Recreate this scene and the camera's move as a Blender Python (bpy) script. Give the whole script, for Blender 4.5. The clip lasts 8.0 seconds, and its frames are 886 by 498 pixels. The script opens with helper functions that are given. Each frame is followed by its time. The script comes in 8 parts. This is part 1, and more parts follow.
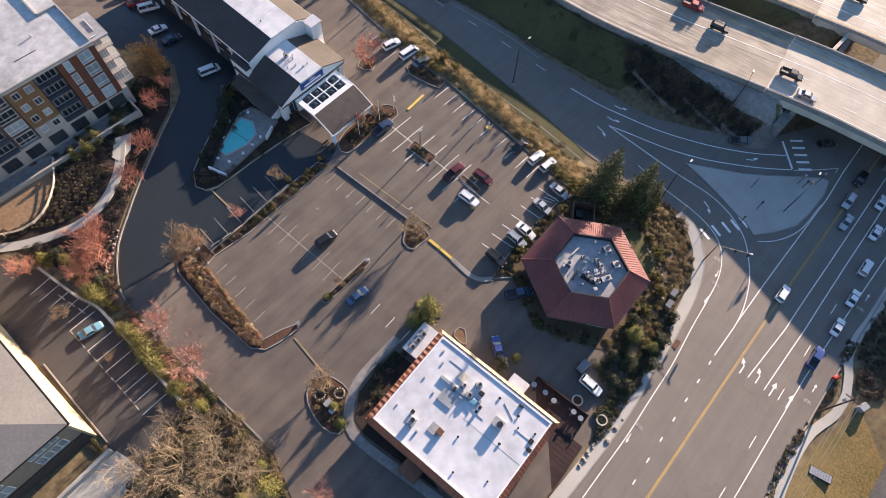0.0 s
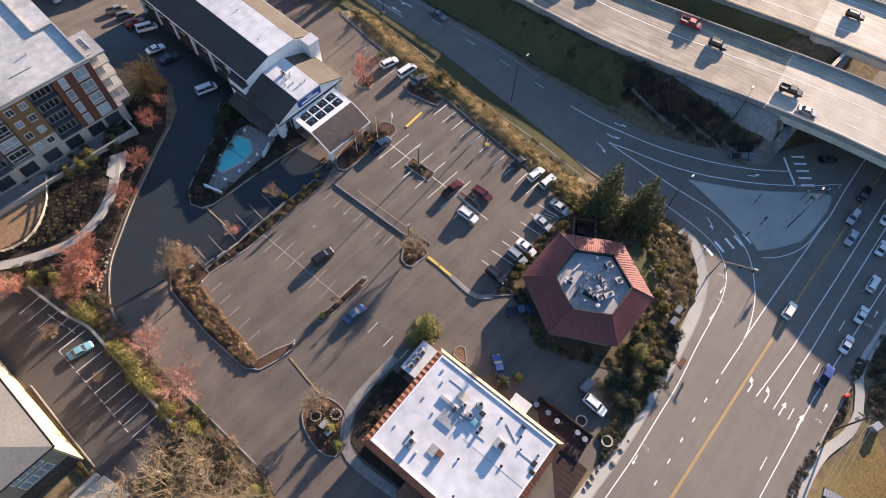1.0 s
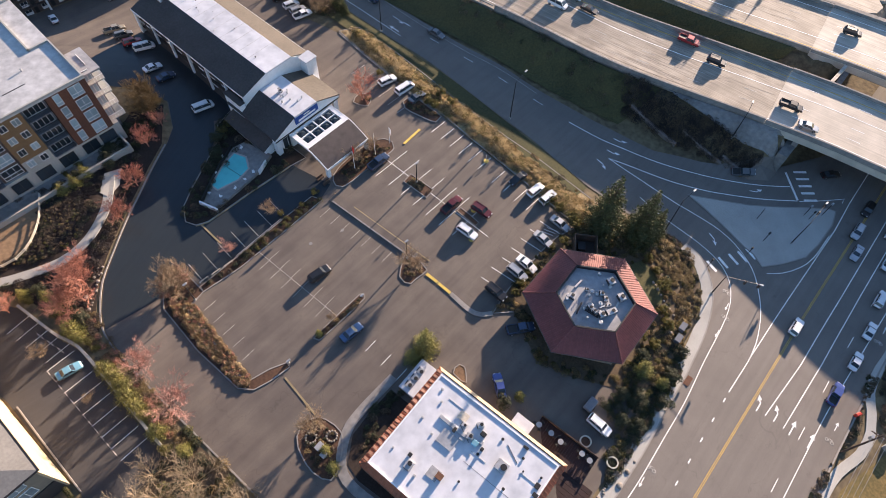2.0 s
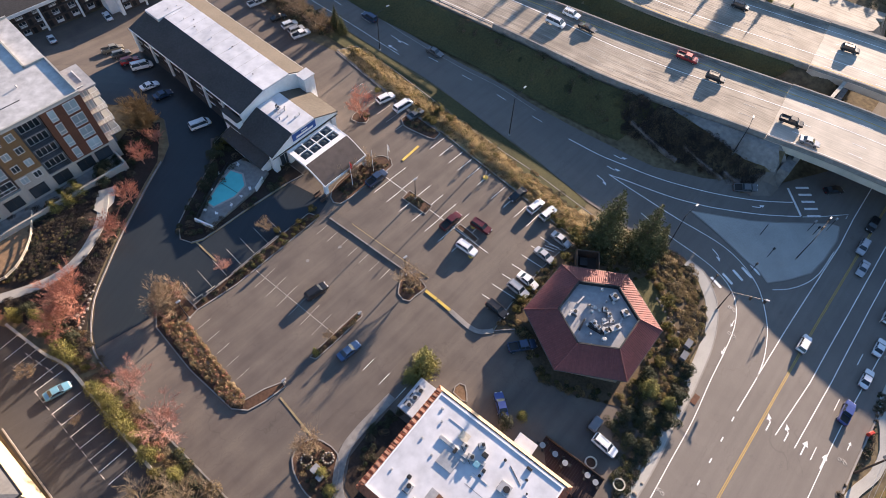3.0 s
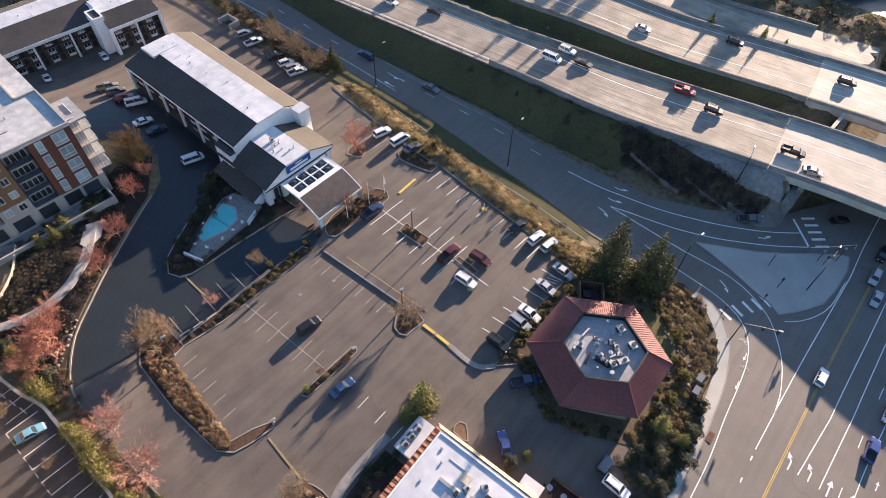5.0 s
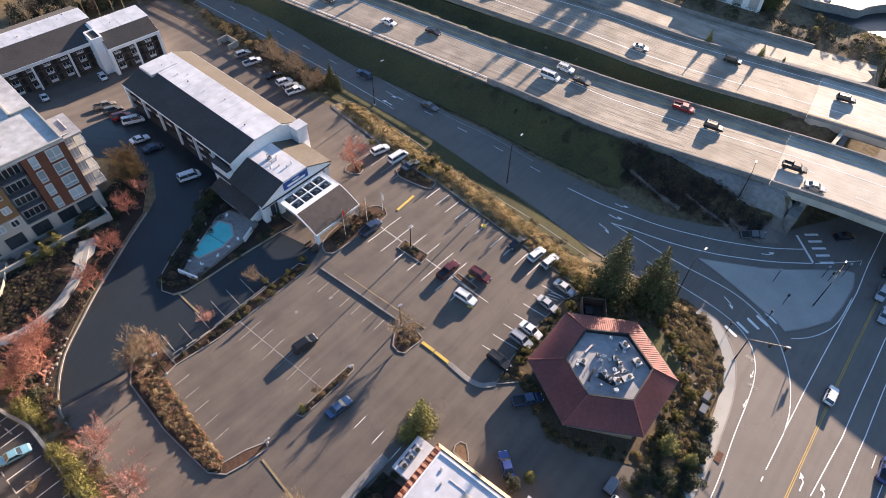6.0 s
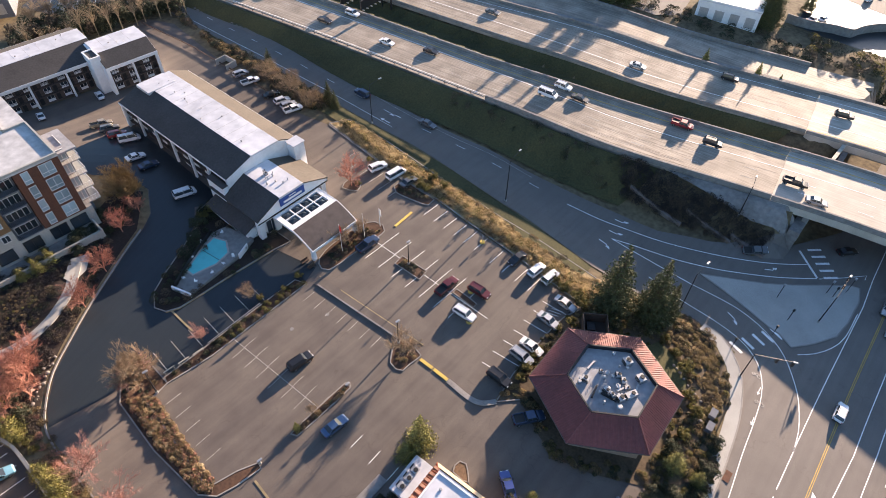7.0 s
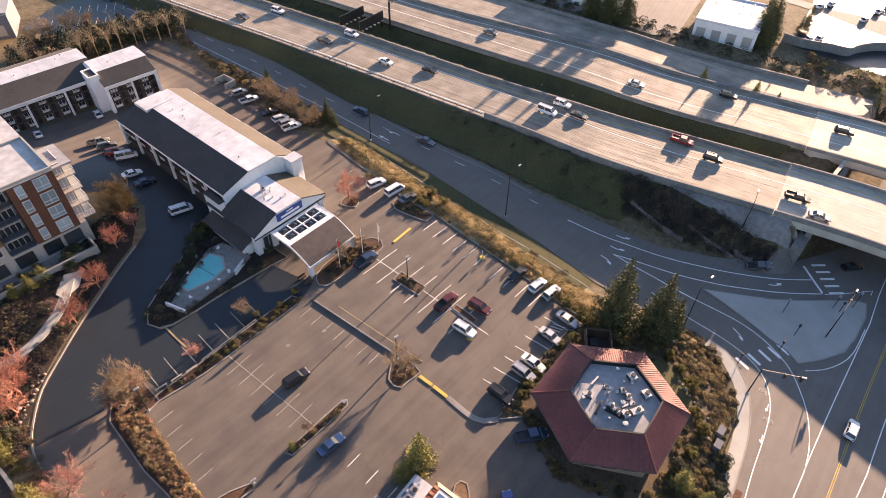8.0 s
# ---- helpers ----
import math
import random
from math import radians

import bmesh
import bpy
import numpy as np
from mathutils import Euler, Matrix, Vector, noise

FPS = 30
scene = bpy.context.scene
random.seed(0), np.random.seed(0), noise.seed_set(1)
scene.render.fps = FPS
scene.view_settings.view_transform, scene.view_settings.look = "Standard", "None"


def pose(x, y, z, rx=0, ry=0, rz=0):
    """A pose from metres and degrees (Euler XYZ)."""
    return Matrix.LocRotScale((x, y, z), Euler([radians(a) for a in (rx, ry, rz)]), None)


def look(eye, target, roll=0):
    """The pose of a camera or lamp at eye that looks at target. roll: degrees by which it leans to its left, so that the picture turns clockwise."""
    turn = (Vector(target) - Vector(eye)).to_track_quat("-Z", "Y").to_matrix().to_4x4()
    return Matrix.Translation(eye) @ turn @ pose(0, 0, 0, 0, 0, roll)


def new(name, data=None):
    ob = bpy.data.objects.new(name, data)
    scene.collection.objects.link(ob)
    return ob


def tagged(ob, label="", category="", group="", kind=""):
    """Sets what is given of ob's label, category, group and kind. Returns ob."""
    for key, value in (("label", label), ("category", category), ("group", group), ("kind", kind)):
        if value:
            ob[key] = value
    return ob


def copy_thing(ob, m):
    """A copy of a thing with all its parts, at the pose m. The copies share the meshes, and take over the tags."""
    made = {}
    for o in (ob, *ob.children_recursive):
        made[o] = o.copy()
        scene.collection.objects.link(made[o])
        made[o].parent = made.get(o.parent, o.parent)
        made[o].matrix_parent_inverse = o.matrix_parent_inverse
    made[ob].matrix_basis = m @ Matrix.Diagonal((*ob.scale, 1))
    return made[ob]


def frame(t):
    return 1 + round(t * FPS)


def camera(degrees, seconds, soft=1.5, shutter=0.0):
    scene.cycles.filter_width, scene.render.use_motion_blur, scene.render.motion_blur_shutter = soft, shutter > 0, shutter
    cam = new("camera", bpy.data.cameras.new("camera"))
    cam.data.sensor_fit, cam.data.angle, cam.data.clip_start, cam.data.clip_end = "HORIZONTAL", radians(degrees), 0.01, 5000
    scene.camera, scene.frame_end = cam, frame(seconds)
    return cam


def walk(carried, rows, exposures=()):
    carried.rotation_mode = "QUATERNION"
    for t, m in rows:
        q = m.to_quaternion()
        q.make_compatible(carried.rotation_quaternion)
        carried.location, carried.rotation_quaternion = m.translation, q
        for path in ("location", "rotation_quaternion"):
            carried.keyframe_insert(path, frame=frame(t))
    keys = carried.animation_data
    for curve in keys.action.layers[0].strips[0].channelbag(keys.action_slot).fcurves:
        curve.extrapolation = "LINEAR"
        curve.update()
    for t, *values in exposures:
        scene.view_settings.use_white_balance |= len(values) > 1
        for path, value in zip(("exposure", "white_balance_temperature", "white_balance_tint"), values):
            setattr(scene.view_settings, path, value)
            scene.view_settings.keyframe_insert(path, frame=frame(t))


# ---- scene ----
cam = camera(71.2, 8.0, soft=0.75)
METRES, EYE, TILT, LEAN, TURN = 22.0, 107.7, -64.2, -1.7, 0.0
ROWS = [
    (0.0, 0.0, 0.0, 0.0, 0.0, 0.0, -0.0),
    (0.5, 0.0031, 0.0505, -0.0453, -0.01, 1.28, 0.17),
    (1.0, 0.0092, 0.101, -0.0849, 0.01, 2.5, 0.31),
    (1.5, 0.0167, 0.1513, -0.117, 0.04, 3.64, 0.46),
    (3.0, 0.0164, 0.3048, -0.225, -0.02, 7.24, 0.89),
    (3.5, 0.0193, 0.356, -0.2598, -0.01, 8.43, 1.02),
    (4.0, 0.0187, 0.4075, -0.2921, -0.03, 9.6, 1.13),
    (4.5, 0.0212, 0.4597, -0.3236, -0.02, 10.77, 1.29),
    (6.0, 0.0259, 0.6171, -0.4245, 0.0, 14.47, 1.66),
    (6.5, 0.0284, 0.6689, -0.4583, 0.01, 15.69, 1.78),
    (7.0, 0.0299, 0.7222, -0.4931, -0.01, 16.94, 1.93),
    (7.5, 0.0289, 0.7739, -0.5256, 0.01, 18.15, 2.05),
    (8.0, 0.029, 0.8258, -0.5596, 0.01, 19.38, 2.14),
]
EXPOSURE = [(0.0, 1.7, 6600, 16), (5.0, 1.78, 6600, 16), (6.8, 1.86, 6700, 16), (8.0, 1.96, 7800, 25)]
walk(cam, [(t, pose(0, 0, EYE, TILT, LEAN, TURN) @ pose(METRES * x, METRES * y, METRES * z, 90 + pitch, roll, yaw)) for t, x, y, z, yaw, pitch, roll in ROWS], EXPOSURE)

# ---- light: a low winter sun and a clear sky ----
SUN_ELEVATION, SUN_AZIMUTH = 11.2, 37.0
world = bpy.data.worlds.new("sky")
scene.world = world
world.use_nodes = True
wn = world.node_tree
wn.nodes.clear()
sky = wn.nodes.new("ShaderNodeTexSky")
sky.sky_type, sky.sun_disc = "NISHITA", False
sky.sun_elevation, sky.sun_rotation = radians(SUN_ELEVATION), radians(SUN_AZIMUTH)
sky.ozone_density, sky.dust_density = 3.2, 0.5
sky_back = wn.nodes.new("ShaderNodeBackground")
sky_back.inputs["Strength"].default_value = 0.09
sky_out = wn.nodes.new("ShaderNodeOutputWorld")
wn.links.new(sky.outputs[0], sky_back.inputs["Color"])
wn.links.new(sky_back.outputs[0], sky_out.inputs["Surface"])
sun_data = bpy.data.lights.new("sun", "SUN")
sun_data.energy, sun_data.angle, sun_data.color = 5.0, radians(0.53), (1.0, 0.8, 0.61)
sun = new("sun", sun_data)
se, sa = radians(SUN_ELEVATION), radians(SUN_AZIMUTH)
sun.matrix_world = look((200 * math.sin(sa) * math.cos(se), 200 * math.cos(sa) * math.cos(se), 200 * math.sin(se)), (0, 0, 0))


# ---- materials ----
def material(name, colour, rough=0.8, metal=0.0, spread=0.18, grain=1.5, patch=0.12, bump=0.2, tint=None, per_object=0.0, per_island=0.0, ior=1.45):
    """A surface with two scales of variation in the world's metres: grain (per metre) and broad patches."""
    m = bpy.data.materials.new(name)
    m.use_nodes = True
    t = m.node_tree
    n, l = t.nodes, t.links
    b = n["Principled BSDF"]
    b.inputs["Roughness"].default_value, b.inputs["Metallic"].default_value, b.inputs["IOR"].default_value = rough, metal, ior
    geo = n.new("ShaderNodeNewGeometry")
    fine, broad = n.new("ShaderNodeTexNoise"), n.new("ShaderNodeTexNoise")
    fine.inputs["Scale"].default_value, broad.inputs["Scale"].default_value = grain, patch
    fine.inputs["Detail"].default_value, broad.inputs["Detail"].default_value = 5, 3
    for tex in (fine, broad):
        l.new(geo.outputs["Position"], tex.inputs["Vector"])
    both = n.new("ShaderNodeMath")
    both.operation = "MULTIPLY_ADD"
    l.new(broad.outputs[0], both.inputs[0])
    both.inputs[1].default_value = 0.9
    l.new(fine.outputs[0], both.inputs[2])
    span = n.new("ShaderNodeMapRange")
    span.inputs["From Min"].default_value, span.inputs["From Max"].default_value = 0.6, 1.3
    l.new(both.outputs[0], span.inputs["Value"])
    ramp = n.new("ShaderNodeMix")
    ramp.data_type = "RGBA"
    dark = tuple(c * (1 - spread) for c in colour)
    light = tuple(min(1, c * (1 + spread)) for c in (tint or colour))
    ramp.inputs[6].default_value, ramp.inputs[7].default_value = (*dark, 1), (*light, 1)
    l.new(span.outputs[0], ramp.inputs[0])
    last = ramp.outputs[2]
    if per_object or per_island:
        vary = n.new("ShaderNodeHueSaturation")
        rnd = n.new("ShaderNodeMapRange")
        amount = per_object or per_island
        rnd.inputs["To Min"].default_value, rnd.inputs["To Max"].default_value = 1 - amount, 1 + amount
        if per_object:
            info = n.new("ShaderNodeObjectInfo")
            l.new(info.outputs["Random"], rnd.inputs["Value"])
        else:
            l.new(geo.outputs["Random Per Island"], rnd.inputs["Value"])
        l.new(rnd.outputs[0], vary.inputs["Value"])
        l.new(last, vary.inputs["Color"])
        last = vary.outputs[0]
    l.new(last, b.inputs["Base Color"])
    if bump:
        bmp = n.new("ShaderNodeBump")
        bmp.inputs["Strength"].default_value, bmp.inputs["Distance"].default_value = bump, 0.05
        l.new(fine.outputs[0], bmp.inputs["Height"])
        l.new(bmp.outputs[0], b.inputs["Normal"])
    return m


def worn_surface(name, colour, stain, angle, rough=0.85, streak=1.4, cracks=0.06, spread=0.35, patch=0.05):
    """Asphalt or concrete: broad stains, long wheel streaks along angle (degrees), speckle and fine dark cracks."""
    m = material(name, colour, rough, spread=0.16, grain=6.0, patch=patch, bump=0.12)
    n, l = m.node_tree.nodes, m.node_tree.links
    b = n["Principled BSDF"]
    base = b.inputs["Base Color"].links[0].from_socket
    geo = n.new("ShaderNodeNewGeometry")
    turn = n.new("ShaderNodeMapping")
    turn.inputs["Rotation"].default_value = (0, 0, radians(-angle))
    l.new(geo.outputs["Position"], turn.inputs["Vector"])
    flat_v = n.new("ShaderNodeMapping")
    flat_v.inputs["Scale"].default_value = (0.03, streak, 0.0)
    l.new(turn.outputs[0], flat_v.inputs["Vector"])
    lanes = n.new("ShaderNodeTexNoise")
    lanes.inputs["Scale"].default_value, lanes.inputs["Detail"].default_value = 1.0, 4
    l.new(flat_v.outputs[0], lanes.inputs["Vector"])
    blots = n.new("ShaderNodeTexNoise")
    blots.inputs["Scale"].default_value, blots.inputs["Detail"].default_value = 0.22, 6
    l.new(geo.outputs["Position"], blots.inputs["Vector"])
    add = n.new("ShaderNodeMath")
    l.new(lanes.outputs[0], add.inputs[0])
    l.new(blots.outputs[0], add.inputs[1])
    span = n.new("ShaderNodeMapRange")
    span.inputs["From Min"].default_value, span.inputs["From Max"].default_value = 0.72, 1.28
    l.new(add.outputs[0], span.inputs["Value"])
    mix = n.new("ShaderNodeMix")
    mix.data_type, mix.blend_type = "RGBA", "MIX"
    scale_f = n.new("ShaderNodeMath")
    scale_f.operation = "MULTIPLY"
    l.new(span.outputs[0], scale_f.inputs[0])
    scale_f.inputs[1].default_value = spread * 2
    scale_f.use_clamp = True
    l.new(scale_f.outputs[0], mix.inputs[0])
    l.new(base, mix.inputs[6])
    mix.inputs[7].default_value = (*stain, 1)
    cells = n.new("ShaderNodeTexVoronoi")
    cells.feature = "DISTANCE_TO_EDGE"
    cells.inputs["Scale"].default_value = 0.11
    warp = n.new("ShaderNodeTexNoise")
    warp.inputs["Scale"].default_value = 0.35
    l.new(geo.outputs["Position"], warp.inputs["Vector"])
    shift = n.new("ShaderNodeVectorMath")
    shift.operation = "MULTIPLY_ADD"
    l.new(warp.outputs["Color"], shift.inputs[0])
    shift.inputs[1].default_value = (7, 7, 0)
    l.new(geo.outputs["Position"], shift.inputs[2])
    l.new(shift.outputs[0], cells.inputs["Vector"])
    thin = n.new("ShaderNodeMapRange")
    thin.inputs["From Min"].default_value, thin.inputs["From Max"].default_value = 0.002, 0.007
    thin.inputs["To Min"].default_value = 1 - cracks * 6
    l.new(cells.outputs["Distance"], thin.inputs["Value"])
    dark = n.new("ShaderNodeVectorMath")
    dark.operation = "SCALE"
    l.new(mix.outputs[2], dark.inputs[0])
    l.new(thin.outputs[0], dark.inputs["Scale"])
    l.new(dark.outputs[0], b.inputs["Base Color"])
    return m


ASPHALT = worn_surface("asphalt", (0.148, 0.124, 0.104), (0.094, 0.078, 0.07), 48, streak=0.5, cracks=0.022, spread=0.5)
ASPHALT_ROAD = worn_surface("asphalt_road", (0.18, 0.16, 0.142), (0.137, 0.121, 0.108), 48, streak=0.9, cracks=0.02)
# Driveway tone: blue-black, with the hotel's shade put into the colour.
ASPHALT_DRIVE = worn_surface("asphalt_drive_shaded", (0.022, 0.0285, 0.034), (0.0155, 0.021, 0.026), 70, 0.36, cracks=0.01)
# Terrace copy of the asphalt, with tree shade darkened into its colour.
ASPHALT_WEST = worn_surface("asphalt_terrace_shaded", (0.058, 0.055, 0.056), (0.044, 0.042, 0.043), 40, cracks=0.03)
CONCRETE_ROAD = worn_surface("freeway_concrete", (0.43, 0.37, 0.3), (0.21, 0.18, 0.145), -34.4, 0.75, streak=3.0, cracks=0.0, spread=0.6)
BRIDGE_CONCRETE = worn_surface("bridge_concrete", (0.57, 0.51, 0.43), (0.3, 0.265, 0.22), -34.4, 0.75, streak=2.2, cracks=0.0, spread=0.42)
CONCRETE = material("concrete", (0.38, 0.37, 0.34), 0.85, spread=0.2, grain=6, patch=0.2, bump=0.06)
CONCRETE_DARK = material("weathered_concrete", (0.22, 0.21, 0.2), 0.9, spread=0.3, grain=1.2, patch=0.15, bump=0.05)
BANK_STONE = material("stained_bank_wall", (0.19, 0.155, 0.135), 0.9, spread=0.35, grain=1.5, patch=0.3, bump=0.1)
SEAM = material("tyre_worn_seam", (0.2, 0.165, 0.13), 0.85, spread=0.3, grain=3, patch=0.3, bump=0)
KERB = material("kerb_concrete", (0.27, 0.25, 0.23), 0.9, spread=0.25, grain=3, patch=0.3)
WHITE_LINE = material("white_road_paint", (0.8, 0.8, 0.78), 0.7, spread=0.22, grain=4, patch=0.6, bump=0)
WORN_LINE = material("worn_white_paint", (0.4, 0.375, 0.34), 0.8, spread=0.6, grain=3, patch=0.8, bump=0)
YELLOW_LINE = material("yellow_road_paint", (0.62, 0.4, 0.08), 0.7, spread=0.25, grain=4, patch=0.6, bump=0)
YELLOW_KERB = material("yellow_kerb_paint", (0.66, 0.46, 0.1), 0.7, spread=0.2, grain=4, patch=0.6)
FADED_KERB = material("faded_yellow_kerb", (0.3, 0.235, 0.13), 0.85, spread=0.25, grain=3, patch=0.5)
EARTH = material("earth_and_dry_grass", (0.13, 0.095, 0.06), 0.95, spread=0.5, grain=0.9, patch=0.09, tint=(0.16, 0.125, 0.07), bump=0.6)
GRASS = material("grass", (0.05, 0.056, 0.023), 0.95, spread=0.4, grain=2.5, patch=0.08, tint=(0.075, 0.068, 0.027), bump=0.25)
FIELD_GRASS = material("patchy_field_grass", (0.085, 0.095, 0.03), 0.95, spread=0.4, grain=2.5, patch=0.06, tint=(0.22, 0.145, 0.055), bump=0.6)
MULCH = material("bark_mulch", (0.085, 0.045, 0.028), 0.95, spread=0.5, grain=2.5, patch=0.3, bump=0.7)
# Mulch taken near black so the western bank carries the hotel's shade.
DARK_MULCH = material("dark_bark_mulch", (0.034, 0.023, 0.018), 0.95, spread=0.45, grain=2.5, patch=0.25, bump=0.6)
DARK_EARTH = material("dark_leafy_earth", (0.095, 0.068, 0.042), 0.95, spread=0.45, grain=2.5, patch=0.2, bump=0.6)
STRAW = material("straw_and_earth", (0.28, 0.205, 0.11), 0.95, spread=0.45, grain=2.5, patch=0.15, tint=(0.36, 0.27, 0.14), bump=0.6)
CHIPS = material("brown_bark_chips", (0.16, 0.1, 0.06), 0.95, spread=0.4, grain=3.0, patch=0.3, bump=0.5)
SAND = material("sandy_earth", (0.26, 0.17, 0.1), 0.95, spread=0.35, grain=1.5, patch=0.12, bump=0.5)
WHITE_ROOF = material("white_roof_membrane", (0.56, 0.57, 0.6), 0.55, spread=0.2, grain=0.5, patch=0.1, tint=(0.62, 0.62, 0.64))
PALE_ROOF = material("pale_grey_roof_membrane", (0.48, 0.47, 0.46), 0.7, spread=0.38, grain=0.7, patch=0.12)
LIGHT_TILE = material("light_clay_tile", (0.55, 0.27, 0.16), 0.7, spread=0.2, grain=2.0, patch=0.3, per_object=0.15)
SLATE_ROOF = material("grey_beige_shingles", (0.2, 0.19, 0.175), 0.85, spread=0.2, grain=2.5, patch=0.2)
YARD = worn_surface("pale_yard", (0.25, 0.225, 0.2), (0.18, 0.16, 0.14), 60, cracks=0.0)
DECK_WOOD = material("dark_red_timber", (0.04, 0.021, 0.02), 0.85, spread=0.3, grain=3, patch=0.5, per_object=0.15)
GALLERY_WALL = material("brown_gallery_wall", (0.1, 0.075, 0.065), 0.8, spread=0.2, grain=1.5, patch=0.3)
GREY_ROOF = material("grey_roof_gravel", (0.34, 0.34, 0.35), 0.85, spread=0.25, grain=1.2, patch=0.15)
DARK_SHINGLE = material("dark_roof_shingles", (0.058, 0.053, 0.05), 0.8, spread=0.3, grain=2.5, patch=0.2)
# Lighter shingle for slopes facing the sun; the sunlight is in the colour.
SUNLIT_TAN_SHINGLE = material("sunlit_tan_shingles", (0.1, 0.086, 0.07), 0.85, spread=0.25, grain=2.5, patch=0.2)
BROWN_METAL = material("brown_canopy_roof", (0.085, 0.066, 0.058), 0.5, spread=0.25, grain=1.0, patch=0.4)
RED_TILE = material("red_roof_tile", (0.21, 0.068, 0.062), 0.7, spread=0.2, grain=2.0, patch=0.25, per_object=0.1)
ORANGE_TILE = material("orange_clay_tile", (0.34, 0.115, 0.06), 0.7, spread=0.25, grain=2.0, patch=0.3, per_object=0.12)
WHITE_WALL = material("white_painted_wall", (0.78, 0.78, 0.78), 0.7, spread=0.08, grain=1.5, patch=0.3)
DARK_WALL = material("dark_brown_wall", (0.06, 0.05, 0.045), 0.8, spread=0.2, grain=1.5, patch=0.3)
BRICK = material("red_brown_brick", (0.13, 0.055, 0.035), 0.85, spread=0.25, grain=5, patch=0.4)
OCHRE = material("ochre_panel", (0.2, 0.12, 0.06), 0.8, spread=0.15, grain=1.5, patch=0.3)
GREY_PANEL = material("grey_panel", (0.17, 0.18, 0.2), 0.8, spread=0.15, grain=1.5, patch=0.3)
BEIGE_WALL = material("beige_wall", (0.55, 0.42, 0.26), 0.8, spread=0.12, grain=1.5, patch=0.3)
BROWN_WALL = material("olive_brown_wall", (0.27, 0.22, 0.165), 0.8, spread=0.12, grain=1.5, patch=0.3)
GREY_METAL = material("grey_sheet_metal", (0.45, 0.45, 0.45), 0.45, 0.5, spread=0.15, grain=3, patch=0.6)
DARK_METAL = material("dark_painted_metal", (0.03, 0.03, 0.032), 0.5, 0.3, spread=0.15, grain=3, patch=0.6, bump=0)
GALVANISED = material("galvanised_steel", (0.4, 0.41, 0.42), 0.45, 0.7, spread=0.15, grain=3, patch=0.6, bump=0)
RUST = material("rusty_wood_and_metal", (0.16, 0.075, 0.045), 0.9, spread=0.3, grain=3, patch=0.5)
WOOD = material("dark_timber", (0.085, 0.055, 0.04), 0.85, spread=0.3, grain=3, patch=0.5)
RAIL_WOOD = material("pale_timber", (0.58, 0.52, 0.42), 0.85, spread=0.2, grain=3, patch=0.5)
WATER = material("pool_water", (0.09, 0.52, 0.52), 0.15, spread=0.1, grain=0.8, patch=0.3, bump=0.05, ior=1.33)
BLUE_SIGN = material("blue_sign_face", (0.015, 0.07, 0.28), 0.5, spread=0.05, bump=0)
SIGN_WHITE = material("white_sign_letters", (0.8, 0.8, 0.8), 0.5, spread=0.02, bump=0)
GLASS = material("window_glass", (0.035, 0.045, 0.055), 0.08, spread=0.3, grain=0.3, patch=0.2, bump=0, ior=1.52, per_object=0.3)
PALE_GLASS = material("pale_window_blind", (0.3, 0.38, 0.42), 0.12, spread=0.3, grain=0.25, patch=0.2, bump=0, ior=1.52, per_object=0.3)
FRAME_WHITE = material("white_window_frame", (0.75, 0.75, 0.75), 0.6, spread=0.05, bump=0)
RUBBER = material("tyre_rubber", (0.02, 0.02, 0.02), 0.85, spread=0.1, bump=0)
RIM = material("wheel_rim", (0.4, 0.4, 0.42), 0.35, 0.8, spread=0.05, bump=0)
HEADLIGHT = material("headlight_glass", (0.7, 0.7, 0.72), 0.15, spread=0.02, bump=0)
TAILLIGHT = material("red_tail_light", (0.35, 0.015, 0.012), 0.25, spread=0.02, bump=0)
PLASTIC_BLACK = material("black_plastic", (0.02, 0.02, 0.02), 0.6, spread=0.1, bump=0)
CONIFER = material("conifer_needles", (0.17, 0.17, 0.05), 0.8, spread=0.45, grain=1.2, patch=0.5, tint=(0.25, 0.225, 0.065), bump=0, per_island=0.35)
DARK_CONIFER = material("dark_fir_needles", (0.066, 0.08, 0.032), 0.8, spread=0.4, grain=1.2, patch=0.5, tint=(0.095, 0.098, 0.036), bump=0, per_island=0.35)
SHRUB_DARK = material("dark_evergreen_leaves", (0.04, 0.046, 0.022), 0.8, spread=0.35, grain=1.2, patch=0.3, bump=0, per_island=0.14)
DARK_BRUSH = material("dark_purple_brush", (0.042, 0.033, 0.03), 0.9, spread=0.35, grain=1.2, patch=0.3, bump=0, per_island=0.14)
SHRUB_BROWN = material("brown_winter_shrub", (0.105, 0.076, 0.054), 0.9, spread=0.35, grain=1.0, patch=0.3, tint=(0.12, 0.09, 0.058), bump=0, per_island=0.14)
SHRUB_TAN = material("tan_winter_shrub", (0.24, 0.175, 0.1), 0.9, spread=0.3, grain=1.0, patch=0.3, tint=(0.26, 0.195, 0.1), bump=0, per_island=0.12)
DRY_GRASS = material("dry_golden_grass", (0.53, 0.41, 0.255), 0.9, spread=0.25, grain=1.0, patch=0.2, tint=(0.56, 0.45, 0.26), bump=0, per_island=0.12)
OLIVE_LEAF = material("olive_leaves", (0.105, 0.1, 0.035), 0.85, spread=0.35, grain=1.0, patch=0.4, tint=(0.14, 0.125, 0.045), bump=0, per_island=0.14)
RED_TWIG = material("red_budding_twigs", (0.4, 0.18, 0.125), 0.85, spread=0.3, grain=1.0, patch=0.5, bump=0, per_island=0.14)
PINK_TWIG = material("pink_budding_twigs", (0.38, 0.2, 0.16), 0.85, spread=0.3, grain=1.0, patch=0.5, bump=0, per_island=0.14)
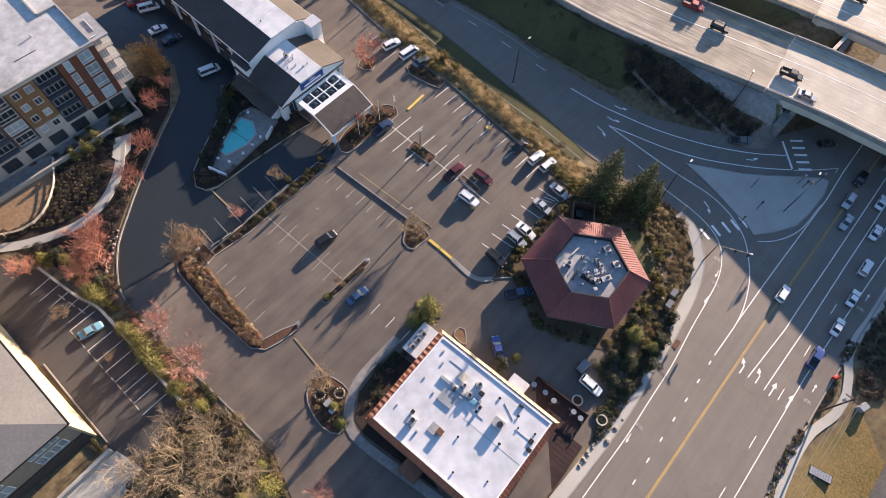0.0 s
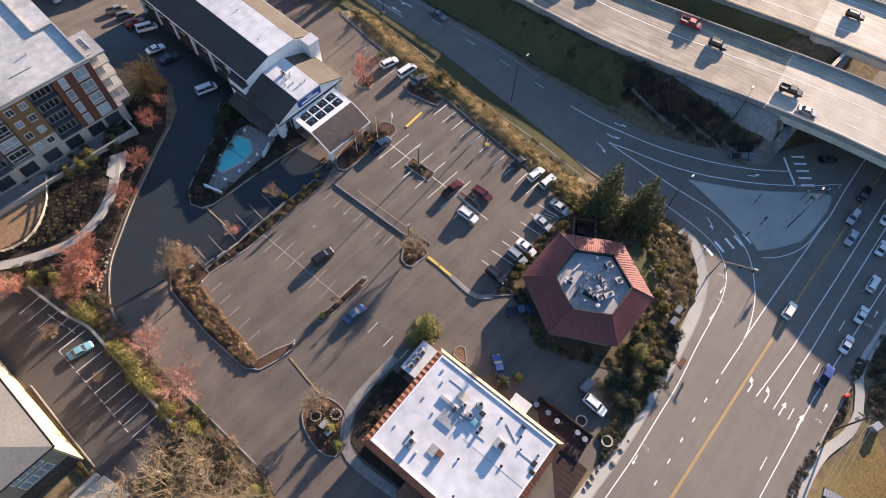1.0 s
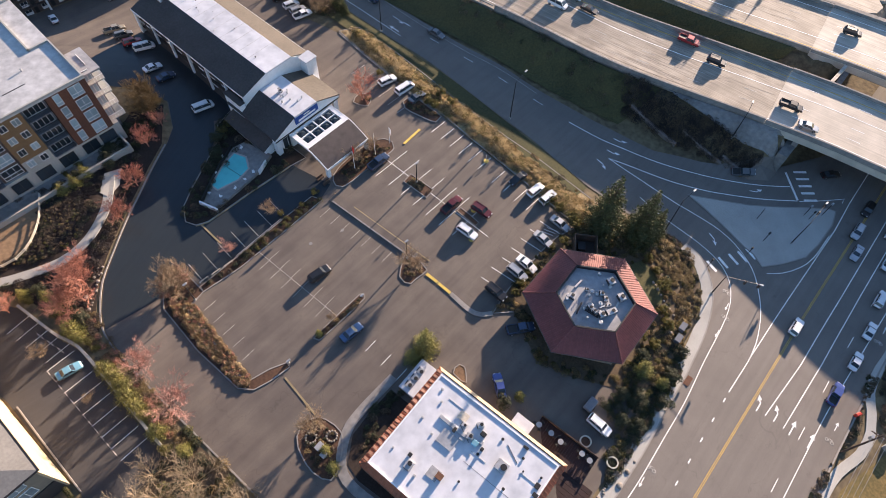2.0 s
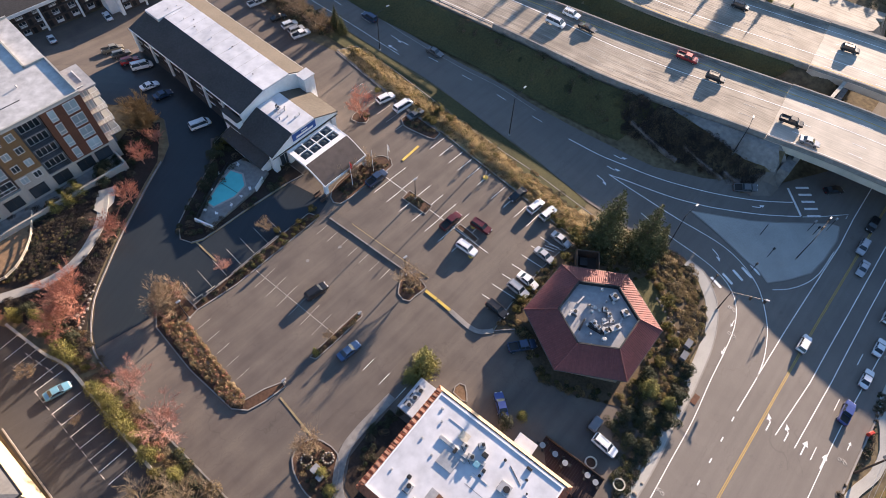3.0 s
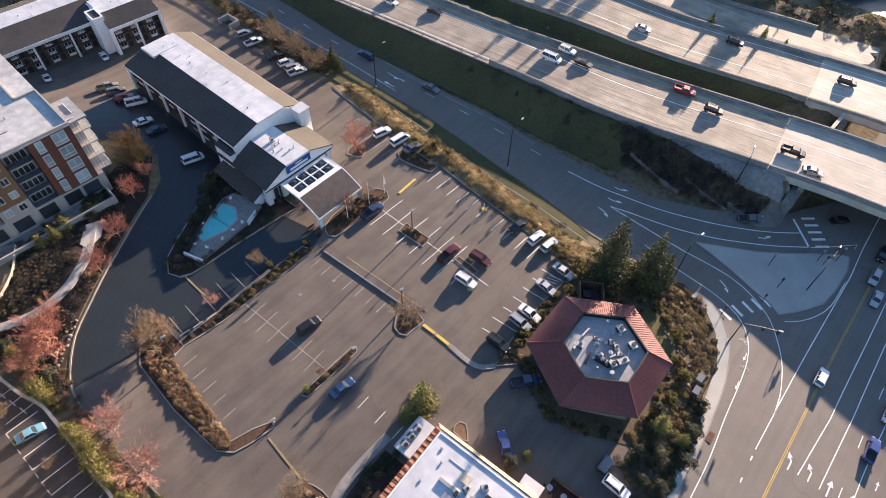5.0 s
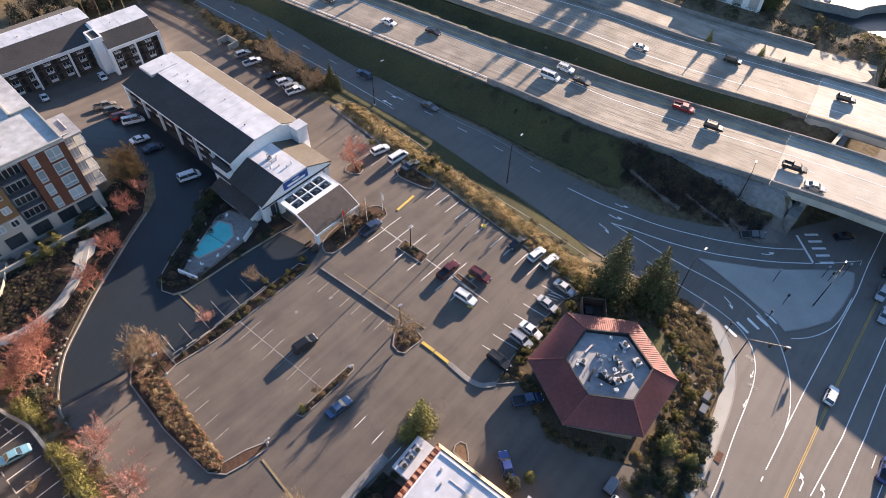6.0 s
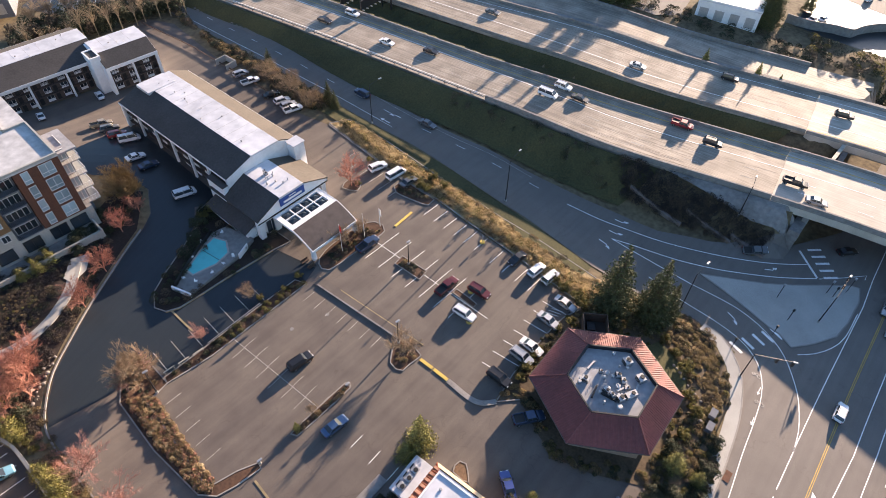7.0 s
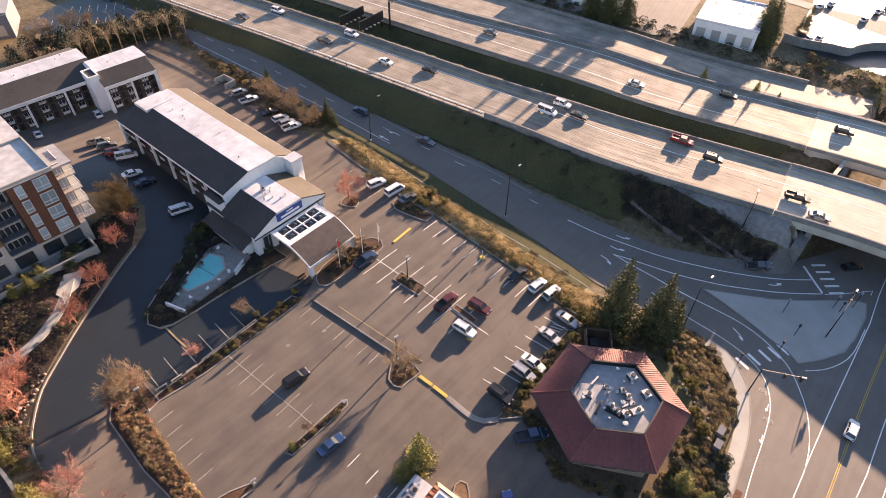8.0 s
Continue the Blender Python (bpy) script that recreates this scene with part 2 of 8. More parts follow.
TAN_TWIG = material("brown_bare_twigs", (0.3, 0.22, 0.14), 0.9, spread=0.3, grain=1.0, patch=0.5, bump=0, per_island=0.14)
PALE_TWIG = material("pale_bare_branches", (0.31, 0.24, 0.155), 0.9, spread=0.3, grain=1.0, patch=0.5, bump=0, per_island=0.14)
BARK = material("bark", (0.1, 0.075, 0.055), 0.95, spread=0.35, grain=3, patch=0.6)
STONE = material("pale_stone", (0.24, 0.21, 0.18), 0.9, spread=0.3, grain=2.5, patch=0.5, per_object=0.25)


def thin_leaf(m, share):
    """Lets part of the light through thin blades and leaves."""
    n, l = m.node_tree.nodes, m.node_tree.links
    b = n["Principled BSDF"]
    through_leaf = n.new("ShaderNodeBsdfTranslucent")
    l.new(b.inputs["Base Color"].links[0].from_socket, through_leaf.inputs["Color"])
    both = n.new("ShaderNodeMixShader")
    both.inputs[0].default_value = share
    out = next(x for x in n if x.type == "OUTPUT_MATERIAL")
    l.new(b.outputs[0], both.inputs[1])
    l.new(through_leaf.outputs[0], both.inputs[2])
    l.new(both.outputs[0], out.inputs["Surface"])


for leaf in (DRY_GRASS, SHRUB_TAN, OLIVE_LEAF):
    thin_leaf(leaf, 0.45)

UMBRELLA_RED = material("red_plastic", (0.6, 0.05, 0.03), 0.5, spread=0.1, bump=0)


def paint(name, colour, metal=0.25):
    m = material(name, colour, 0.32, metal, spread=0.06, grain=1.0, patch=0.5, bump=0)
    m.node_tree.nodes["Principled BSDF"].inputs["Coat Weight"].default_value = 0.6
    return m


PAINTS = {k: paint("paint_" + k, c, me) for k, c, me in (
    ("white", (0.75, 0.76, 0.78), 0.0), ("silver", (0.42, 0.43, 0.45), 0.5), ("grey", (0.14, 0.145, 0.15), 0.4), ("black", (0.016, 0.017, 0.02), 0.2),
    ("navy", (0.03, 0.055, 0.11), 0.3), ("blue", (0.07, 0.13, 0.24), 0.4), ("sky", (0.2, 0.42, 0.52), 0.3), ("maroon", (0.1, 0.016, 0.022), 0.3),
    ("red", (0.32, 0.025, 0.03), 0.2), ("tan", (0.3, 0.26, 0.2), 0.4), ("cobalt", (0.06, 0.09, 0.27), 0.2))}

from mathutils.geometry import tessellate_polygon

# ---- the lie of the land ----
def ease(a, b, x):
    t = min(1, max(0, (x - a) / (b - a)))
    return t * t * (3 - 2 * t)


def freeway_edge(s):
    """How far the freeway's southern edge lies off a straight line, at s along it."""
    return -6.0 + 8.0 * ease(22, 85, s)


def freeway_coords(x, y):
    """Along and across the freeway; across is 0 at its southern edge."""
    s = 0.825 * (x - 19) - 0.565 * (y - 129.7)
    f = 0.565 * (x - 19) + 0.825 * (y - 129.7)
    return s, f - freeway_edge(s)


def freeway_point(s, f):
    f = f + freeway_edge(s)
    return 19 + 0.825 * s + 0.565 * f, 129.7 - 0.565 * s + 0.825 * f


def deck_level(s):
    """The freeway climbs to the west."""
    z = 0
    for d in (-8, -4, 0, 4, 8):
        u = s + d
        z += 0 if u > 72 else ((72 - u) * 0.062 if u > 12 else 3.72 + min((12 - u) * 0.015, 1.1))
    return z / 5


def deck(x, y):
    return deck_level(freeway_coords(x, y)[0])


def lot_height(x, y):
    z = 0
    for d in (-4, -2, 0, 2, 4):
        u = x + d
        if u < -40:
            rise = min((-40 - u) * 0.16, 3.6)
            z += 1.8 + rise * (1 - ease(98, 130, y))
        elif u < 20:
            z += -0.2 - 0.05 * u
        else:
            z += max(-1.2 - 0.125 * (u - 20), -8.2)
    return z / 5 - 0.55 * ease(12, 24, x) * (1 - ease(48, 60, x)) * ease(-4, 6, y - 114 + x)


def height(x, y):
    """The ground's height."""
    z = lot_height(x, y)
    s, f = freeway_coords(x, y)
    if f > -10:
        n = 0.745 * x - 0.667 * y
        fill = (1 - ease(-0.5, 2.0, n)) + ease(52, 56, n)
        dip = 2.6 * ease(18.5, 21.5, f) * (1 - ease(25.5, 28.5, f))
        foot = -9.5 + 4.5 * ease(25, 70, -s)
        z += (deck_level(s) - 0.15 - dip - z) * ease(foot, -0.6, f) * fill
    return z


# ---- mesh helpers ----
def part(name, bm, mat, parent=None, label="", smooth=False):
    me = bpy.data.meshes.new(name)
    bm.to_mesh(me)
    bm.free()
    if smooth:
        for p in me.polygons:
            p.use_smooth = True
    for m in (mat if isinstance(mat, (list, tuple)) else [mat]):
        me.materials.append(m)
    ob = new(name, me)
    if parent is not None:
        ob.parent = parent
    if label:
        ob["label"] = label
    return ob


def thing(name, m, label, category, group="", kind=""):
    ob = new(name)
    ob.matrix_basis = m
    return tagged(ob, label, category, group, kind)


def structure(ob, label, category):
    return tagged(ob, label, category, kind="structure")


def box(bm, x0, x1, y0, y1, z0, z1, m=None, bevel=0.0, mi=0):
    vs = [bm.verts.new((x, y, z)) for z in (z0, z1) for y in (y0, y1) for x in (x0, x1)]
    if m is not None:
        for v in vs:
            v.co = m @ v.co
    fs = [bm.faces.new([vs[i] for i in q]) for q in ((0, 2, 3, 1), (4, 5, 7, 6), (0, 1, 5, 4), (2, 6, 7, 3), (0, 4, 6, 2), (1, 3, 7, 5))]
    for f in fs:
        f.material_index = mi
    if bevel:
        es = list({e for f in fs for e in f.edges})
        bmesh.ops.bevel(bm, geom=es, offset=bevel, segments=1, affect="EDGES")
    return vs


def one_box(*a, **k):
    bm = bmesh.new()
    box(bm, *a, **k)
    return bm


def rod(bm, a, b, r0, r1=None, sides=8):
    """A tapered rod between two points."""
    a, b = Vector(a), Vector(b)
    r1 = r0 if r1 is None else r1
    d = (b - a).normalized()
    u = d.orthogonal().normalized()
    w = d.cross(u)
    rings = []
    for p, r in ((a, r0), (b, r1)):
        rings.append([bm.verts.new(p + (u * math.cos(2 * math.pi * i / sides) + w * math.sin(2 * math.pi * i / sides)) * r) for i in range(sides)])
    for i in range(sides):
        j = (i + 1) % sides
        bm.faces.new((rings[0][i], rings[0][j], rings[1][j], rings[1][i]))
    bm.faces.new(rings[0][::-1])
    bm.faces.new(rings[1])


def prism(bm, outline, z0, z1, mi=0):
    lo = [bm.verts.new((x, y, z0)) for x, y in outline]
    hi = [bm.verts.new((x, y, z1)) for x, y in outline]
    k = len(outline)
    for i in range(k):
        bm.faces.new((lo[i], lo[(i + 1) % k], hi[(i + 1) % k], hi[i])).material_index = mi
    bm.faces.new(lo[::-1]).material_index = mi
    bm.faces.new(hi).material_index = mi


def loft(bm, rings, closed=True, caps=True):
    vs = [[bm.verts.new(p) for p in r] for r in rings]
    k = len(rings[0])
    for a, b in zip(vs, vs[1:]):
        for i in range(k if closed else k - 1):
            j = (i + 1) % k
            bm.faces.new((a[i], a[j], b[j], b[i]))
    if caps and closed:
        bm.faces.new(vs[0][::-1])
        bm.faces.new(vs[-1])
    return vs


def curve(points, step=2.0, closed=False):
    """A smooth line through the points, at even steps."""
    p = [Vector(q[:2]) for q in points]
    k = len(p)
    out = []
    for i in range(k if closed else k - 1):
        a, b = p[i], p[(i + 1) % k]
        pa = p[i - 1] if closed or i else a - (b - a)
        pb = p[(i + 2) % k] if closed or i + 2 < k else b + (b - a)
        m = max(1, int((b - a).length / step))
        for j in range(m):
            t = j / m
            out.append(0.5 * ((2 * a) + (b - pa) * t + (2 * pa - 5 * a + 4 * b - pb) * t * t + (3 * a - pa - 3 * b + pb) * t ** 3))
    if not closed:
        out.append(p[-1])
    return out


def straight(points, step=2.0, closed=False):
    p = [Vector(q[:2]) for q in points]
    k = len(p)
    out = []
    for i in range(k if closed else k - 1):
        a, b = p[i], p[(i + 1) % k]
        m = max(1, int((b - a).length / step))
        out += [a + (b - a) * (j / m) for j in range(m)]
    if not closed:
        out.append(p[-1])
    return out


def sweep(bm, line, left, right, z0, z1, closed=False, ground=height):
    """A band along a line: from left to right of it (metres), from z0 to z1 over the ground. With z0 None it is a sheet."""
    k = len(line)
    rows = []
    for i, p in enumerate(line):
        a = line[i - 1] if closed or i else p
        b = line[(i + 1) % k] if closed or i + 1 < k else p
        d = (b - a).normalized()
        nrm = Vector((-d.y, d.x))
        l, r = p + nrm * left, p + nrm * right
        if z0 is None:
            rows.append([bm.verts.new((*q, ground(*q) + z1)) for q in (l, r)])
        else:
            g = ground(*p)
            rows.append([bm.verts.new((*q, g + z)) for q, z in ((l, z0), (l, z1), (r, z1), (r, z0))])
    n = len(rows[0])
    for i in range(k if closed else k - 1):
        a, b = rows[i], rows[(i + 1) % k]
        for j in range(n - 1 if n == 2 else n):
            bm.faces.new((a[j], a[(j + 1) % n], b[(j + 1) % n], b[j]))
    if n == 4 and not closed:
        bm.faces.new(rows[0][::-1])
        bm.faces.new(rows[-1])


def band(name, line, left, right, z0, z1, mat, parent=None, closed=False, label="", ground=height):
    bm = bmesh.new()
    sweep(bm, line, left, right, z0, z1, closed, ground)
    bmesh.ops.recalc_face_normals(bm, faces=bm.faces)
    if z0 is None:
        for f in bm.faces:
            if f.normal.z < 0:
                f.normal_flip()
    return part(name, bm, mat, parent, label)


def drape(outline, lift, cell=2.5, ground=height):
    """A sheet of that outline laid over the ground."""
    bm = bmesh.new()
    flat_pts = [Vector((q[0], q[1], 0)) for q in outline]
    vs = [bm.verts.new(p) for p in flat_pts]
    for tri_i in tessellate_polygon([flat_pts]):
        bm.faces.new([vs[i] for i in tri_i])
    for ax in (0, 1):
        vals = [v.co[ax] for v in bm.verts]
        c = math.ceil(min(vals) / cell) * cell
        while c < max(vals):
            co, no = [0, 0, 0], [0, 0, 0]
            co[ax], no[ax] = c, 1
            bmesh.ops.bisect_plane(bm, geom=bm.verts[:] + bm.edges[:] + bm.faces[:], plane_co=co, plane_no=no)
            c += cell
    for v in bm.verts:
        v.co.z = ground(v.co.x, v.co.y) + lift
    for f in bm.faces:
        f.normal_update()
        if f.normal.z < 0:
            f.normal_flip()
    return bm


def frame_of(x, y, direction, z=0.0):
    """A pose at (x, y) whose x axis points along direction (degrees)."""
    return pose(x, y, z, 0, 0, direction)


# ---- ground, roads and paving ----
bm = bmesh.new()
xs = sorted(set([-3000, -1200, -500, -250] + [-160 + 2.5 * i for i in range(141)] + [300, 500, 1200, 3000]))
ys = sorted(set([-3000, -1200, -400, -120] + [-40 + 2.5 * i for i in range(121)] + [320, 500, 1200, 3000]))
def subsoil(x, y):
    """The earth lies a little deeper below the grassed and paved freeway corridor."""
    f = freeway_coords(x, y)[1]
    return height(x, y) - 0.6 * ease(-10.5, -8, f) * (1 - ease(64, 68, f))


grid = [[bm.verts.new((x, y, subsoil(x, y))) for x in xs] for y in ys]
for j in range(len(ys) - 1):
    for i in range(len(xs) - 1):
        bm.faces.new((grid[j][i], grid[j][i + 1], grid[j + 1][i + 1], grid[j + 1][i]))
ground_ob = structure(part("ground", bm, EARTH, smooth=True), "brown earth, bark mulch and thin winter grass over sloping land", "ground")

LOT = [(-78, 169), (-69, 166), (-50, 144), (-30, 124), (-20.7, 118.7), (-12.9, 110.3), (-7.5, 104.5), (-2.2, 98.6), (4.2, 93.4), (10.3, 86.8), (17.4, 79.6), (22, 74.8),
       (28.8, 68), (31.5, 66), (28, 63), (24, 60.5), (20, 55), (14, 48.5), (12.2, 46.4), (17, 46.5), (20, 38), (26, 35), (37, 33), (39, 30), (33, 21), (28, 16), (23, 10),
       (15, 3), (8, -8), (-13, -8), (-25, 14.8), (-32.7, 21.4), (-39.2, 26.9), (-48.9, 35.4), (-53.4, 40.3), (-55.1, 44.4), (-56.1, 50), (-55.8, 55.9), (-55.3, 62.1), (-54.4, 68.6),
       (-53.4, 75.6), (-52.3, 81.5), (-52, 86), (-54.5, 93), (-60, 96), (-66, 96), (-75, 99), (-96, 107), (-100, 116), (-90, 124), (-78, 134), (-70, 146), (-84, 160)]
lot = structure(part("parking_lot", drape(LOT, 0.06), ASPHALT), "worn brown-grey asphalt car park with faded markings", "parking lot")
# Outline follows the shaded stretch; the darkening is in the asphalt colour.
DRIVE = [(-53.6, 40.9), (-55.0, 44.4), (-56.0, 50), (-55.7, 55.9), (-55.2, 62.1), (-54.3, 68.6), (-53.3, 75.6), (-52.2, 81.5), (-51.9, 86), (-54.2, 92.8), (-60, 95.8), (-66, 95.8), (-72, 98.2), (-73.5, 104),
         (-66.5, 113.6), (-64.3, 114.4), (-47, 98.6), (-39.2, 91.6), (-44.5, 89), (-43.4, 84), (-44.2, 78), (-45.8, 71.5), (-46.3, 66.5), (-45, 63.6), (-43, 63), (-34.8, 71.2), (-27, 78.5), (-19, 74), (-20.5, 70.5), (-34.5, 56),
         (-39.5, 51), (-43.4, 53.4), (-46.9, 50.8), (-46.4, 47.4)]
structure(part("driveway", drape(DRIVE, 0.09), ASPHALT_DRIVE), "dark driveway curving round the car park, the hotel's shade put into its asphalt", "driveway")
LOT_WEST = [(-90, 58), (-80, 47.5), (-68.5, 44.2), (-60.3, 38.9), (-56.8, 37.2), (-50.7, 31.5), (-42.9, 23.9), (-39.6, 20.4), (-44, 12), (-48, 10), (-50.5, 15), (-64.6, 28), (-90, 46)]
structure(part("parking_lot_west", drape(LOT_WEST, 0.06), ASPHALT_WEST), "asphalt car park on a higher terrace, greyed down for its shade", "parking lot")

RAMP_S = [(-150, 243), (-110, 206), (-62, 164), (-34, 140), (-22, 129.5), (-7.9, 117.6), (-1.1, 112.3), (5.6, 105.9), (12, 99.4), (18.1, 93.2), (23, 88.9), (30, 81.5), (34.6, 76.8), (42, 71), (49.5, 67), (53.3, 64), (56, 60.5), (57.2, 56.5)]
RAMP_N = [(-150, 252), (-110, 215.5), (-62, 175), (-33, 151.7), (-20, 142), (-4.9, 128), (8.6, 117), (18.7, 110.3), (25.8, 104.6), (37.4, 97), (44.2, 93.1), (51.7, 88.8), (62.4, 86.4), (80, 86.1), (100, 92)]
def even(pts, k):
    """The line again as k + 1 evenly spaced points."""
    pts = [Vector(p[:2]) for p in pts]
    d = [0.0]
    for p, q in zip(pts, pts[1:]):
        d.append(d[-1] + (q - p).length)
    out, j = [], 0
    for i in range(k + 1):
        t = d[-1] * i / k
        while j < len(d) - 2 and d[j + 1] < t:
            j += 1
        out.append(pts[j].lerp(pts[j + 1], (t - d[j]) / max(1e-6, d[j + 1] - d[j])))
    return out


def ladder(left, right, k, across, lift):
    """A road sheet between two edge lines."""
    bm = bmesh.new()
    rows = []
    for p, q in zip(even(left, k), even(right, k)):
        row = []
        for i in range(across + 1):
            c = p.lerp(q, i / across)
            row.append(bm.verts.new((c.x, c.y, height(c.x, c.y) + lift)))
        rows.append(row)
    for a, b in zip(rows, rows[1:]):
        for i in range(across):
            f = bm.faces.new((a[i], a[i + 1], b[i + 1], b[i]))
            f.normal_update()
            if f.normal.z < 0:
                f.normal_flip()
    return bm


RAMP_SW = RAMP_S[:13]
RAMP_NW = RAMP_N[:10]
ramp_road = structure(part("road_ramp", ladder(curve(RAMP_SW, 3), curve(RAMP_NW, 3), 130, 6, 0.07), ASPHALT_ROAD), "grey asphalt slip road curving down to a junction", "road")
JUNCTION = [(34.6, 76.8), (42, 71), (49.5, 67), (53.3, 64), (56, 60.5), (60, 55), (85, 70), (104, 88), (100, 92), (80, 86.1), (62.4, 86.4), (51.7, 88.8), (44.2, 93.1), (37.4, 97)]
structure(part("road_junction", drape(JUNCTION, 0.075), ASPHALT_ROAD), "grey asphalt junction where the slip road meets the wide road", "road")

RD, RN = Vector((0.667, 0.745)), Vector((0.745, -0.667))


def road_point(l, n):
    """Along and across the wide arterial road."""
    p = RD * l + RN * n
    return p.x, p.y


ARTERIAL = [road_point(-90, 11.9), road_point(-20, 12), (25.5, 10.5), (34, 19.5), (40.5, 27.2), (46.5, 34.2), (51.2, 41), (54.8, 47.5), (56.6, 53), (57, 57.5), (62, 62), (75, 70), (92, 88), (140, 141), road_point(190, 39), road_point(-90, 39)]
arterial = structure(part("road_arterial", drape(ARTERIAL, 0.1), ASPHALT_ROAD), "wide grey asphalt road with white and yellow lines", "road")


def line(points, width, mat, parent, name="road_line", smooth=True, lift=0.135):
    pts = curve(points, 1.5) if smooth else straight(points, 1.5)
    return band(name, pts, width / 2, -width / 2, None, lift, mat, parent)


def dashes(a, b, mark, gap, width, mat, parent, lift=0.135, name="dash"):
    a, b = Vector(a), Vector(b)
    d = (b - a).normalized()
    t = 0
    while t + mark < (b - a).length:
        line([a + d * t, a + d * (t + mark)], width, mat, parent, name, False, lift)
        t += mark + gap


# arterial lines
line([road_point(-90, 14.7), road_point(0, 14.7), road_point(28, 14.65), (35.5, 17.7), (40.6, 24.0), (46.1, 30.8), (51.6, 38.6), (56.0, 44.5), (59.3, 49.5), (60.9, 53.8), (61.0, 57.4), (59.7, 60.8), (56.5, 64.8), (50.5, 70.5), (46, 75.5)], 0.16, WHITE_LINE, arterial)
for o in (-0.14, 0.14):
    line([road_point(-90, 23 + o), road_point(30, 23 + o), road_point(112, 23.3 + o), road_point(160, 23.3 + o)], 0.1, YELLOW_LINE, arterial, "yellow_line")
line([(60.5, 39.1), (63.0, 42.6), (64.8, 46.2), (66.2, 50.0), (66.9, 54.2), (67.1, 57.8), (66.5, 61.0), (64.8, 64.8), (62.0, 68.3), (58.0, 71.4), (54.2, 74.2)], 0.18, WHITE_LINE, arterial)
line([(60.6, 39.3), (68.8, 48.3), (78.2, 58.4), (88.2, 69.3), (93.9, 76.4), (130, 117.6)], 0.18, WHITE_LINE, arterial, smooth=False)
line([(55.0, 33.0), (60.5, 39.1)], 0.18, WHITE_LINE, arterial, smooth=False)
dashes((54.1, 31.9), (24.5, -3.2), 1.0, 3.67, 0.22, WHITE_LINE, arterial)
line([(60.9, 29), (71.1, 38.9), (84.1, 53.3), (98.2, 69.2), (120, 94)], 0.18, WHITE_LINE, arterial, smooth=False)
line([(63.7, 26.8), (75.5, 39.2), (88.5, 54), (97, 63.5), (122, 92)], 0.18, WHITE_LINE, arterial, smooth=False)
dashes((50.3, 7.3), (112, 76.6), 2.9, 8.9, 0.15, WHITE_LINE, arterial)
line([road_point(-90, 35.4), road_point(0, 34.8), (57.8, 12.6), (65.7, 21.5), (72.5, 29.1), (82.6, 39.8), (94.7, 52.7), (127, 88)], 0.16, WHITE_LINE, arterial, smooth=False)
# slip road lines
line([(32.7, 95.0), (39.2, 91.0), (44.1, 88.8), (50.1, 86.2), (56.0, 84.0), (62.1, 82.5), (68.4, 81.6), (74.9, 81.1), (81.9, 80.9)], 0.23, WHITE_LINE, ramp_road)
line([(40.6, 85.4), (44.4, 84.1), (49.2, 82.2), (55.0, 79.9), (60.9, 78.4), (67.2, 77.7), (73.7, 77.3), (80.0, 77.1), (82.4, 77.0)], 0.23, WHITE_LINE, ramp_road)
line([(40.6, 85.4), (44.1, 82.5), (48.5, 79.0), (54.2, 74.2)], 0.23, WHITE_LINE, ramp_road)
line([(82.1, 84.9), (82.5, 77.2)], 0.5, WHITE_LINE, ramp_road, "stop_line", False)
line([(-110, 208), (-62, 166), (-34, 142.3), (-19.5, 130.5), (-6, 118.8)], 0.14, WHITE_LINE, ramp_road)
line([(-33, 150.2), (-20, 140.4), (-4.9, 126.4), (8.6, 115.4), (18.7, 108.7), (25.8, 103)], 0.12, WORN_LINE, ramp_road)
dashes((27, 99.5), (-2, 120.8), 2.6, 7.2, 0.13, WHITE_LINE, ramp_road)
dashes((-6, 124), (-62, 171), 2.6, 7.2, 0.13, WHITE_LINE, ramp_road)


def arrow(x, y, direction, kind, parent, size=1.0):
    """A painted lane arrow: straight, left or right."""
    bm = bmesh.new()
    m = frame_of(x, y, direction)
    def poly(pts):
        vs = []
        for a, b in pts:
            p = m @ Vector((a * size, b * size, 0))
            vs.append(bm.verts.new((p.x, p.y, height(p.x, p.y) + 0.14)))
        f = bm.faces.new(vs)
        f.normal_update()
        if f.normal.z < 0:
            f.normal_flip()
    s = {"left": 1, "right": -1}.get(kind, 0)
    if s == 0:
        poly([(-1.4, -0.1), (0.4, -0.1), (0.4, 0.1), (-1.4, 0.1)])
        poly([(0.4, -0.45), (1.4, 0), (0.4, 0.45)])
    else:
        poly([(-1.4, -0.1), (0.2, -0.1), (0.2, 0.1), (-1.4, 0.1)])
        poly([(0.2, -0.1), (0.75, 0.35 * s), (0.45, 0.5 * s), (0.2, 0.1)])
        poly([(0.2, 0.6 * s), (1.35, 0.75 * s), (0.85, 0.05 * s)])
    part("lane_arrow", bm, WHITE_LINE, parent)


for x, y, k in ((60.5, 31.0, "left"), (63.3, 29.2, "left"), (65.5, 26.9, "straight"), (68.3, 24.7, "straight")):
    arrow(x, y, 48, k, arterial, 1.2)
for x, y, a, k in ((44.0, 90.6, -30, "left"), (41.8, 87.0, -35, "left"), (38.9, 83.8, -45, "right"), (73.9, 83.2, -5, "left"), (73.6, 79.2, -5, "left"), (60.3, 65.9, -62, "right"), (-5, 123.4, 140, "left"), (-7.6, 121.2, 140, "straight")):
    arrow(x, y, a, k, ramp_road, 1.1)
# zebra bars
for x, y in ((58.2, 59.2), (60.9, 60.2), (63.4, 61.2), (65.6, 62.0), (67.7, 62.8)):
    line([(x - 0.7, y + 1.2), (x + 0.7, y - 1.2)], 0.62, WHITE_LINE, ramp_road, "zebra_bar", False, 0.14)
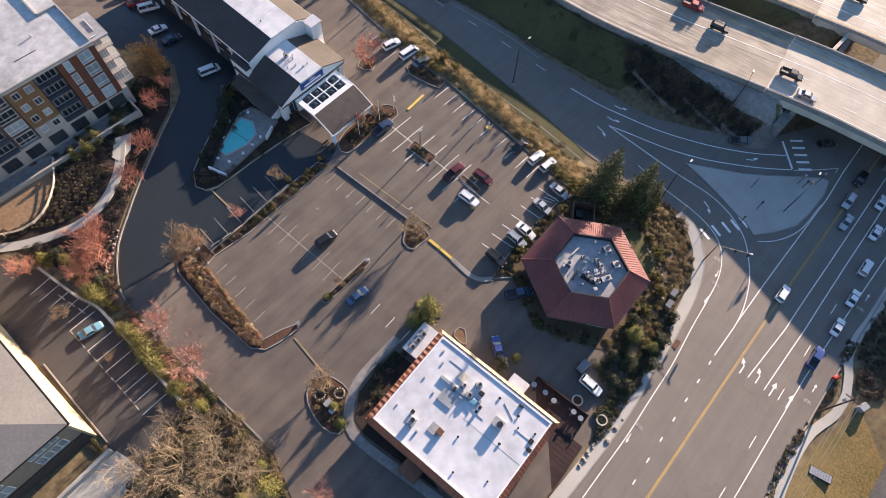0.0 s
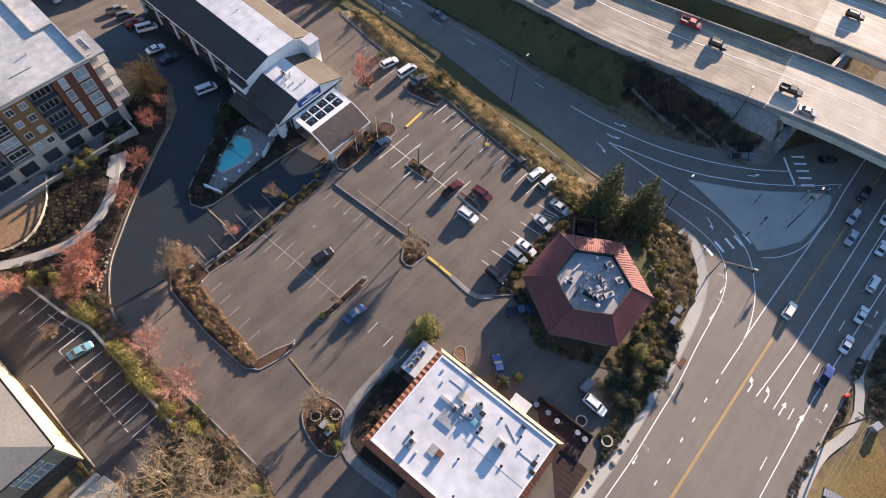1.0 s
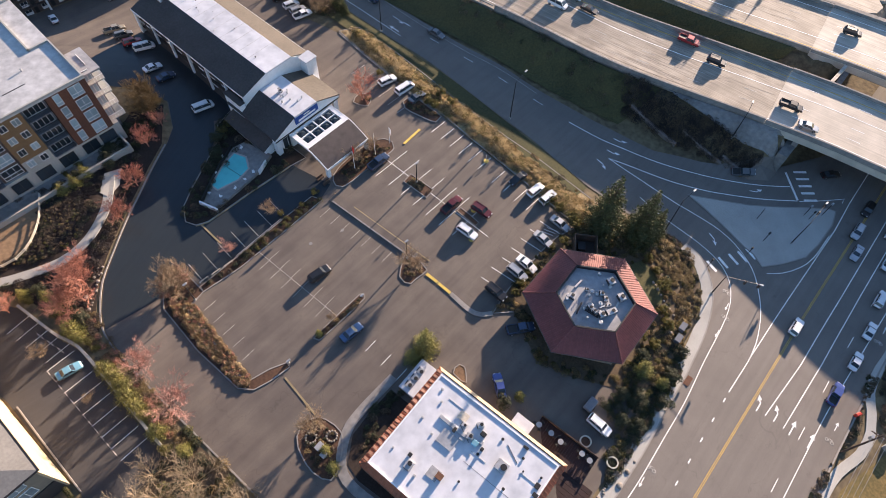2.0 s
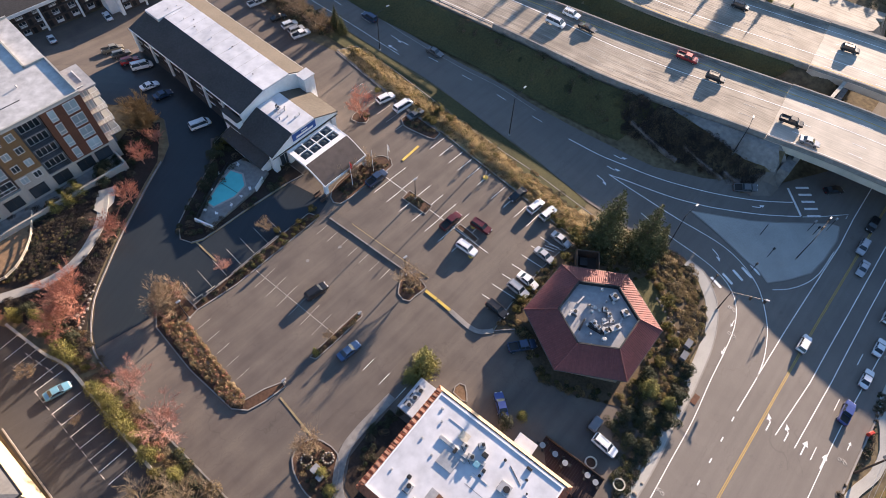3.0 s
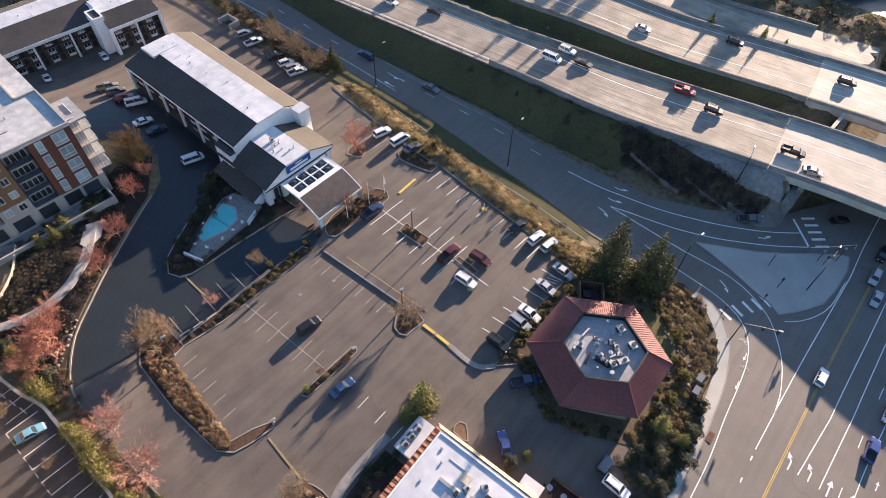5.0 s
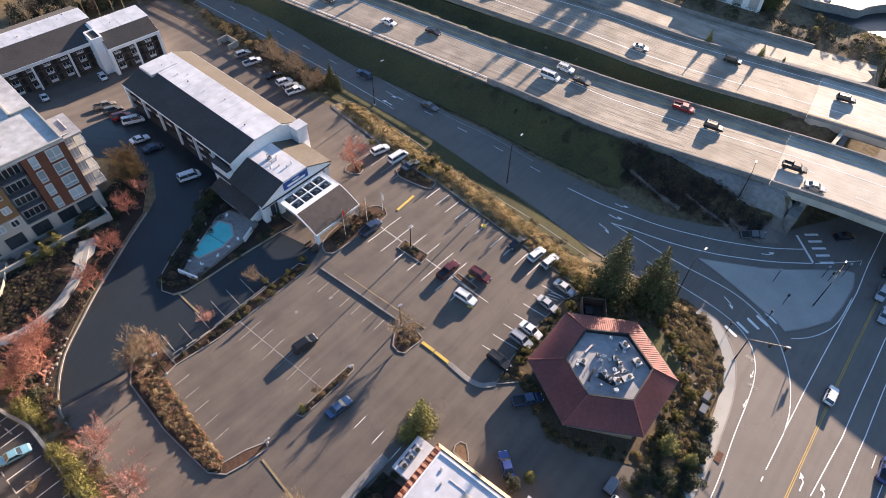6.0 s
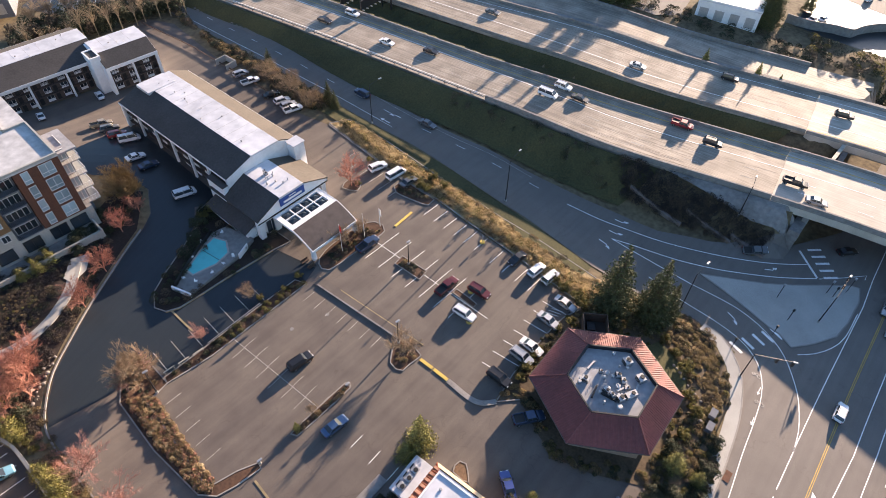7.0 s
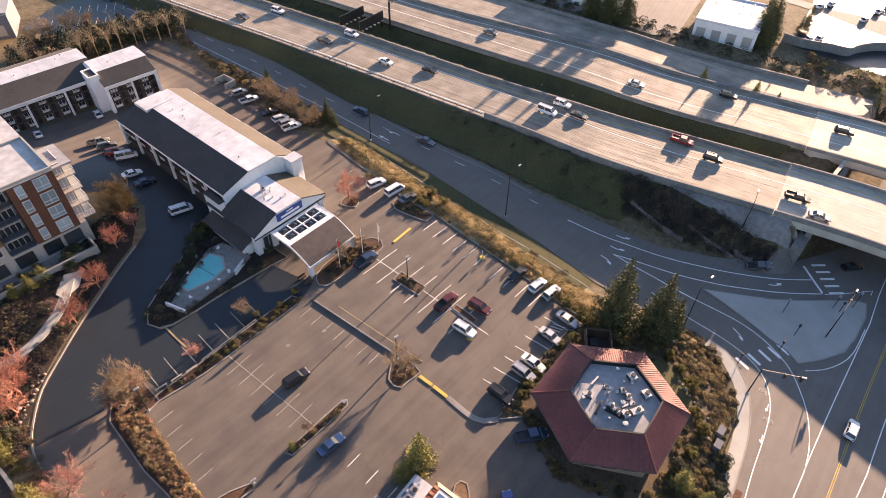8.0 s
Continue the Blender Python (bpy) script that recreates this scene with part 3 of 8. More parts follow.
for k in range(5):
    y = 85.0 - 1.97 * k
    line([(83.9, y), (86.9, y)], 0.6, WHITE_LINE, ramp_road, "zebra_bar", False, 0.14)

# traffic island of concrete with its kerb
TRI = [(57.0, 76.8), (60.4, 76.3), (70.4, 75.3), (81.8, 75.2), (88.5, 74.9), (90.0, 74.2), (88.1, 70.7), (83.5, 65.8), (79.7, 62.6), (74.4, 60.9), (69.3, 59.8), (68.2, 62.8), (66.6, 64.4), (62.6, 70.2), (59.2, 74.4)]
tri = structure(part("traffic_island", drape(TRI, 0.24), CONCRETE), "pale concrete traffic island between the turning lanes", "traffic island")
band("kerb", straight(TRI, 1.5, True), 0.12, -0.12, 0, 0.26, KERB, tri, True)
line([(70.0, 58.3), (73.6, 58.7), (77.7, 60.1), (81.4, 62.5), (86.5, 67.9)], 0.16, WHITE_LINE, ramp_road)
line([(82.8, 76.9), (88.1, 77.1), (93.2, 77.6), (92.2, 76.4)], 0.16, WHITE_LINE, ramp_road, smooth=False)

# pavements beside the arterial
WALK_W = [road_point(-90, 10.4), road_point(-20, 10.6), (26.7, 12.1), (31.5, 17.4), (36.4, 23.2), (41.7, 30.3), (46.1, 35.9), (52.4, 45.2), (55.6, 52.5), (55.9, 57), (55.2, 61), (53, 63.5)]
walk_w = structure(band("pavement_west", curve(WALK_W, 2), 1.15, -1.05, 0, 0.22, CONCRETE), "pale concrete pavement along the road", "pavement")
band("kerb", curve(WALK_W, 2), -1.0, -1.25, 0, 0.24, KERB, walk_w)
WALK_E = [road_point(-90, 43), road_point(-10, 42), (58, 3), (62.4, 8.9), (67, 15), (71.5, 19.3), (77, 22.6), (80.3, 26.4), (81.8, 30), (83, 34), (86.1, 38), (92, 44), (115, 70)]
walk_e = structure(band("pavement_east", curve(WALK_E, 2), 0.85, -0.85, 0, 0.18, CONCRETE), "winding pale concrete footpath beside the road", "footpath")
structure(band("kerb_east", straight([road_point(-90, 39), road_point(150, 39)], 3), 0.15, -0.15, 0, 0.24, KERB), "concrete kerb along the road", "kerb")

# grass banks
BANK = [*[freeway_point(s, -9.3 + 4.5 * ease(25, 70, -s)) for s in range(-200, 45, 8)], *[freeway_point(s, -0.9) for s in range(45, -201, -8)]]
structure(part("grass_bank", drape(BANK, 0.2), GRASS), "dark green mown grass bank below the freeway", "grass bank")
FIELD = [road_point(-60, 42), road_point(0, 41.4), road_point(35, 41.4), road_point(60, 42), road_point(72, 46), road_point(60, 60), road_point(0, 90), road_point(-60, 90)]
structure(part("grass_field", drape(FIELD, 0.05), FIELD_GRASS), "patchy brown and green grass field beside the footpath", "grass")


def bicycle_mark(x, y, direction):
    """A painted cycle symbol: two rings and a frame."""
    bm = bmesh.new()
    m = frame_of(x, y, direction)
    def put(a, b):
        p = m @ Vector((a, b, 0))
        return bm.verts.new((p.x, p.y, height(p.x, p.y) + 0.14))
    for c in (-0.5, 0.5):
        ring = [(put(c + r * math.cos(q * math.pi / 6), r * math.sin(q * math.pi / 6))) for r in (0.24, 0.36) for q in range(12)]
        for q in range(12):
            bm.faces.new((ring[q], ring[(q + 1) % 12], ring[12 + (q + 1) % 12], ring[12 + q]))
    for a, b in (((-0.5, 0), (-0.15, 0.42)), ((-0.15, 0.42), (0.4, 0.38)), ((0.4, 0.38), (0.02, 0)), ((0.5, 0), (0.3, 0.62)), ((-0.5, 0), (0.02, 0))):
        d = Vector((b[0] - a[0], b[1] - a[1])).normalized() * 0.05
        bm.faces.new([put(a[0] - d.y, a[1] + d.x), put(a[0] + d.y, a[1] - d.x), put(b[0] + d.y, b[1] - d.x), put(b[0] - d.y, b[1] + d.x)])
    for f in bm.faces:
        f.normal_update()
        if f.normal.z < 0:
            f.normal_flip()
    part("bicycle_mark", bm, WORN_LINE, arterial)


for x, y, a in ((58.2, 47.8, -42), (59.9, 53.4, -42), (71.9, 24.8, -42), (88.1, 43.6, -42), (37.8, 19.4, -42)):
    bicycle_mark(x, y, a)
for x, y, a in ((55.6, 44.4, -128), (59.1, 50.2, -128), (74.2, 27.4, 48), (90.4, 46.2, 48), (35.7, 17.3, -128)):
    arrow(x, y, a, "straight", arterial, 0.7)
structure(band("verge_grass_strip", curve([(-34, 139), (-22, 128.5), (-7.9, 116.6), (5.6, 104.9), (18.1, 92.2), (30, 80.5), (34, 76)], 2), 0.4, -4.3, None, 0.21, GRASS), "dark mown grass strip beside the slip road", "grass")
# The bank's shade is put into this dark mulch sheet.
structure(part("bank_west", drape([(-55, 92), (-53.2, 81.5), (-54.3, 75.6), (-55.3, 68.6), (-56.2, 62), (-56.8, 56), (-57, 50), (-56, 44.4), (-54.4, 40.4), (-58.4, 40.6), (-67, 45.6), (-80, 50), (-82, 66), (-72, 70), (-62, 84), (-60, 92)], 0.03), DARK_MULCH), "bark-mulched bank between driveway and apartments, its mulch darkened for shade", "planting bed")

# ---- freeway ----
NORTH_EDGE = 52.0


def flat(x, y):
    return 0.0


def freeway_line(f, s0, s1, step=6):
    k = max(2, int(abs(s1 - s0) / step))
    return [Vector(freeway_point(s0 + (s1 - s0) * i / k, f)) for i in range(k + 1)]


def joint_s(f):
    """Where the bridge begins, along the freeway, at that distance across."""
    return 67.3 + 0.07 * f


def taper(a, b, s0, s1):
    return lambda s: a + (b - a) * ease(s0, s1, s)


def slab(name, fa, fb, s0, s1, z0, z1, mat, parent=None, step=4):
    """A strip of roadway between two distances across, which may change along it."""
    k = max(2, int(abs(s1 - s0) / step))
    bm = bmesh.new()
    rings = []
    for i in range(k + 1):
        s = s0 + (s1 - s0) * i / k
        a, b = freeway_point(s, fa(s)), freeway_point(s, fb(s))
        z = deck_level(s)
        rings.append([(*a, z + z0), (*a, z + z1), (*b, z + z1), (*b, z + z0)])
    loft(bm, rings)
    bmesh.ops.recalc_face_normals(bm, faces=bm.faces)
    return part(name, bm, mat, parent)


W1, W2, W3 = taper(16.5, 20, -10, 45), taper(27.6, 28.9, -40, 40), taper(44, 48.8, -50, 20)
ZERO = taper(0, 0, 0, 1)
for name, fa, fb, lanes_at, carpool in (("south", ZERO, W1, (5.3, 8.8, 15.6), 12.2), ("north", W2, W3, (31.6, 38.3, 41.7), 34.9)):
    s_mid = 67.5 if name == "south" else 69.0
    far_w = -330
    road = structure(slab("freeway_" + name, fa, fb, far_w, s_mid, -0.6, 0.1, CONCRETE_ROAD), "sunlit tan concrete freeway carriageway with tyre-worn lanes", "freeway")
    deck_ob = structure(slab("bridge_" + name, lambda s: fa(s) - 0.3, lambda s: fb(s) + 0.3, s_mid + 0.02, 330, -1.5, 0.12, BRIDGE_CONCRETE), "pale concrete bridge deck carrying the freeway", "bridge")
    for g in range(5):
        q = 1.5 + 17 * g / 4 + (0 if name == "south" else 28.9)
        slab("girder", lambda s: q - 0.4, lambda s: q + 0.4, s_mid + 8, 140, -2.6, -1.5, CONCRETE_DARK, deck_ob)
    for e, side in ((fa, 1), (fb, -1)):
        start = 1.0 if (name == "south" and side == 1) else far_w
        tall = 1.35 if (name == "south" and side == 1) else 0.95
        slab("barrier", lambda s: e(s) + side * 0.02, lambda s: e(s) + side * 0.45, start, s_mid - 0.05, 0.0, tall, CONCRETE_DARK, road)
        slab("barrier", lambda s: e(s) + side * 0.02 - side * 0.2, lambda s: e(s) + side * 0.25, s_mid + 0.05, 330, 0.0, tall, CONCRETE_DARK, deck_ob)
        mat = YELLOW_LINE if (name == "south") == (side == -1) else WHITE_LINE
        slab("road_line", lambda s: e(s) + side * (1.7 if side == 1 else 2.4), lambda s: e(s) + side * (1.9 if side == 1 else 2.6), far_w, s_mid, 0.09, 0.115, mat, road)
        slab("road_line", lambda s: e(s) + side * (1.7 if side == 1 else 2.4), lambda s: e(s) + side * (1.9 if side == 1 else 2.6), s_mid + 0.02, 160, 0.11, 0.135, mat, deck_ob)
    slab("carpool_line", lambda s: carpool - 0.11, lambda s: carpool + 0.11, far_w, s_mid, 0.09, 0.116, WHITE_LINE, road)
    slab("carpool_line", lambda s: carpool - 0.11, lambda s: carpool + 0.11, s_mid + 0.02, 160, 0.11, 0.136, WHITE_LINE, deck_ob)
    for q in lanes_at:
        s = -120.0
        while s < 120:
            on_deck = s > s_mid
            if on_deck or s + 3 < s_mid:
                slab("dash", lambda s: q - 0.08, lambda s: q + 0.08, s, s + 3, 0.1, 0.136 if on_deck else 0.116, WHITE_LINE if on_deck else WORN_LINE, deck_ob if on_deck else road, 1.5)
            s += 12
    for k in range(24):
        q = 2.2 + 15.5 * k / 23 + random.uniform(-0.5, 0.5) + (0 if name == "south" else 29)
        slab("tar_seam", lambda s: q - 0.03, lambda s: q + 0.03, random.uniform(-160, 0), s_mid - random.uniform(0, 40), 0.09, 0.112, SEAM, road)

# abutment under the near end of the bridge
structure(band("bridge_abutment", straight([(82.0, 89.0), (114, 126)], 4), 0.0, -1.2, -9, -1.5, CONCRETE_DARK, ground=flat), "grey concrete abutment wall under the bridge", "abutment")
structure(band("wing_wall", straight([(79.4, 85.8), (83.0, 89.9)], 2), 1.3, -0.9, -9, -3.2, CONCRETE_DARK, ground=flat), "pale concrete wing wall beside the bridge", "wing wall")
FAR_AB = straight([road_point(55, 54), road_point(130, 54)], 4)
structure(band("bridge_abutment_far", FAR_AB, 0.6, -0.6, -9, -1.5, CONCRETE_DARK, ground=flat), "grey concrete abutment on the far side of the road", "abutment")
for l in (127, 139, 156, 168):
    x, y = road_point(l, 25.5)
    bm = bmesh.new()
    rod(bm, (x, y, -8.6), (x, y, -2.5), 0.55, sides=14)
    structure(part("bridge_pier", bm, CONCRETE_DARK, smooth=True), "round concrete pier holding the bridge", "pier")
# Slope uses the darker concrete, so its shade sits in the colour.
bm = drape([freeway_point(s, f) for s, f in ((46, -0.15), (56, -0.15), (70, -0.2), (76, -0.8), (73, -4.4), (66, -4.6), (58, -3.2), (48, -1.2))], 0.22)
structure(part("concrete_slope", bm, CONCRETE_DARK), "stained grey concrete slope below the freeway barrier", "slope paving")
for a, b in (((47.2, 98.8), (57, 90.6)), ((58.5, 93), (66.8, 86.2)), ((67.2, 87.6), (73, 82.6))):
    structure(band("rock_wall", straight([a, b], 1.2), 0.35, -0.35, -0.3, 0.7, BANK_STONE), "low stained pinkish retaining wall on the planted bank", "retaining wall")
# steel guard rail on posts along the western part
rail = thing("guard_rail", Matrix.Identity(4), "weathered steel guard rail on wooden posts along the freeway", "guard rail")
slab("rail", lambda s: 0.2, lambda s: 0.32, -140, 0.5, 0.55, 0.85, GALVANISED, rail)
post_me = None
s = -140.0
while s < 0.5:
    x, y = freeway_point(s, 0.42)
    if post_me is None:
        first = part("post", one_box(-0.09, 0.09, -0.09, 0.09, -0.2, 0.8), WOOD, rail)
        post_me = first.data
    else:
        first = new("post", post_me)
        first.parent = rail
    first.location = (x, y, deck_level(s) + 0.1)
    s += 3.8
# median between the carriageways and the strut across it
MED = [*[freeway_point(s, W1(s) + 0.4) for s in range(-200, 70, 10)], *[freeway_point(s, W2(s) - 0.3) for s in range(66, -201, -10)]]
structure(part("median", drape(MED, 0.06, ground=height), GRASS), "dark grass median sunk between the carriageways", "median")
structure(band("bridge_strut", straight([freeway_point(76.3, 20.4), freeway_point(77.8, 28.6)], 3), 0.4, -0.4, -0.9, 0.2, BRIDGE_CONCRETE, ground=flat), "pale concrete strut joining the two bridge decks", "strut")
# frontage road north of the freeway
FRONT = [*[freeway_point(s, W3(s) + 2) for s in range(-60, 160, 10)], *[freeway_point(s, 62) for s in range(150, -61, -10)]]
structure(part("frontage_road", drape(FRONT, 0.05), CONCRETE_ROAD), "sunlit pale frontage road beyond the freeway", "road")
slab("barrier_north", lambda s: W3(s) + 1.0, lambda s: W3(s) + 1.9, -200, 150, -0.2, 0.45, CONCRETE_DARK)
structure(bpy.data.objects["barrier_north"], "dark low wall beyond the freeway", "wall")
slab("wall_frontage", lambda s: 62.2, lambda s: 62.7, -60, 64, -0.2, 0.9, CONCRETE_DARK)
structure(bpy.data.objects["wall_frontage"], "low concrete wall beside the frontage road", "wall")
NLOT = [freeway_point(s, f) for s, f in ((-60, 67), (20, 67), (26, 72), (24, 120), (-60, 130))]
structure(part("yard_north", drape(NLOT, 0.05), YARD), "sunlit pale yard beyond the freeway", "yard")
NLOT2 = [freeway_point(s, f) for s, f in ((56, 84), (150, 72), (150, 150), (56, 150))]
structure(part("parking_lot_north", drape(NLOT2, 0.05), ASPHALT_DRIVE), "dark asphalt car park beyond the freeway", "parking lot")

# ---- kerbed beds, islands and walkways of the car park ----
def bed(name, outline, label, mat=MULCH, smooth=True, lift=0.16, category="planting bed"):
    pts = curve(outline, 1.2, True) if smooth else straight(outline, 1.5, True)
    ob = structure(part(name, drape(pts, lift), mat), label, category)
    band("kerb", pts, 0.1, -0.1, 0, lift + 0.06, KERB, ob, True)
    return ob


HEDGE_N = [(-20.7, 119.3), (-12.9, 110.8), (-7.5, 105), (-2.2, 99.2), (4.2, 94), (10.3, 87.4), (17.4, 80.2), (22, 75.4), (28.8, 68.6), (33.2, 65.5), (37.5, 71), (32.1, 76), (25, 82.5), (17.8, 88.5), (11.8, 94.2), (5.5, 100.3), (0.3, 105.8), (-7.8, 114), (-16.1, 121)]
bed("verge_north", HEDGE_N, "long verge of dry golden grass and shrubs beside the car park", STRAW, False)
bed("bed_corner", [(-4.9, 97.5), (-2.5, 99), (1, 96), (3.6, 93.6), (2.4, 91.9), (-1, 93.4), (-4.4, 95.6)], "kerbed corner bed with dark low shrubs")
bed("bed_west", [(-45.3, 45.4), (-46.6, 50.6), (-43.3, 53), (-39.4, 49.2), (-41.3, 46), (-29.5, 32.6), (-25.9, 35), (-23.2, 36.2), (-22.6, 35.4), (-25.6, 32.9), (-28, 31.4), (-30.6, 31.6), (-38.3, 38)], "kerbed hedge bed along the lower car park", smooth=False)
bed("bed_middle", [(-40.1, 50.2), (-34.7, 56.6), (-27.4, 65.2), (-22.4, 70.9), (-20.3, 70.1), (-26.6, 62.7), (-33.6, 54.5), (-39.4, 49.2)], "kerbed bed of low shrubs between two parking levels", smooth=False)
bed("island_round", [(-4.5, 53.4), (-3.6, 52.2), (-2.4, 51.9), (-1.2, 53.2), (0.6, 54.9), (-0.4, 56.3), (-3.4, 58.3)], "rounded kerbed island with a bare tree", MULCH)
isl = bed("island_narrow", [(-19.1, 40.7), (-18.1, 40.4), (-10.8, 48.6), (-10.9, 49.6), (-11.6, 49.5)], "narrow kerbed island with reddish mulch and a small conifer", MULCH)
bed("island_lamp", [(-4.2, 75.4), (-2.8, 77.4), (1.8, 73.6), (0.4, 71.6)], "kerbed island with dry shrubs and a lamp post", MULCH, False)
bed("island_south", [(-19.8, 25.2), (-17.1, 27), (-13.2, 24.6), (-13, 20), (-14.2, 17.2), (-17.2, 18.4), (-19.8, 22.2)], "kerbed island with dry shrubs and stone rings", MULCH)
bed("island_red_car", [(6.6, 68.6), (7.3, 69.4), (9, 67.9), (10.8, 66), (10.1, 65.2), (8.2, 67)], "small worn kerbed island between parked cars", MULCH, False)
bed("bed_annex", [(5.2, 34.8), (5.5, 35.8), (6.3, 36.4), (7.2, 36.0), (7.4, 34.8), (7.4, 33.2), (6.5, 33.5)], "small rounded kerbed bed of brown bark chips beside the wall", CHIPS)
bed("bed_canopy", [(-17.6, 78.4), (-12.5, 84.5), (-8.5, 86.5), (-6.5, 84), (-12, 78), (-16.5, 73.5), (-18.5, 75)], "kerbed bed with flagpoles and bare shrubs", MULCH)
bed("bed_red_tree", [(-15.8, 96.6), (-14.6, 99.3), (-12.2, 98.6), (-12.6, 95.8)], "small kerbed bed round a red budding tree", MULCH)
HEXBED = [(30.5, 66), (26.5, 63.6), (22.5, 59.5), (15.8, 51.3), (12.9, 46.5), (16.5, 46.8), (18.5, 41), (20.5, 37), (26, 34.6), (36, 32.4), (42, 34), (47.5, 41), (52.5, 47), (54.2, 51.5), (54.5, 56), (53.8, 60), (51.5, 64), (47, 67), (41, 69.5), (36.5, 71.5), (33.5, 67)]
structure(part("hexagon_garden", drape(HEXBED, 0.14), DARK_EARTH), "planted slope of earth round the hexagonal building", "planting bed")
band("kerb_garden", straight([(30.5, 66), (26.5, 63.6), (22.5, 59.5), (15.8, 51.3), (12.6, 46.3), (16.5, 46.7)], 1.5), 0.1, -0.1, 0, 0.22, KERB)
structure(bpy.data.objects["kerb_garden"], "concrete kerb of the garden", "kerb")
kerb_s = structure(band("kerb_entry", curve([(5, 50.1), (8.2, 47), (10.3, 46), (12.6, 46.3)], 1), 0.45, -0.45, 0, 0.2, KERB), "curved concrete kerb at the car park entry", "kerb")
yk = structure(band("yellow_kerb", straight([(0.5, 54.1), (2.5, 52.4)], 1), 0.28, -0.28, 0, 0.22, YELLOW_KERB), "yellow painted concrete wheel stop", "kerb")
structure(band("yellow_kerb_second", straight([(2.7, 52.2), (4.9, 50.2)], 1), 0.28, -0.28, 0, 0.22, YELLOW_KERB), "yellow painted concrete wheel stop", "kerb")
structure(band("yellow_kerb_entry", straight([(-4.4, 85.4), (-1.1, 89.6)], 1), 0.25, -0.25, 0, 0.2, YELLOW_KERB), "yellow painted kerb by the flagpoles", "kerb")
structure(band("yellow_hump", straight([(-23.2, 33.6), (-17.6, 27.4)], 1), 0.17, -0.17, 0, 0.14, FADED_KERB), "faded tan strip across the car park entry", "kerb")
structure(band("yellow_hump_drive", straight([(-42.3, 63.2), (-39.9, 61.0), (-38.0, 59.3)], 1), 0.16, -0.16, 0, 0.18, FADED_KERB), "faded yellow kerb by the pool garden", "kerb")
walkway = structure(band("walkway", straight([(-18.4, 70.9), (-0.8, 57.3)], 2), 1.15, -0.95, 0, 0.2, ASPHALT), "raised asphalt walkway between two parking levels", "walkway")
band("yellow_edge", straight([(-18, 71.9), (1.0, 56.9)], 2), 0.09, -0.09, 0, 0.23, FADED_KERB, walkway)
band("retaining_edge", straight([(-18.2, 69.8), (-3.6, 58.4)], 2), 0.15, -0.15, -0.4, 0.35, CONCRETE_DARK, walkway)
band("kerb_lot", straight([(-20.7, 118.7), (-12.9, 110.3), (-7.5, 104.5), (-2.2, 98.6)], 2), 0.1, -0.1, 0, 0.2, KERB)
structure(bpy.data.objects["kerb_lot"], "concrete kerb along the verge", "kerb")
kd = structure(band("kerb_drive", curve([(-25, 14.6), (-32.7, 21.2), (-39.2, 26.7), (-48.9, 35.2), (-53.6, 40.2), (-55.3, 44.4), (-56.3, 50), (-56, 55.9), (-55.5, 62.1), (-54.6, 68.6), (-53.6, 75.6), (-52.5, 81.5)], 1.5), 0.12, -0.12, 0, 0.2, KERB), "pale concrete kerb along the driveway", "kerb")
PG = [(-45.2, 63.6), (-43.2, 63), (-41.2, 64), (-34.6, 71.2), (-27.5, 78.2), (-24.5, 80.6), (-31, 86), (-41.5, 92.5), (-43.5, 88), (-42.8, 84), (-44, 78), (-45.4, 71.8), (-46.2, 67)]
bed("pool_garden", PG, "kerbed garden of dark shrubs round the pool", DARK_MULCH, False)
structure(band("kerb_pool", straight([(-43.2, 62.8), (-41.2, 63.8), (-34.6, 71), (-27.5, 78)], 1.5), 0.1, -0.1, 0, 0.2, FADED_KERB), "faded yellow kerb along the pool garden", "kerb")

# footpath and dark bed west of the white-roofed restaurant
REST_PATH = [(-5.0, 34.0), (-10.1, 28.2), (-12.3, 24.6), (-12.8, 19.4), (-10.6, 16.0), (-3.4, 11.0), (2.0, 7.3), (8.5, 2.4), (15, -3)]
structure(band("footpath_restaurant", curve(REST_PATH, 1.2), 0.8, -0.8, 0, 0.2, CONCRETE_DARK), "grey concrete footpath round the restaurant", "footpath")
structure(part("restaurant_bed", drape([(-2.4, 29.4), (-5.4, 31.8), (-9.2, 27.2), (-11.3, 24.2), (-11.8, 19.6), (-10.0, 17.1), (-3.0, 12.2), (2.4, 8.5), (1.6, 9.9), (-8.6, 18.4), (-9.2, 19.8)], 0.13), DARK_MULCH), "dark mulched bed along the restaurant wall", "planting bed")

# footpath through the western bank
PATH = [(-60.6, 72), (-60, 69), (-59.6, 64.5), (-60.8, 58.2), (-64, 53.4), (-70, 50.2), (-76, 48.6), (-92, 47)]
structure(band("footpath_west", curve(PATH, 1.5), 0.9, -0.9, 0, 0.14, CONCRETE), "pale concrete footpath curving through shrubs", "footpath")
structure(part("path_landing", drape([(-61.8, 73), (-59, 74.5), (-58.4, 70.5), (-59.6, 67.5), (-61.5, 68.5)], 0.15), CONCRETE), "pale concrete landing of the footpath", "footpath")
structure(part("sand_garden", drape([(-72, 67), (-70.6, 61.5), (-71, 56), (-74, 52.5), (-80, 51), (-95, 52), (-95, 62)], 0.06), SAND), "patch of pale sandy earth inside a low fence", "earth")

# ---- parking stall lines ----
def stalls(x0, y0, x1, y1, count, dx, dy, mat=WHITE_LINE, width=0.12, parent=lot, lift=0.085):
    """count lines from (x0, y0) to (x1, y1), each reaching (dx, dy) from there."""
    for i in range(count):
        t = i / max(1, count - 1)
        x, y = x0 + (x1 - x0) * t, y0 + (y1 - y0) * t
        line([(x, y), (x + dx, y + dy)], width, mat, parent, "stall_line", False, lift)


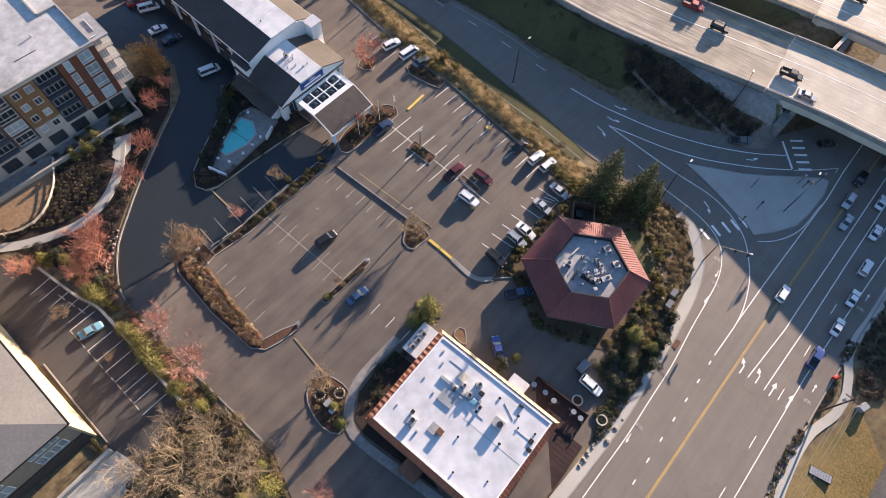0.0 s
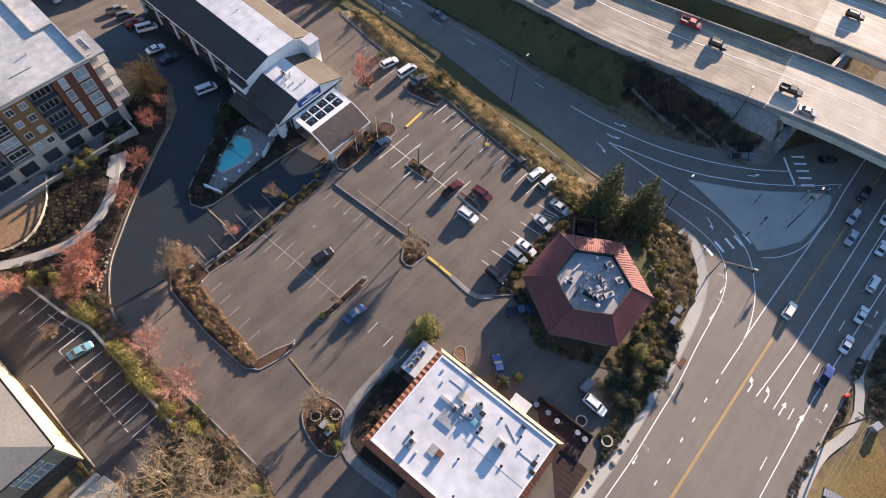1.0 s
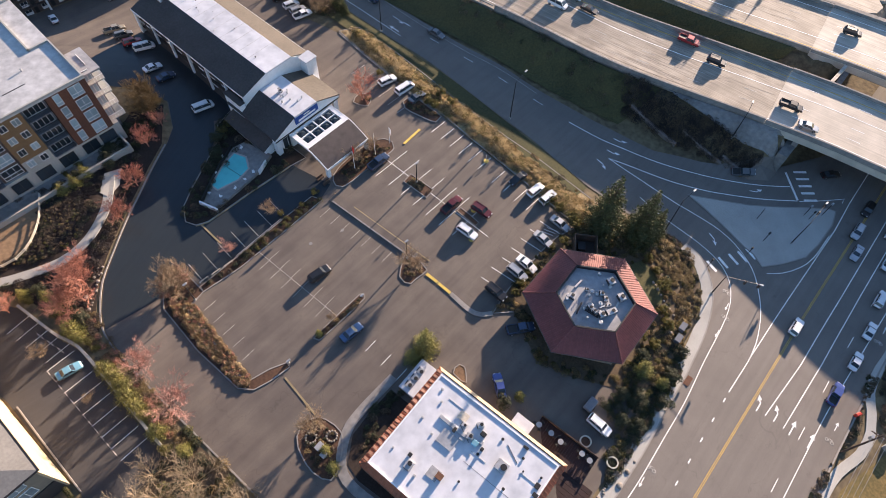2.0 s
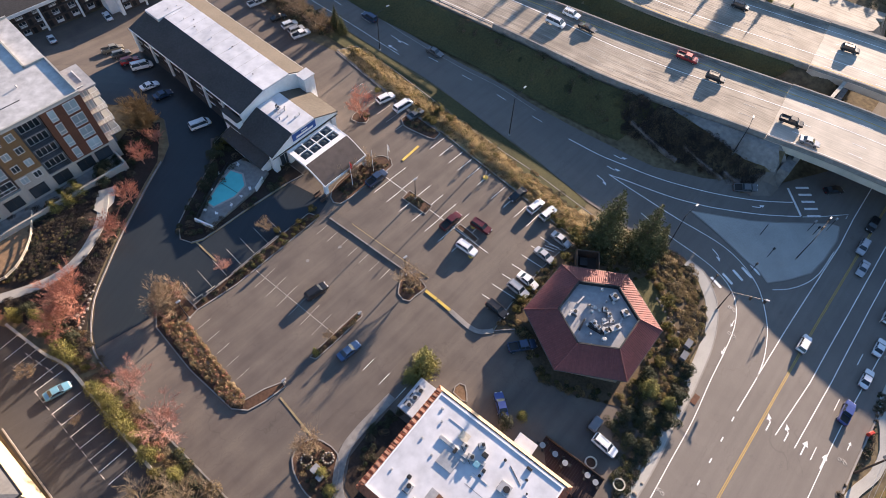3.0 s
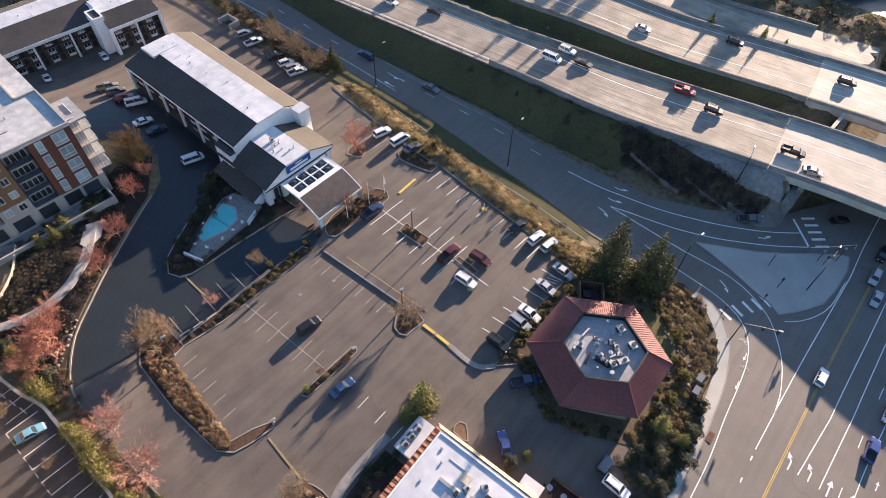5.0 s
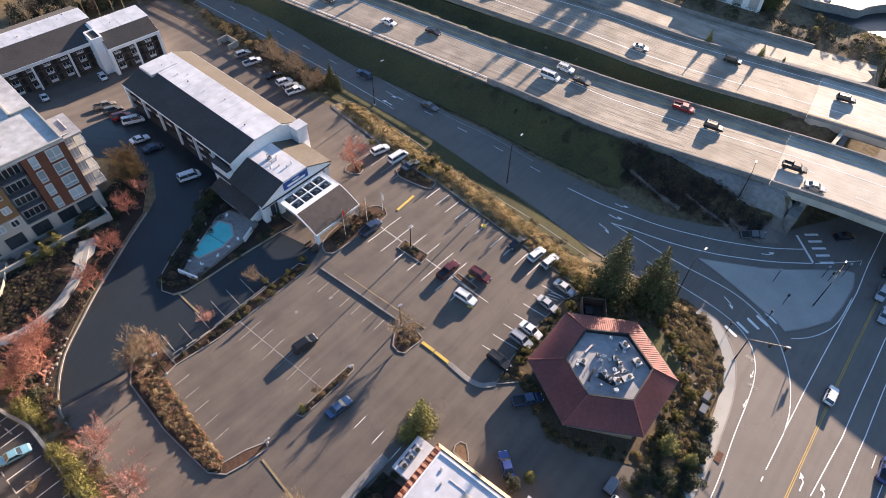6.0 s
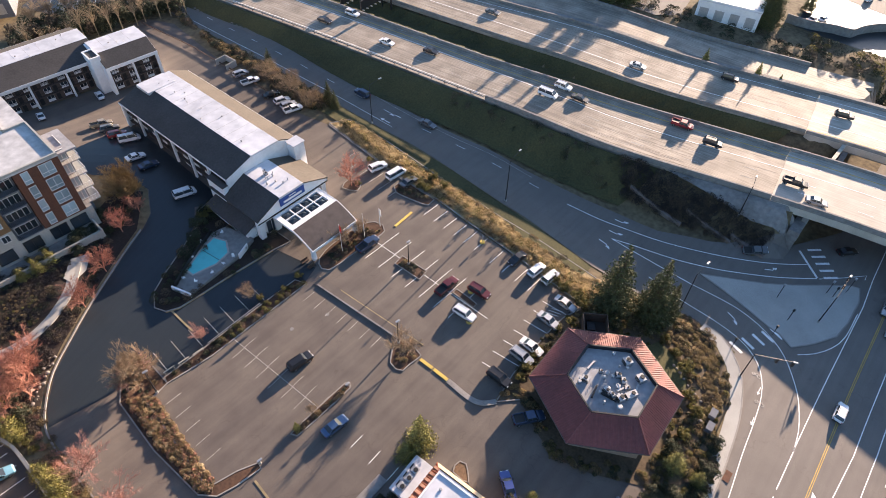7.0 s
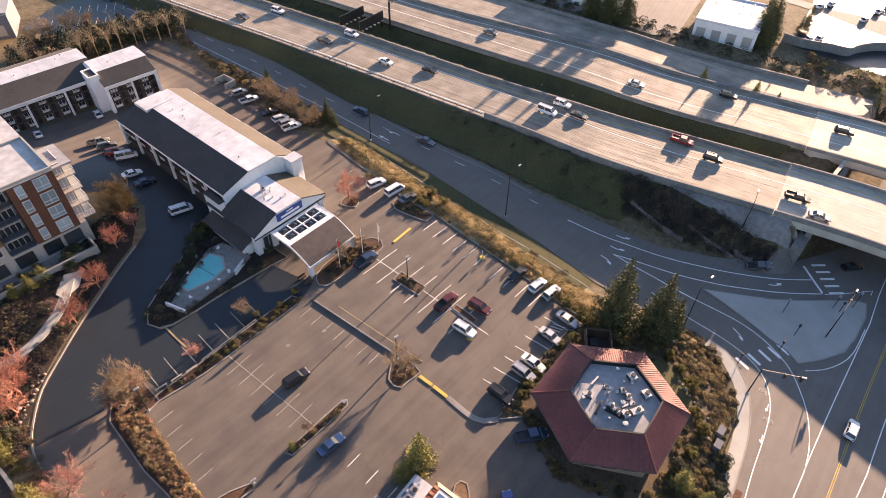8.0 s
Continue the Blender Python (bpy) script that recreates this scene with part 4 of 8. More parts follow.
# upper car park
stalls(4.4, 92.2, 14.1, 82.6, 6, -2.9, -3.1)
stalls(16.9, 79.2, 23.5, 72.6, 4, -2.9, -3.1)
stalls(-13.9, 108.5, -3.2, 97.2, 6, -2.9, -3.1, WORN_LINE)
# middle rows either side of the lamp island
line([(-8.2, 81.2), (12.5, 62.8)], 0.12, WHITE_LINE, lot, "stall_line", False, 0.085)
stalls(-6.8, 80.2, 8.6, 66.4, 7, 3.1, 3.3)
stalls(-6.8, 80.0, 8.6, 66.2, 7, -3.1, -3.3)
# row beside the hexagonal building
stalls(27.5, 64, 15.2, 50.6, 7, -4.3, 3.1)
stalls(24.6, 65.6, 23.4, 64.6, 3, 2.2, -0.8)
# lower car park
line([(-32.8, 59.4), (-14.6, 44.4)], 0.1, WORN_LINE, lot, "stall_line", False, 0.085)
stalls(-31, 58, -15.5, 45.2, 8, 1.5, 1.9, WORN_LINE, 0.09)
stalls(-31, 57.8, -15.5, 45.0, 8, -1.5, -1.9, WORN_LINE, 0.09)
stalls(-18.6, 68.2, -6.2, 58.6, 7, -1.7, -2.1, WORN_LINE, 0.09)
stalls(-38.6, 45.6, -30.6, 36.6, 5, 1.6, 1.9, WORN_LINE, 0.09)
stalls(-8.4, 40.5, 0, 33, 4, -1.6, -1.9, WHITE_LINE, 0.1)
# driveway rows
stalls(-39.9, 51.4, -27.2, 66.2, 7, -3.1, 3.2, WORN_LINE, 0.1, lift=0.12)
# western terrace
stalls(-57.4, 36.9, -43.2, 23.4, 9, -3.0, -3.6, WHITE_LINE, 0.09)
stalls(-66, 43, -58.4, 38.1, 5, -2.6, -3.4, WHITE_LINE, 0.08)
dashes((-60.4, 33.3), (-46.2, 19.8), 0.9, 0.7, 0.14, WORN_LINE, lot, 0.085, "stall_line")

# far car parks
FARLOT = [(-116, 176), (-113, 192), (-100, 206), (-84, 196), (-80, 181), (-88, 176), (-101, 170)]
structure(part("parking_lot_far", drape(FARLOT, 0.06), ASPHALT_DRIVE), "dark asphalt car park behind the hedge", "parking lot")
stalls(-108, 177, -88, 180.5, 9, -1.2, 4.6, WHITE_LINE, 0.14)
stalls(-106, 187, -86, 190.5, 9, -1.2, 4.6, WHITE_LINE, 0.14)
structure(part("lane_north", drape([(122, 196), (130, 190), (134, 186.5), (145, 174.2), (160, 166), (163, 172), (152, 184), (136, 192), (124, 201)], 0.09), YARD), "sunlit pale lane beyond the freeway", "road")
structure(band("wall_curved", curve([(109.5, 168.6), (114.6, 165.3), (122, 163), (126, 161), (130.5, 163.3), (139.4, 164.6), (155, 160)], 1.5), 0.2, -0.2, -0.5, 2.6, CONCRETE_DARK), "grey curved retaining wall beyond the freeway", "wall")
structure(band("kerb_office", straight([(-63.0, 27.4), (-50.6, 15.2)], 2), 0.1, -0.1, 0, 0.3, KERB), "pale kerb before the office block", "kerb")


# ---- buildings ----
def slope_roof(bm, u0, u1, v_low, v_high, z_low, z_high, thick=0.25):
    """A pitched slab from the low edge to the high edge, along u."""
    pts = [(v_low, z_low), (v_high, z_high), (v_high, z_high - thick), (v_low, z_low - thick)]
    loft(bm, [[(u, v, z) for v, z in pts] for u in (u0, u1)])
    bmesh.ops.recalc_face_normals(bm, faces=bm.faces)


def window(parent, m, w, h, glass=GLASS, frame=FRAME_WHITE, panes=2, depth=0.12, name="window", bar=0.0):
    """A window in the local xz plane of m, facing -y: frame, mullions and panes set in."""
    t = 0.07
    xs, zs = [-w / 2, -w / 2 + t], [0, t]
    for k in range(1, panes):
        xs += [-w / 2 + w * k / panes - t / 2, -w / 2 + w * k / panes + t / 2]
    if bar:
        zs += [h * bar - t / 2, h * bar + t / 2]
    xs += [w / 2 - t, w / 2]
    zs += [h - t, h]
    bm = bmesh.new()
    grid_v = [[bm.verts.new((x, 0.02, z)) for x in xs] for z in zs]
    for j in range(len(zs) - 1):
        for i in range(len(xs) - 1):
            if not (i % 2 and j % 2):
                bm.faces.new((grid_v[j][i], grid_v[j + 1][i], grid_v[j + 1][i + 1], grid_v[j][i + 1]))
    r = bmesh.ops.extrude_face_region(bm, geom=bm.faces[:])
    for v in r["geom"]:
        if isinstance(v, bmesh.types.BMVert):
            v.co.y = -depth
    bmesh.ops.recalc_face_normals(bm, faces=bm.faces)
    ob = part(name, bm, frame, parent)
    ob.matrix_basis = m
    pane = part("pane", one_box(-w / 2 + t, w / 2 - t, -0.05, -0.01, t, h - t), glass, ob)
    return ob


def window_copy(src, parent, m):
    c = copy_thing(src, m)
    c.parent = parent
    return c


def vent_stack(parent, x, y, z, r=0.12, h=0.5, mat=GREY_METAL):
    bm = bmesh.new()
    rod(bm, (x, y, z), (x, y, z + h), r, sides=10)
    rod(bm, (x, y, z + h), (x, y, z + h + 0.12), r * 1.7, r * 1.2, sides=10)
    return part("vent_pipe", bm, mat, parent)


def hvac(parent, m, w=1.8, d=1.4, h=1.2):
    """A rooftop air unit: cabinet, fan grille, skirt and louvre bars."""
    cab = part("air_unit", one_box(-w / 2, w / 2, -d / 2, d / 2, 0.15, h, bevel=0.03), GREY_METAL, parent)
    cab.matrix_basis = m
    bm = bmesh.new()
    rod(bm, (w * 0.18, 0, h), (w * 0.18, 0, h + 0.14), min(w, d) * 0.3, sides=16)
    part("fan_guard", bm, DARK_METAL, cab)
    bm = bmesh.new()
    for k in range(6):
        box(bm, -w / 2 - 0.02, -w / 2, -d * 0.4, d * 0.4, 0.3 + k * 0.12, 0.36 + k * 0.12)
    part("louvre", bm, DARK_METAL, cab)
    part("skirt", one_box(-w / 2 + 0.05, w / 2 - 0.05, -d / 2 + 0.05, d / 2 - 0.05, 0, 0.15), DARK_METAL, cab)
    return cab


def motel(name, m, length, width, eave, top, strip0, strip1, label, floors=3, west_cols=5, ground=0.0, east_drop=0.0):
    """A long three-storey lodging block: flat white ridge between two pitched sides, open galleries on the low-v side."""
    b = thing(name, m, label, "hotel")
    part("roof_deck", one_box(0.3, length + 0.2, strip0, strip1, top - 0.35, top, bevel=0.02), WHITE_ROOF, b, "flat white membrane roof strip")
    for k in range(1, int(length / 3)):
        part("membrane_seam", one_box(3 * k, 3 * k + 0.07, strip0 + 0.1, strip1 - 0.1, top, top + 0.012), PALE_ROOF, b)
    bm = bmesh.new()
    slope_roof(bm, 0, length, -0.6, strip0 - 0.03, eave, top - 0.05)
    part("roof_slope", bm, DARK_SHINGLE, b, "dark grey shingled roof slope")
    # Sunward slope takes the lit shingle tone, the other slope the dark one.
    bm = bmesh.new()
    slope_roof(bm, 0, length, width + 0.6, strip1 + 0.03, eave, top - 0.05)
    part("roof_slope", bm, SUNLIT_TAN_SHINGLE, b, "shingled roof slope, its tan tone lightened for the sun")
    bm = bmesh.new()
    body = [(0.75, ground - 1), (0.75, eave - 0.2), (strip0, top - 0.4), (strip1, top - 0.4), (width, eave - 0.2), (width, ground - 1)]
    loft(bm, [[(u, v, z) for v, z in body] for u in (0.3, length - 0.3)])
    bmesh.ops.recalc_face_normals(bm, faces=bm.faces)
    part("wall", bm, GALLERY_WALL, b, "dark brown gallery wall")
    bm = bmesh.new()
    gab = [(-0.5, ground - 1), (-0.5, eave - 0.2), (strip0, top - 0.3), (strip1, top - 0.3), (width + 0.4, eave - 0.2), (width + 0.4, ground - 1)]
    bm.free()
    for u0, u1 in ((-0.1, 0.29), (length - 0.29, length + 0.1)):
        bm = bmesh.new()
        loft(bm, [[(u, v, z) for v, z in gab] for u in (u0, u1)])
        bmesh.ops.recalc_face_normals(bm, faces=bm.faces)
        part("gable_wall", bm, WHITE_WALL, b, "white painted gable wall")
    part("fascia", one_box(-0.1, length + 0.1, -0.68, -0.61, eave - 0.45, eave - 0.02), WHITE_WALL, b)
    part("fascia", one_box(-0.1, length + 0.1, width + 0.61, width + 0.68, eave - 0.45, eave - 0.02), WHITE_WALL, b)
    fh = (eave - 0.6 - ground) / floors
    for k in range(floors):
        z = ground + k * fh
        if k:
            part("gallery_slab", one_box(0.3, length - 0.3, 0.05, 0.75, z - 0.18, z), GALLERY_WALL, b)
            bm = bmesh.new()
            box(bm, 0.3, length - 0.3, 0.05, 0.1, z + 0.95, z + 1.02)
            u = 0.4
            while u < length - 0.4:
                box(bm, u, u + 0.05, 0.06, 0.09, z, z + 0.95)
                u += 0.6
            part("railing", bm, DARK_METAL, b)
        u = 2.0
        while u < length - 2:
            window(b, pose(u, 0.75, z + 0.75), 1.6, 1.35, GLASS, panes=2)
            part("air_panel", one_box(u - 0.8, u + 0.8, 0.6, 0.74, z + 0.2, z + 0.7), FRAME_WHITE, b)
            part("room_door", one_box(u + 1.3, u + 2.2, 0.68, 0.74, z + 0.05, z + 2.05), DARK_METAL, b)
            u += 3.9
    for k in range(west_cols):
        u = 0.2 + (length - 0.8) * k / (west_cols - 1)
        part("column", one_box(u, u + 0.45, -0.45, 0.0, ground - 1, eave - 0.3, bevel=0.03), WHITE_WALL, b, "tall white column")
    part("beam", one_box(0.2, length - 0.2, -0.4, -0.05, eave - 1.0, eave - 0.5), WHITE_WALL, b)
    for k in range(int(length * 0.3)):
        vent_stack(b, random.uniform(2, length - 2), random.uniform(strip0 + 0.6, strip1 - 0.6), top, random.uniform(0.05, 0.1), random.uniform(0.06, 0.2), DARK_METAL if k % 2 else GREY_METAL)
    return b


HU = math.degrees(math.atan2(-0.675, 0.738))
hotel = motel("hotel", frame_of(-64.9, 115.6, HU), 38.8, 16.4, 9.8, 11.85, 5.8, 12.5, "long three-storey hotel with a white ridge and dark gallery front", west_cols=7, ground=2.6)
# stair turret at the eastern corner of the gable
part("deck_step", one_box(0.2, 5.2, 4.3, 10.9, 11.3, 11.97, bevel=0.03), WHITE_ROOF, hotel, "raised white roof step")
part("turret", one_box(38.95, 41.3, 14.3, 16.9, -1, 10.3), WHITE_WALL, hotel, "white corner turret")
part("turret_roof", one_box(38.75, 41.5, 14.1, 17.1, 10.3, 10.5, bevel=0.03), WHITE_ROOF, hotel)
part("parapet_step", one_box(34, 39.1, -1.9, -0.72, 1, 8.4), WHITE_WALL, hotel)
part("parapet_step_roof", one_box(33.9, 39.2, -2.0, -0.7, 8.4, 8.62), DARK_SHINGLE, hotel)
# lobby wing
part("wing_wall", one_box(39.2, 48.8, -1.4, 14.6, -1, 6.2), WHITE_WALL, hotel, "white lobby wall")
bm = bmesh.new()
slope_roof(bm, 34.6, 49.7, -2.3, 3.37, 6.5, 8.95)
part("wing_roof", bm, DARK_SHINGLE, hotel, "dark shingled lobby roof slope")
bm = bmesh.new()
slope_roof(bm, 39.0, 49.7, 15.3, 9.23, 6.5, 8.95)
part("wing_roof", bm, SUNLIT_TAN_SHINGLE, hotel, "shingled lobby roof slope, its tan tone lightened for the sun")
part("wing_deck", one_box(39.0, 49.8, 3.4, 9.2, 8.5, 9.0, bevel=0.02), WHITE_ROOF, hotel, "white lobby roof deck")
bm = bmesh.new()
loft(bm, [[(u, v, z) for v, z in ((-2.1, 5.6), (-2.1, 6.3), (3.4, 8.7), (9.2, 8.7), (15.1, 6.3), (15.1, 5.6))] for u in (48.9, 49.5)])
bmesh.ops.recalc_face_normals(bm, faces=bm.faces)
part("wing_gable", bm, WHITE_WALL, hotel)
part("wing_trim", one_box(49.52, 49.62, -2.2, 15.2, 5.5, 5.7), DARK_METAL, hotel)
for v in (-2.0, 1.6, 13.6):
    part("pillar", one_box(48.2, 49.4, v, v + 1.1, -1, 5.6), WHITE_WALL, hotel)
for v in (-0.6, 3.0, 6.5, 10.0):
    window(hotel, pose(48.83, v + 1.6, 1.4, 0, 0, 90), 2.4, 3.2, GLASS, FRAME_WHITE, 2)
for k in range(9):
    vent_stack(hotel, random.uniform(40, 48), random.uniform(3.9, 8.7), 9.0, random.uniform(0.08, 0.16), random.uniform(0.2, 0.5))
hvac(hotel, pose(42.5, 6.0, 9.0), 0.8, 0.7, 0.5)
# pool side lean-to
bm = bmesh.new()
slope_roof(bm, 35.5, 48.2, -4.6, -1.65, 3.9, 5.2, 0.2)
part("lean_to_roof", bm, DARK_SHINGLE, hotel)
part("lean_to_wall", one_box(36, 47.8, -4.0, -1.7, 0, 3.9), WHITE_WALL, hotel)
# blue sign with its letters
part("sign_board", one_box(49.55, 49.8, 3.3, 9.3, 6.7, 8.6, bevel=0.03), BLUE_SIGN, hotel, "blue sign board with white lettering")
part("sign_mark", one_box(49.81, 49.84, 4.1, 8.5, 7.1, 7.6), SIGN_WHITE, hotel)
part("sign_mark", one_box(49.81, 49.84, 5.5, 7.1, 7.9, 8.15), SIGN_WHITE, hotel)

# porte-cochere with skylights
canopy = thing("entrance_canopy", hotel.matrix_basis.copy(), "white entrance canopy with skylight wells and a brown metal roof", "canopy")
bm = bmesh.new()
for u0, u1, v0, v1 in ((49.85, 50.4, 1.2, 12.4), (54.2, 55.4, 1.2, 12.4), (50.4, 54.2, 1.2, 2.2), (50.4, 54.2, 11.4, 12.4), (52.2, 52.4, 2.2, 11.4)):
    box(bm, u0, u1, v0, v1, 5.1, 5.6)
for k in range(1, 4):
    v = 2.2 + 9.2 * k / 4
    box(bm, 50.4, 52.2, v - 0.12, v + 0.12, 5.1, 5.6)
    box(bm, 52.4, 54.2, v - 0.12, v + 0.12, 5.1, 5.6)
part("canopy_top", bm, WHITE_WALL, canopy)
for i in range(2):
    for k in range(4):
        u, v = 50.4 + 2.0 * i, 2.32 + 2.3 * k
        part("skylight_well", one_box(u + 0.01, u + 1.78, v + 0.01, v + 2.04, 4.9, 5.08), DARK_METAL, canopy)
        bm = bmesh.new()
        a, b = Vector((u + 0.05, v + 0.05, 5.3)), Vector((u + 1.72, v + 1.98, 5.3))
        top = bm.verts.new(((a.x + b.x) / 2, (a.y + b.y) / 2, 5.75))
        cs = [bm.verts.new(q) for q in ((a.x, a.y, 5.3), (b.x, a.y, 5.3), (b.x, b.y, 5.3), (a.x, b.y, 5.3))]
        for q in range(4):
            bm.faces.new((cs[q], cs[(q + 1) % 4], top))
        part("skylight", bm, GLASS, canopy)
bm = bmesh.new()
arc = [(55.4 + 5.2 * k / 8, 5.62 - 2.0 * (k / 8) ** 1.35) for k in range(9)]
loft(bm, [[(u, v, z) for u, z in arc] + [(u, v, z - 0.25) for u, z in reversed(arc)] for v in (1.35, 12.25)])
bmesh.ops.recalc_face_normals(bm, faces=bm.faces)
part("canopy_roof", bm, BROWN_METAL, canopy, "brown metal curved roof")
for v in (1.15, 12.3):
    bm = bmesh.new()
    loft(bm, [[(u, v + d, z) for u, z in [(49.85, 5.65)] + arc] + [(u, v + d, z - 0.5) for u, z in reversed([(49.85, 5.65)] + arc)] for d in (0, 0.16)])
    bmesh.ops.recalc_face_normals(bm, faces=bm.faces)
    part("fascia", bm, WHITE_WALL, canopy)
part("front_beam", one_box(60.45, 60.75, 1.1, 12.5, 3.05, 3.6), WHITE_WALL, canopy)
for v in (1.2, 11.7):
    part("pillar", one_box(59.9, 60.6, v, v + 0.75, -0.6, 3.5), WHITE_WALL, canopy)

# ---- second lodging block beyond ----
H2 = math.degrees(math.atan2(0.67, 0.742))
motel("hotel", frame_of(-108.5, 106.8, H2), 43.3, 18.4, 9.2, 11.2, 6.6, 12.9, "three-storey hotel block with white ridge, grey roof and dark galleries", west_cols=6, ground=2.2)
motel("hotel", frame_of(-73.7, 130.6, H2), 12.7, 14.2, 9.0, 11.1, 3.7, 10.6, "short end block of the far hotel with white ridge", west_cols=3, ground=2.2)
tower = thing("stair_tower", frame_of(-76.2, 130.4, H2), "white stair tower between the hotel blocks", "tower")
part("shaft", one_box(-0.1, 2.3, 0.2, 4.7, -1, 10.9), WHITE_WALL, tower)
part("tower_roof", one_box(0.15, 2.05, 0.45, 4.45, 10.9, 11.05), DARK_SHINGLE, tower)
for x0, x1, y0, y1 in ((-0.2, 0.15, 0.1, 4.8), (2.05, 2.4, 0.1, 4.8), (0.15, 2.05, 0.1, 0.45), (0.15, 2.05, 4.45, 4.8)):
    part("tower_coping", one_box(x0, x1, y0, y1, 10.9, 11.3), WHITE_WALL, tower)

# ---- apartment house ----
AP = math.degrees(math.atan2(-0.70, -0.712))
apt = thing("apartment_house", frame_of(-59.6, 82.6, AP), "five-storey apartment house of brick, ochre panels and glass over concrete", "apartment house")
# local x runs south-west along the front, local y points outwards to the south-east is negative
APT_TOP, APT_BASE = 22.2, 9.6
def apt_box(name, u0, u1, v0, v1, z0, z1, mat, label=""):
    return part(name, one_box(u0, u1, v0, v1, z0, z1), mat, apt, label)


def balusters(rail, places, mat):
    """Upright bars under a balcony rail, all on one mesh."""
    z0, z1 = places[0][2:]
    first = part("baluster", one_box(0, 0.045, 0, 0.04, 0, z1 - z0), mat, rail)
    first.location = (places[0][0], places[0][1], z0)
    for x, y, z, _ in places[1:]:
        b = new("baluster", first.data)
        b.parent = rail
        b.location = (x, y, z)


apt_box("base_storey", 0.2, 60, -27.9, 0.05, 2, APT_BASE, CONCRETE, "pale concrete ground storey")
apt_box("core", 1.5, 60, -28, -2.4, APT_BASE, APT_TOP - 0.4, GREY_PANEL)
apt_box("brick_bay", 1.6, 8.7, -2.6, 0.3, APT_BASE, APT_TOP - 0.05, BRICK, "red-brown brick bay")
apt_box("brick_bay_side", 1.3, 1.58, -14, 0.3, APT_BASE, APT_TOP - 0.1, BRICK)
apt_box("ochre_bay", 13.2, 18.4, -2.6, 0.1, APT_BASE + 2.6, APT_TOP - 0.3, OCHRE, "ochre clad bay")
apt_box("grey_band", 13.2, 18.4, -2.6, 0.06, APT_BASE, APT_BASE + 2.6, CONCRETE)
apt_box("brown_bay", 18.4, 22.6, -2.6, -0.5, APT_BASE, APT_TOP - 0.35, GALLERY_WALL, "dark brown set-back bay")
apt_box("ochre_bay", 27.2, 36, -2.6, 0.1, APT_BASE + 2.6, APT_TOP - 0.3, OCHRE)
apt_box("grey_band", 27.2, 36, -2.6, 0.06, APT_BASE, APT_BASE + 2.6, GREY_PANEL)
apt_box("brick_bay", 40, 48, -2.6, 0.2, APT_BASE, APT_TOP - 0.05, BRICK)
apt_box("roof", 1.2, 60, -28.2, 0.4, APT_TOP - 0.38, APT_TOP - 0.04, PALE_ROOF, "pale flat membrane roof")
for u0, u1, v0, v1 in ((1.2, 60, 0.1, 0.42), (1.2, 1.5, -12, 0.1), (1.2, 60, -28.3, -28), (5, 5.3, -28, -18), (1.5, 5.3, -12.3, -12), (5, 5.3, -18, -12)):
    apt_box("parapet", u0, u1, v0, v1, APT_TOP - 0.04, APT_TOP + 0.35, CONCRETE)
apt_box("corner_roof", -2.2, 1.2, -8.5, -1.2, APT_TOP - 1.5, APT_TOP - 1.15, GREY_ROOF, "pale grey corner roof")
apt_box("corner_core", -0.6, 1.3, -8.2, -2.2, 5, APT_TOP - 1.5, GREY_PANEL)
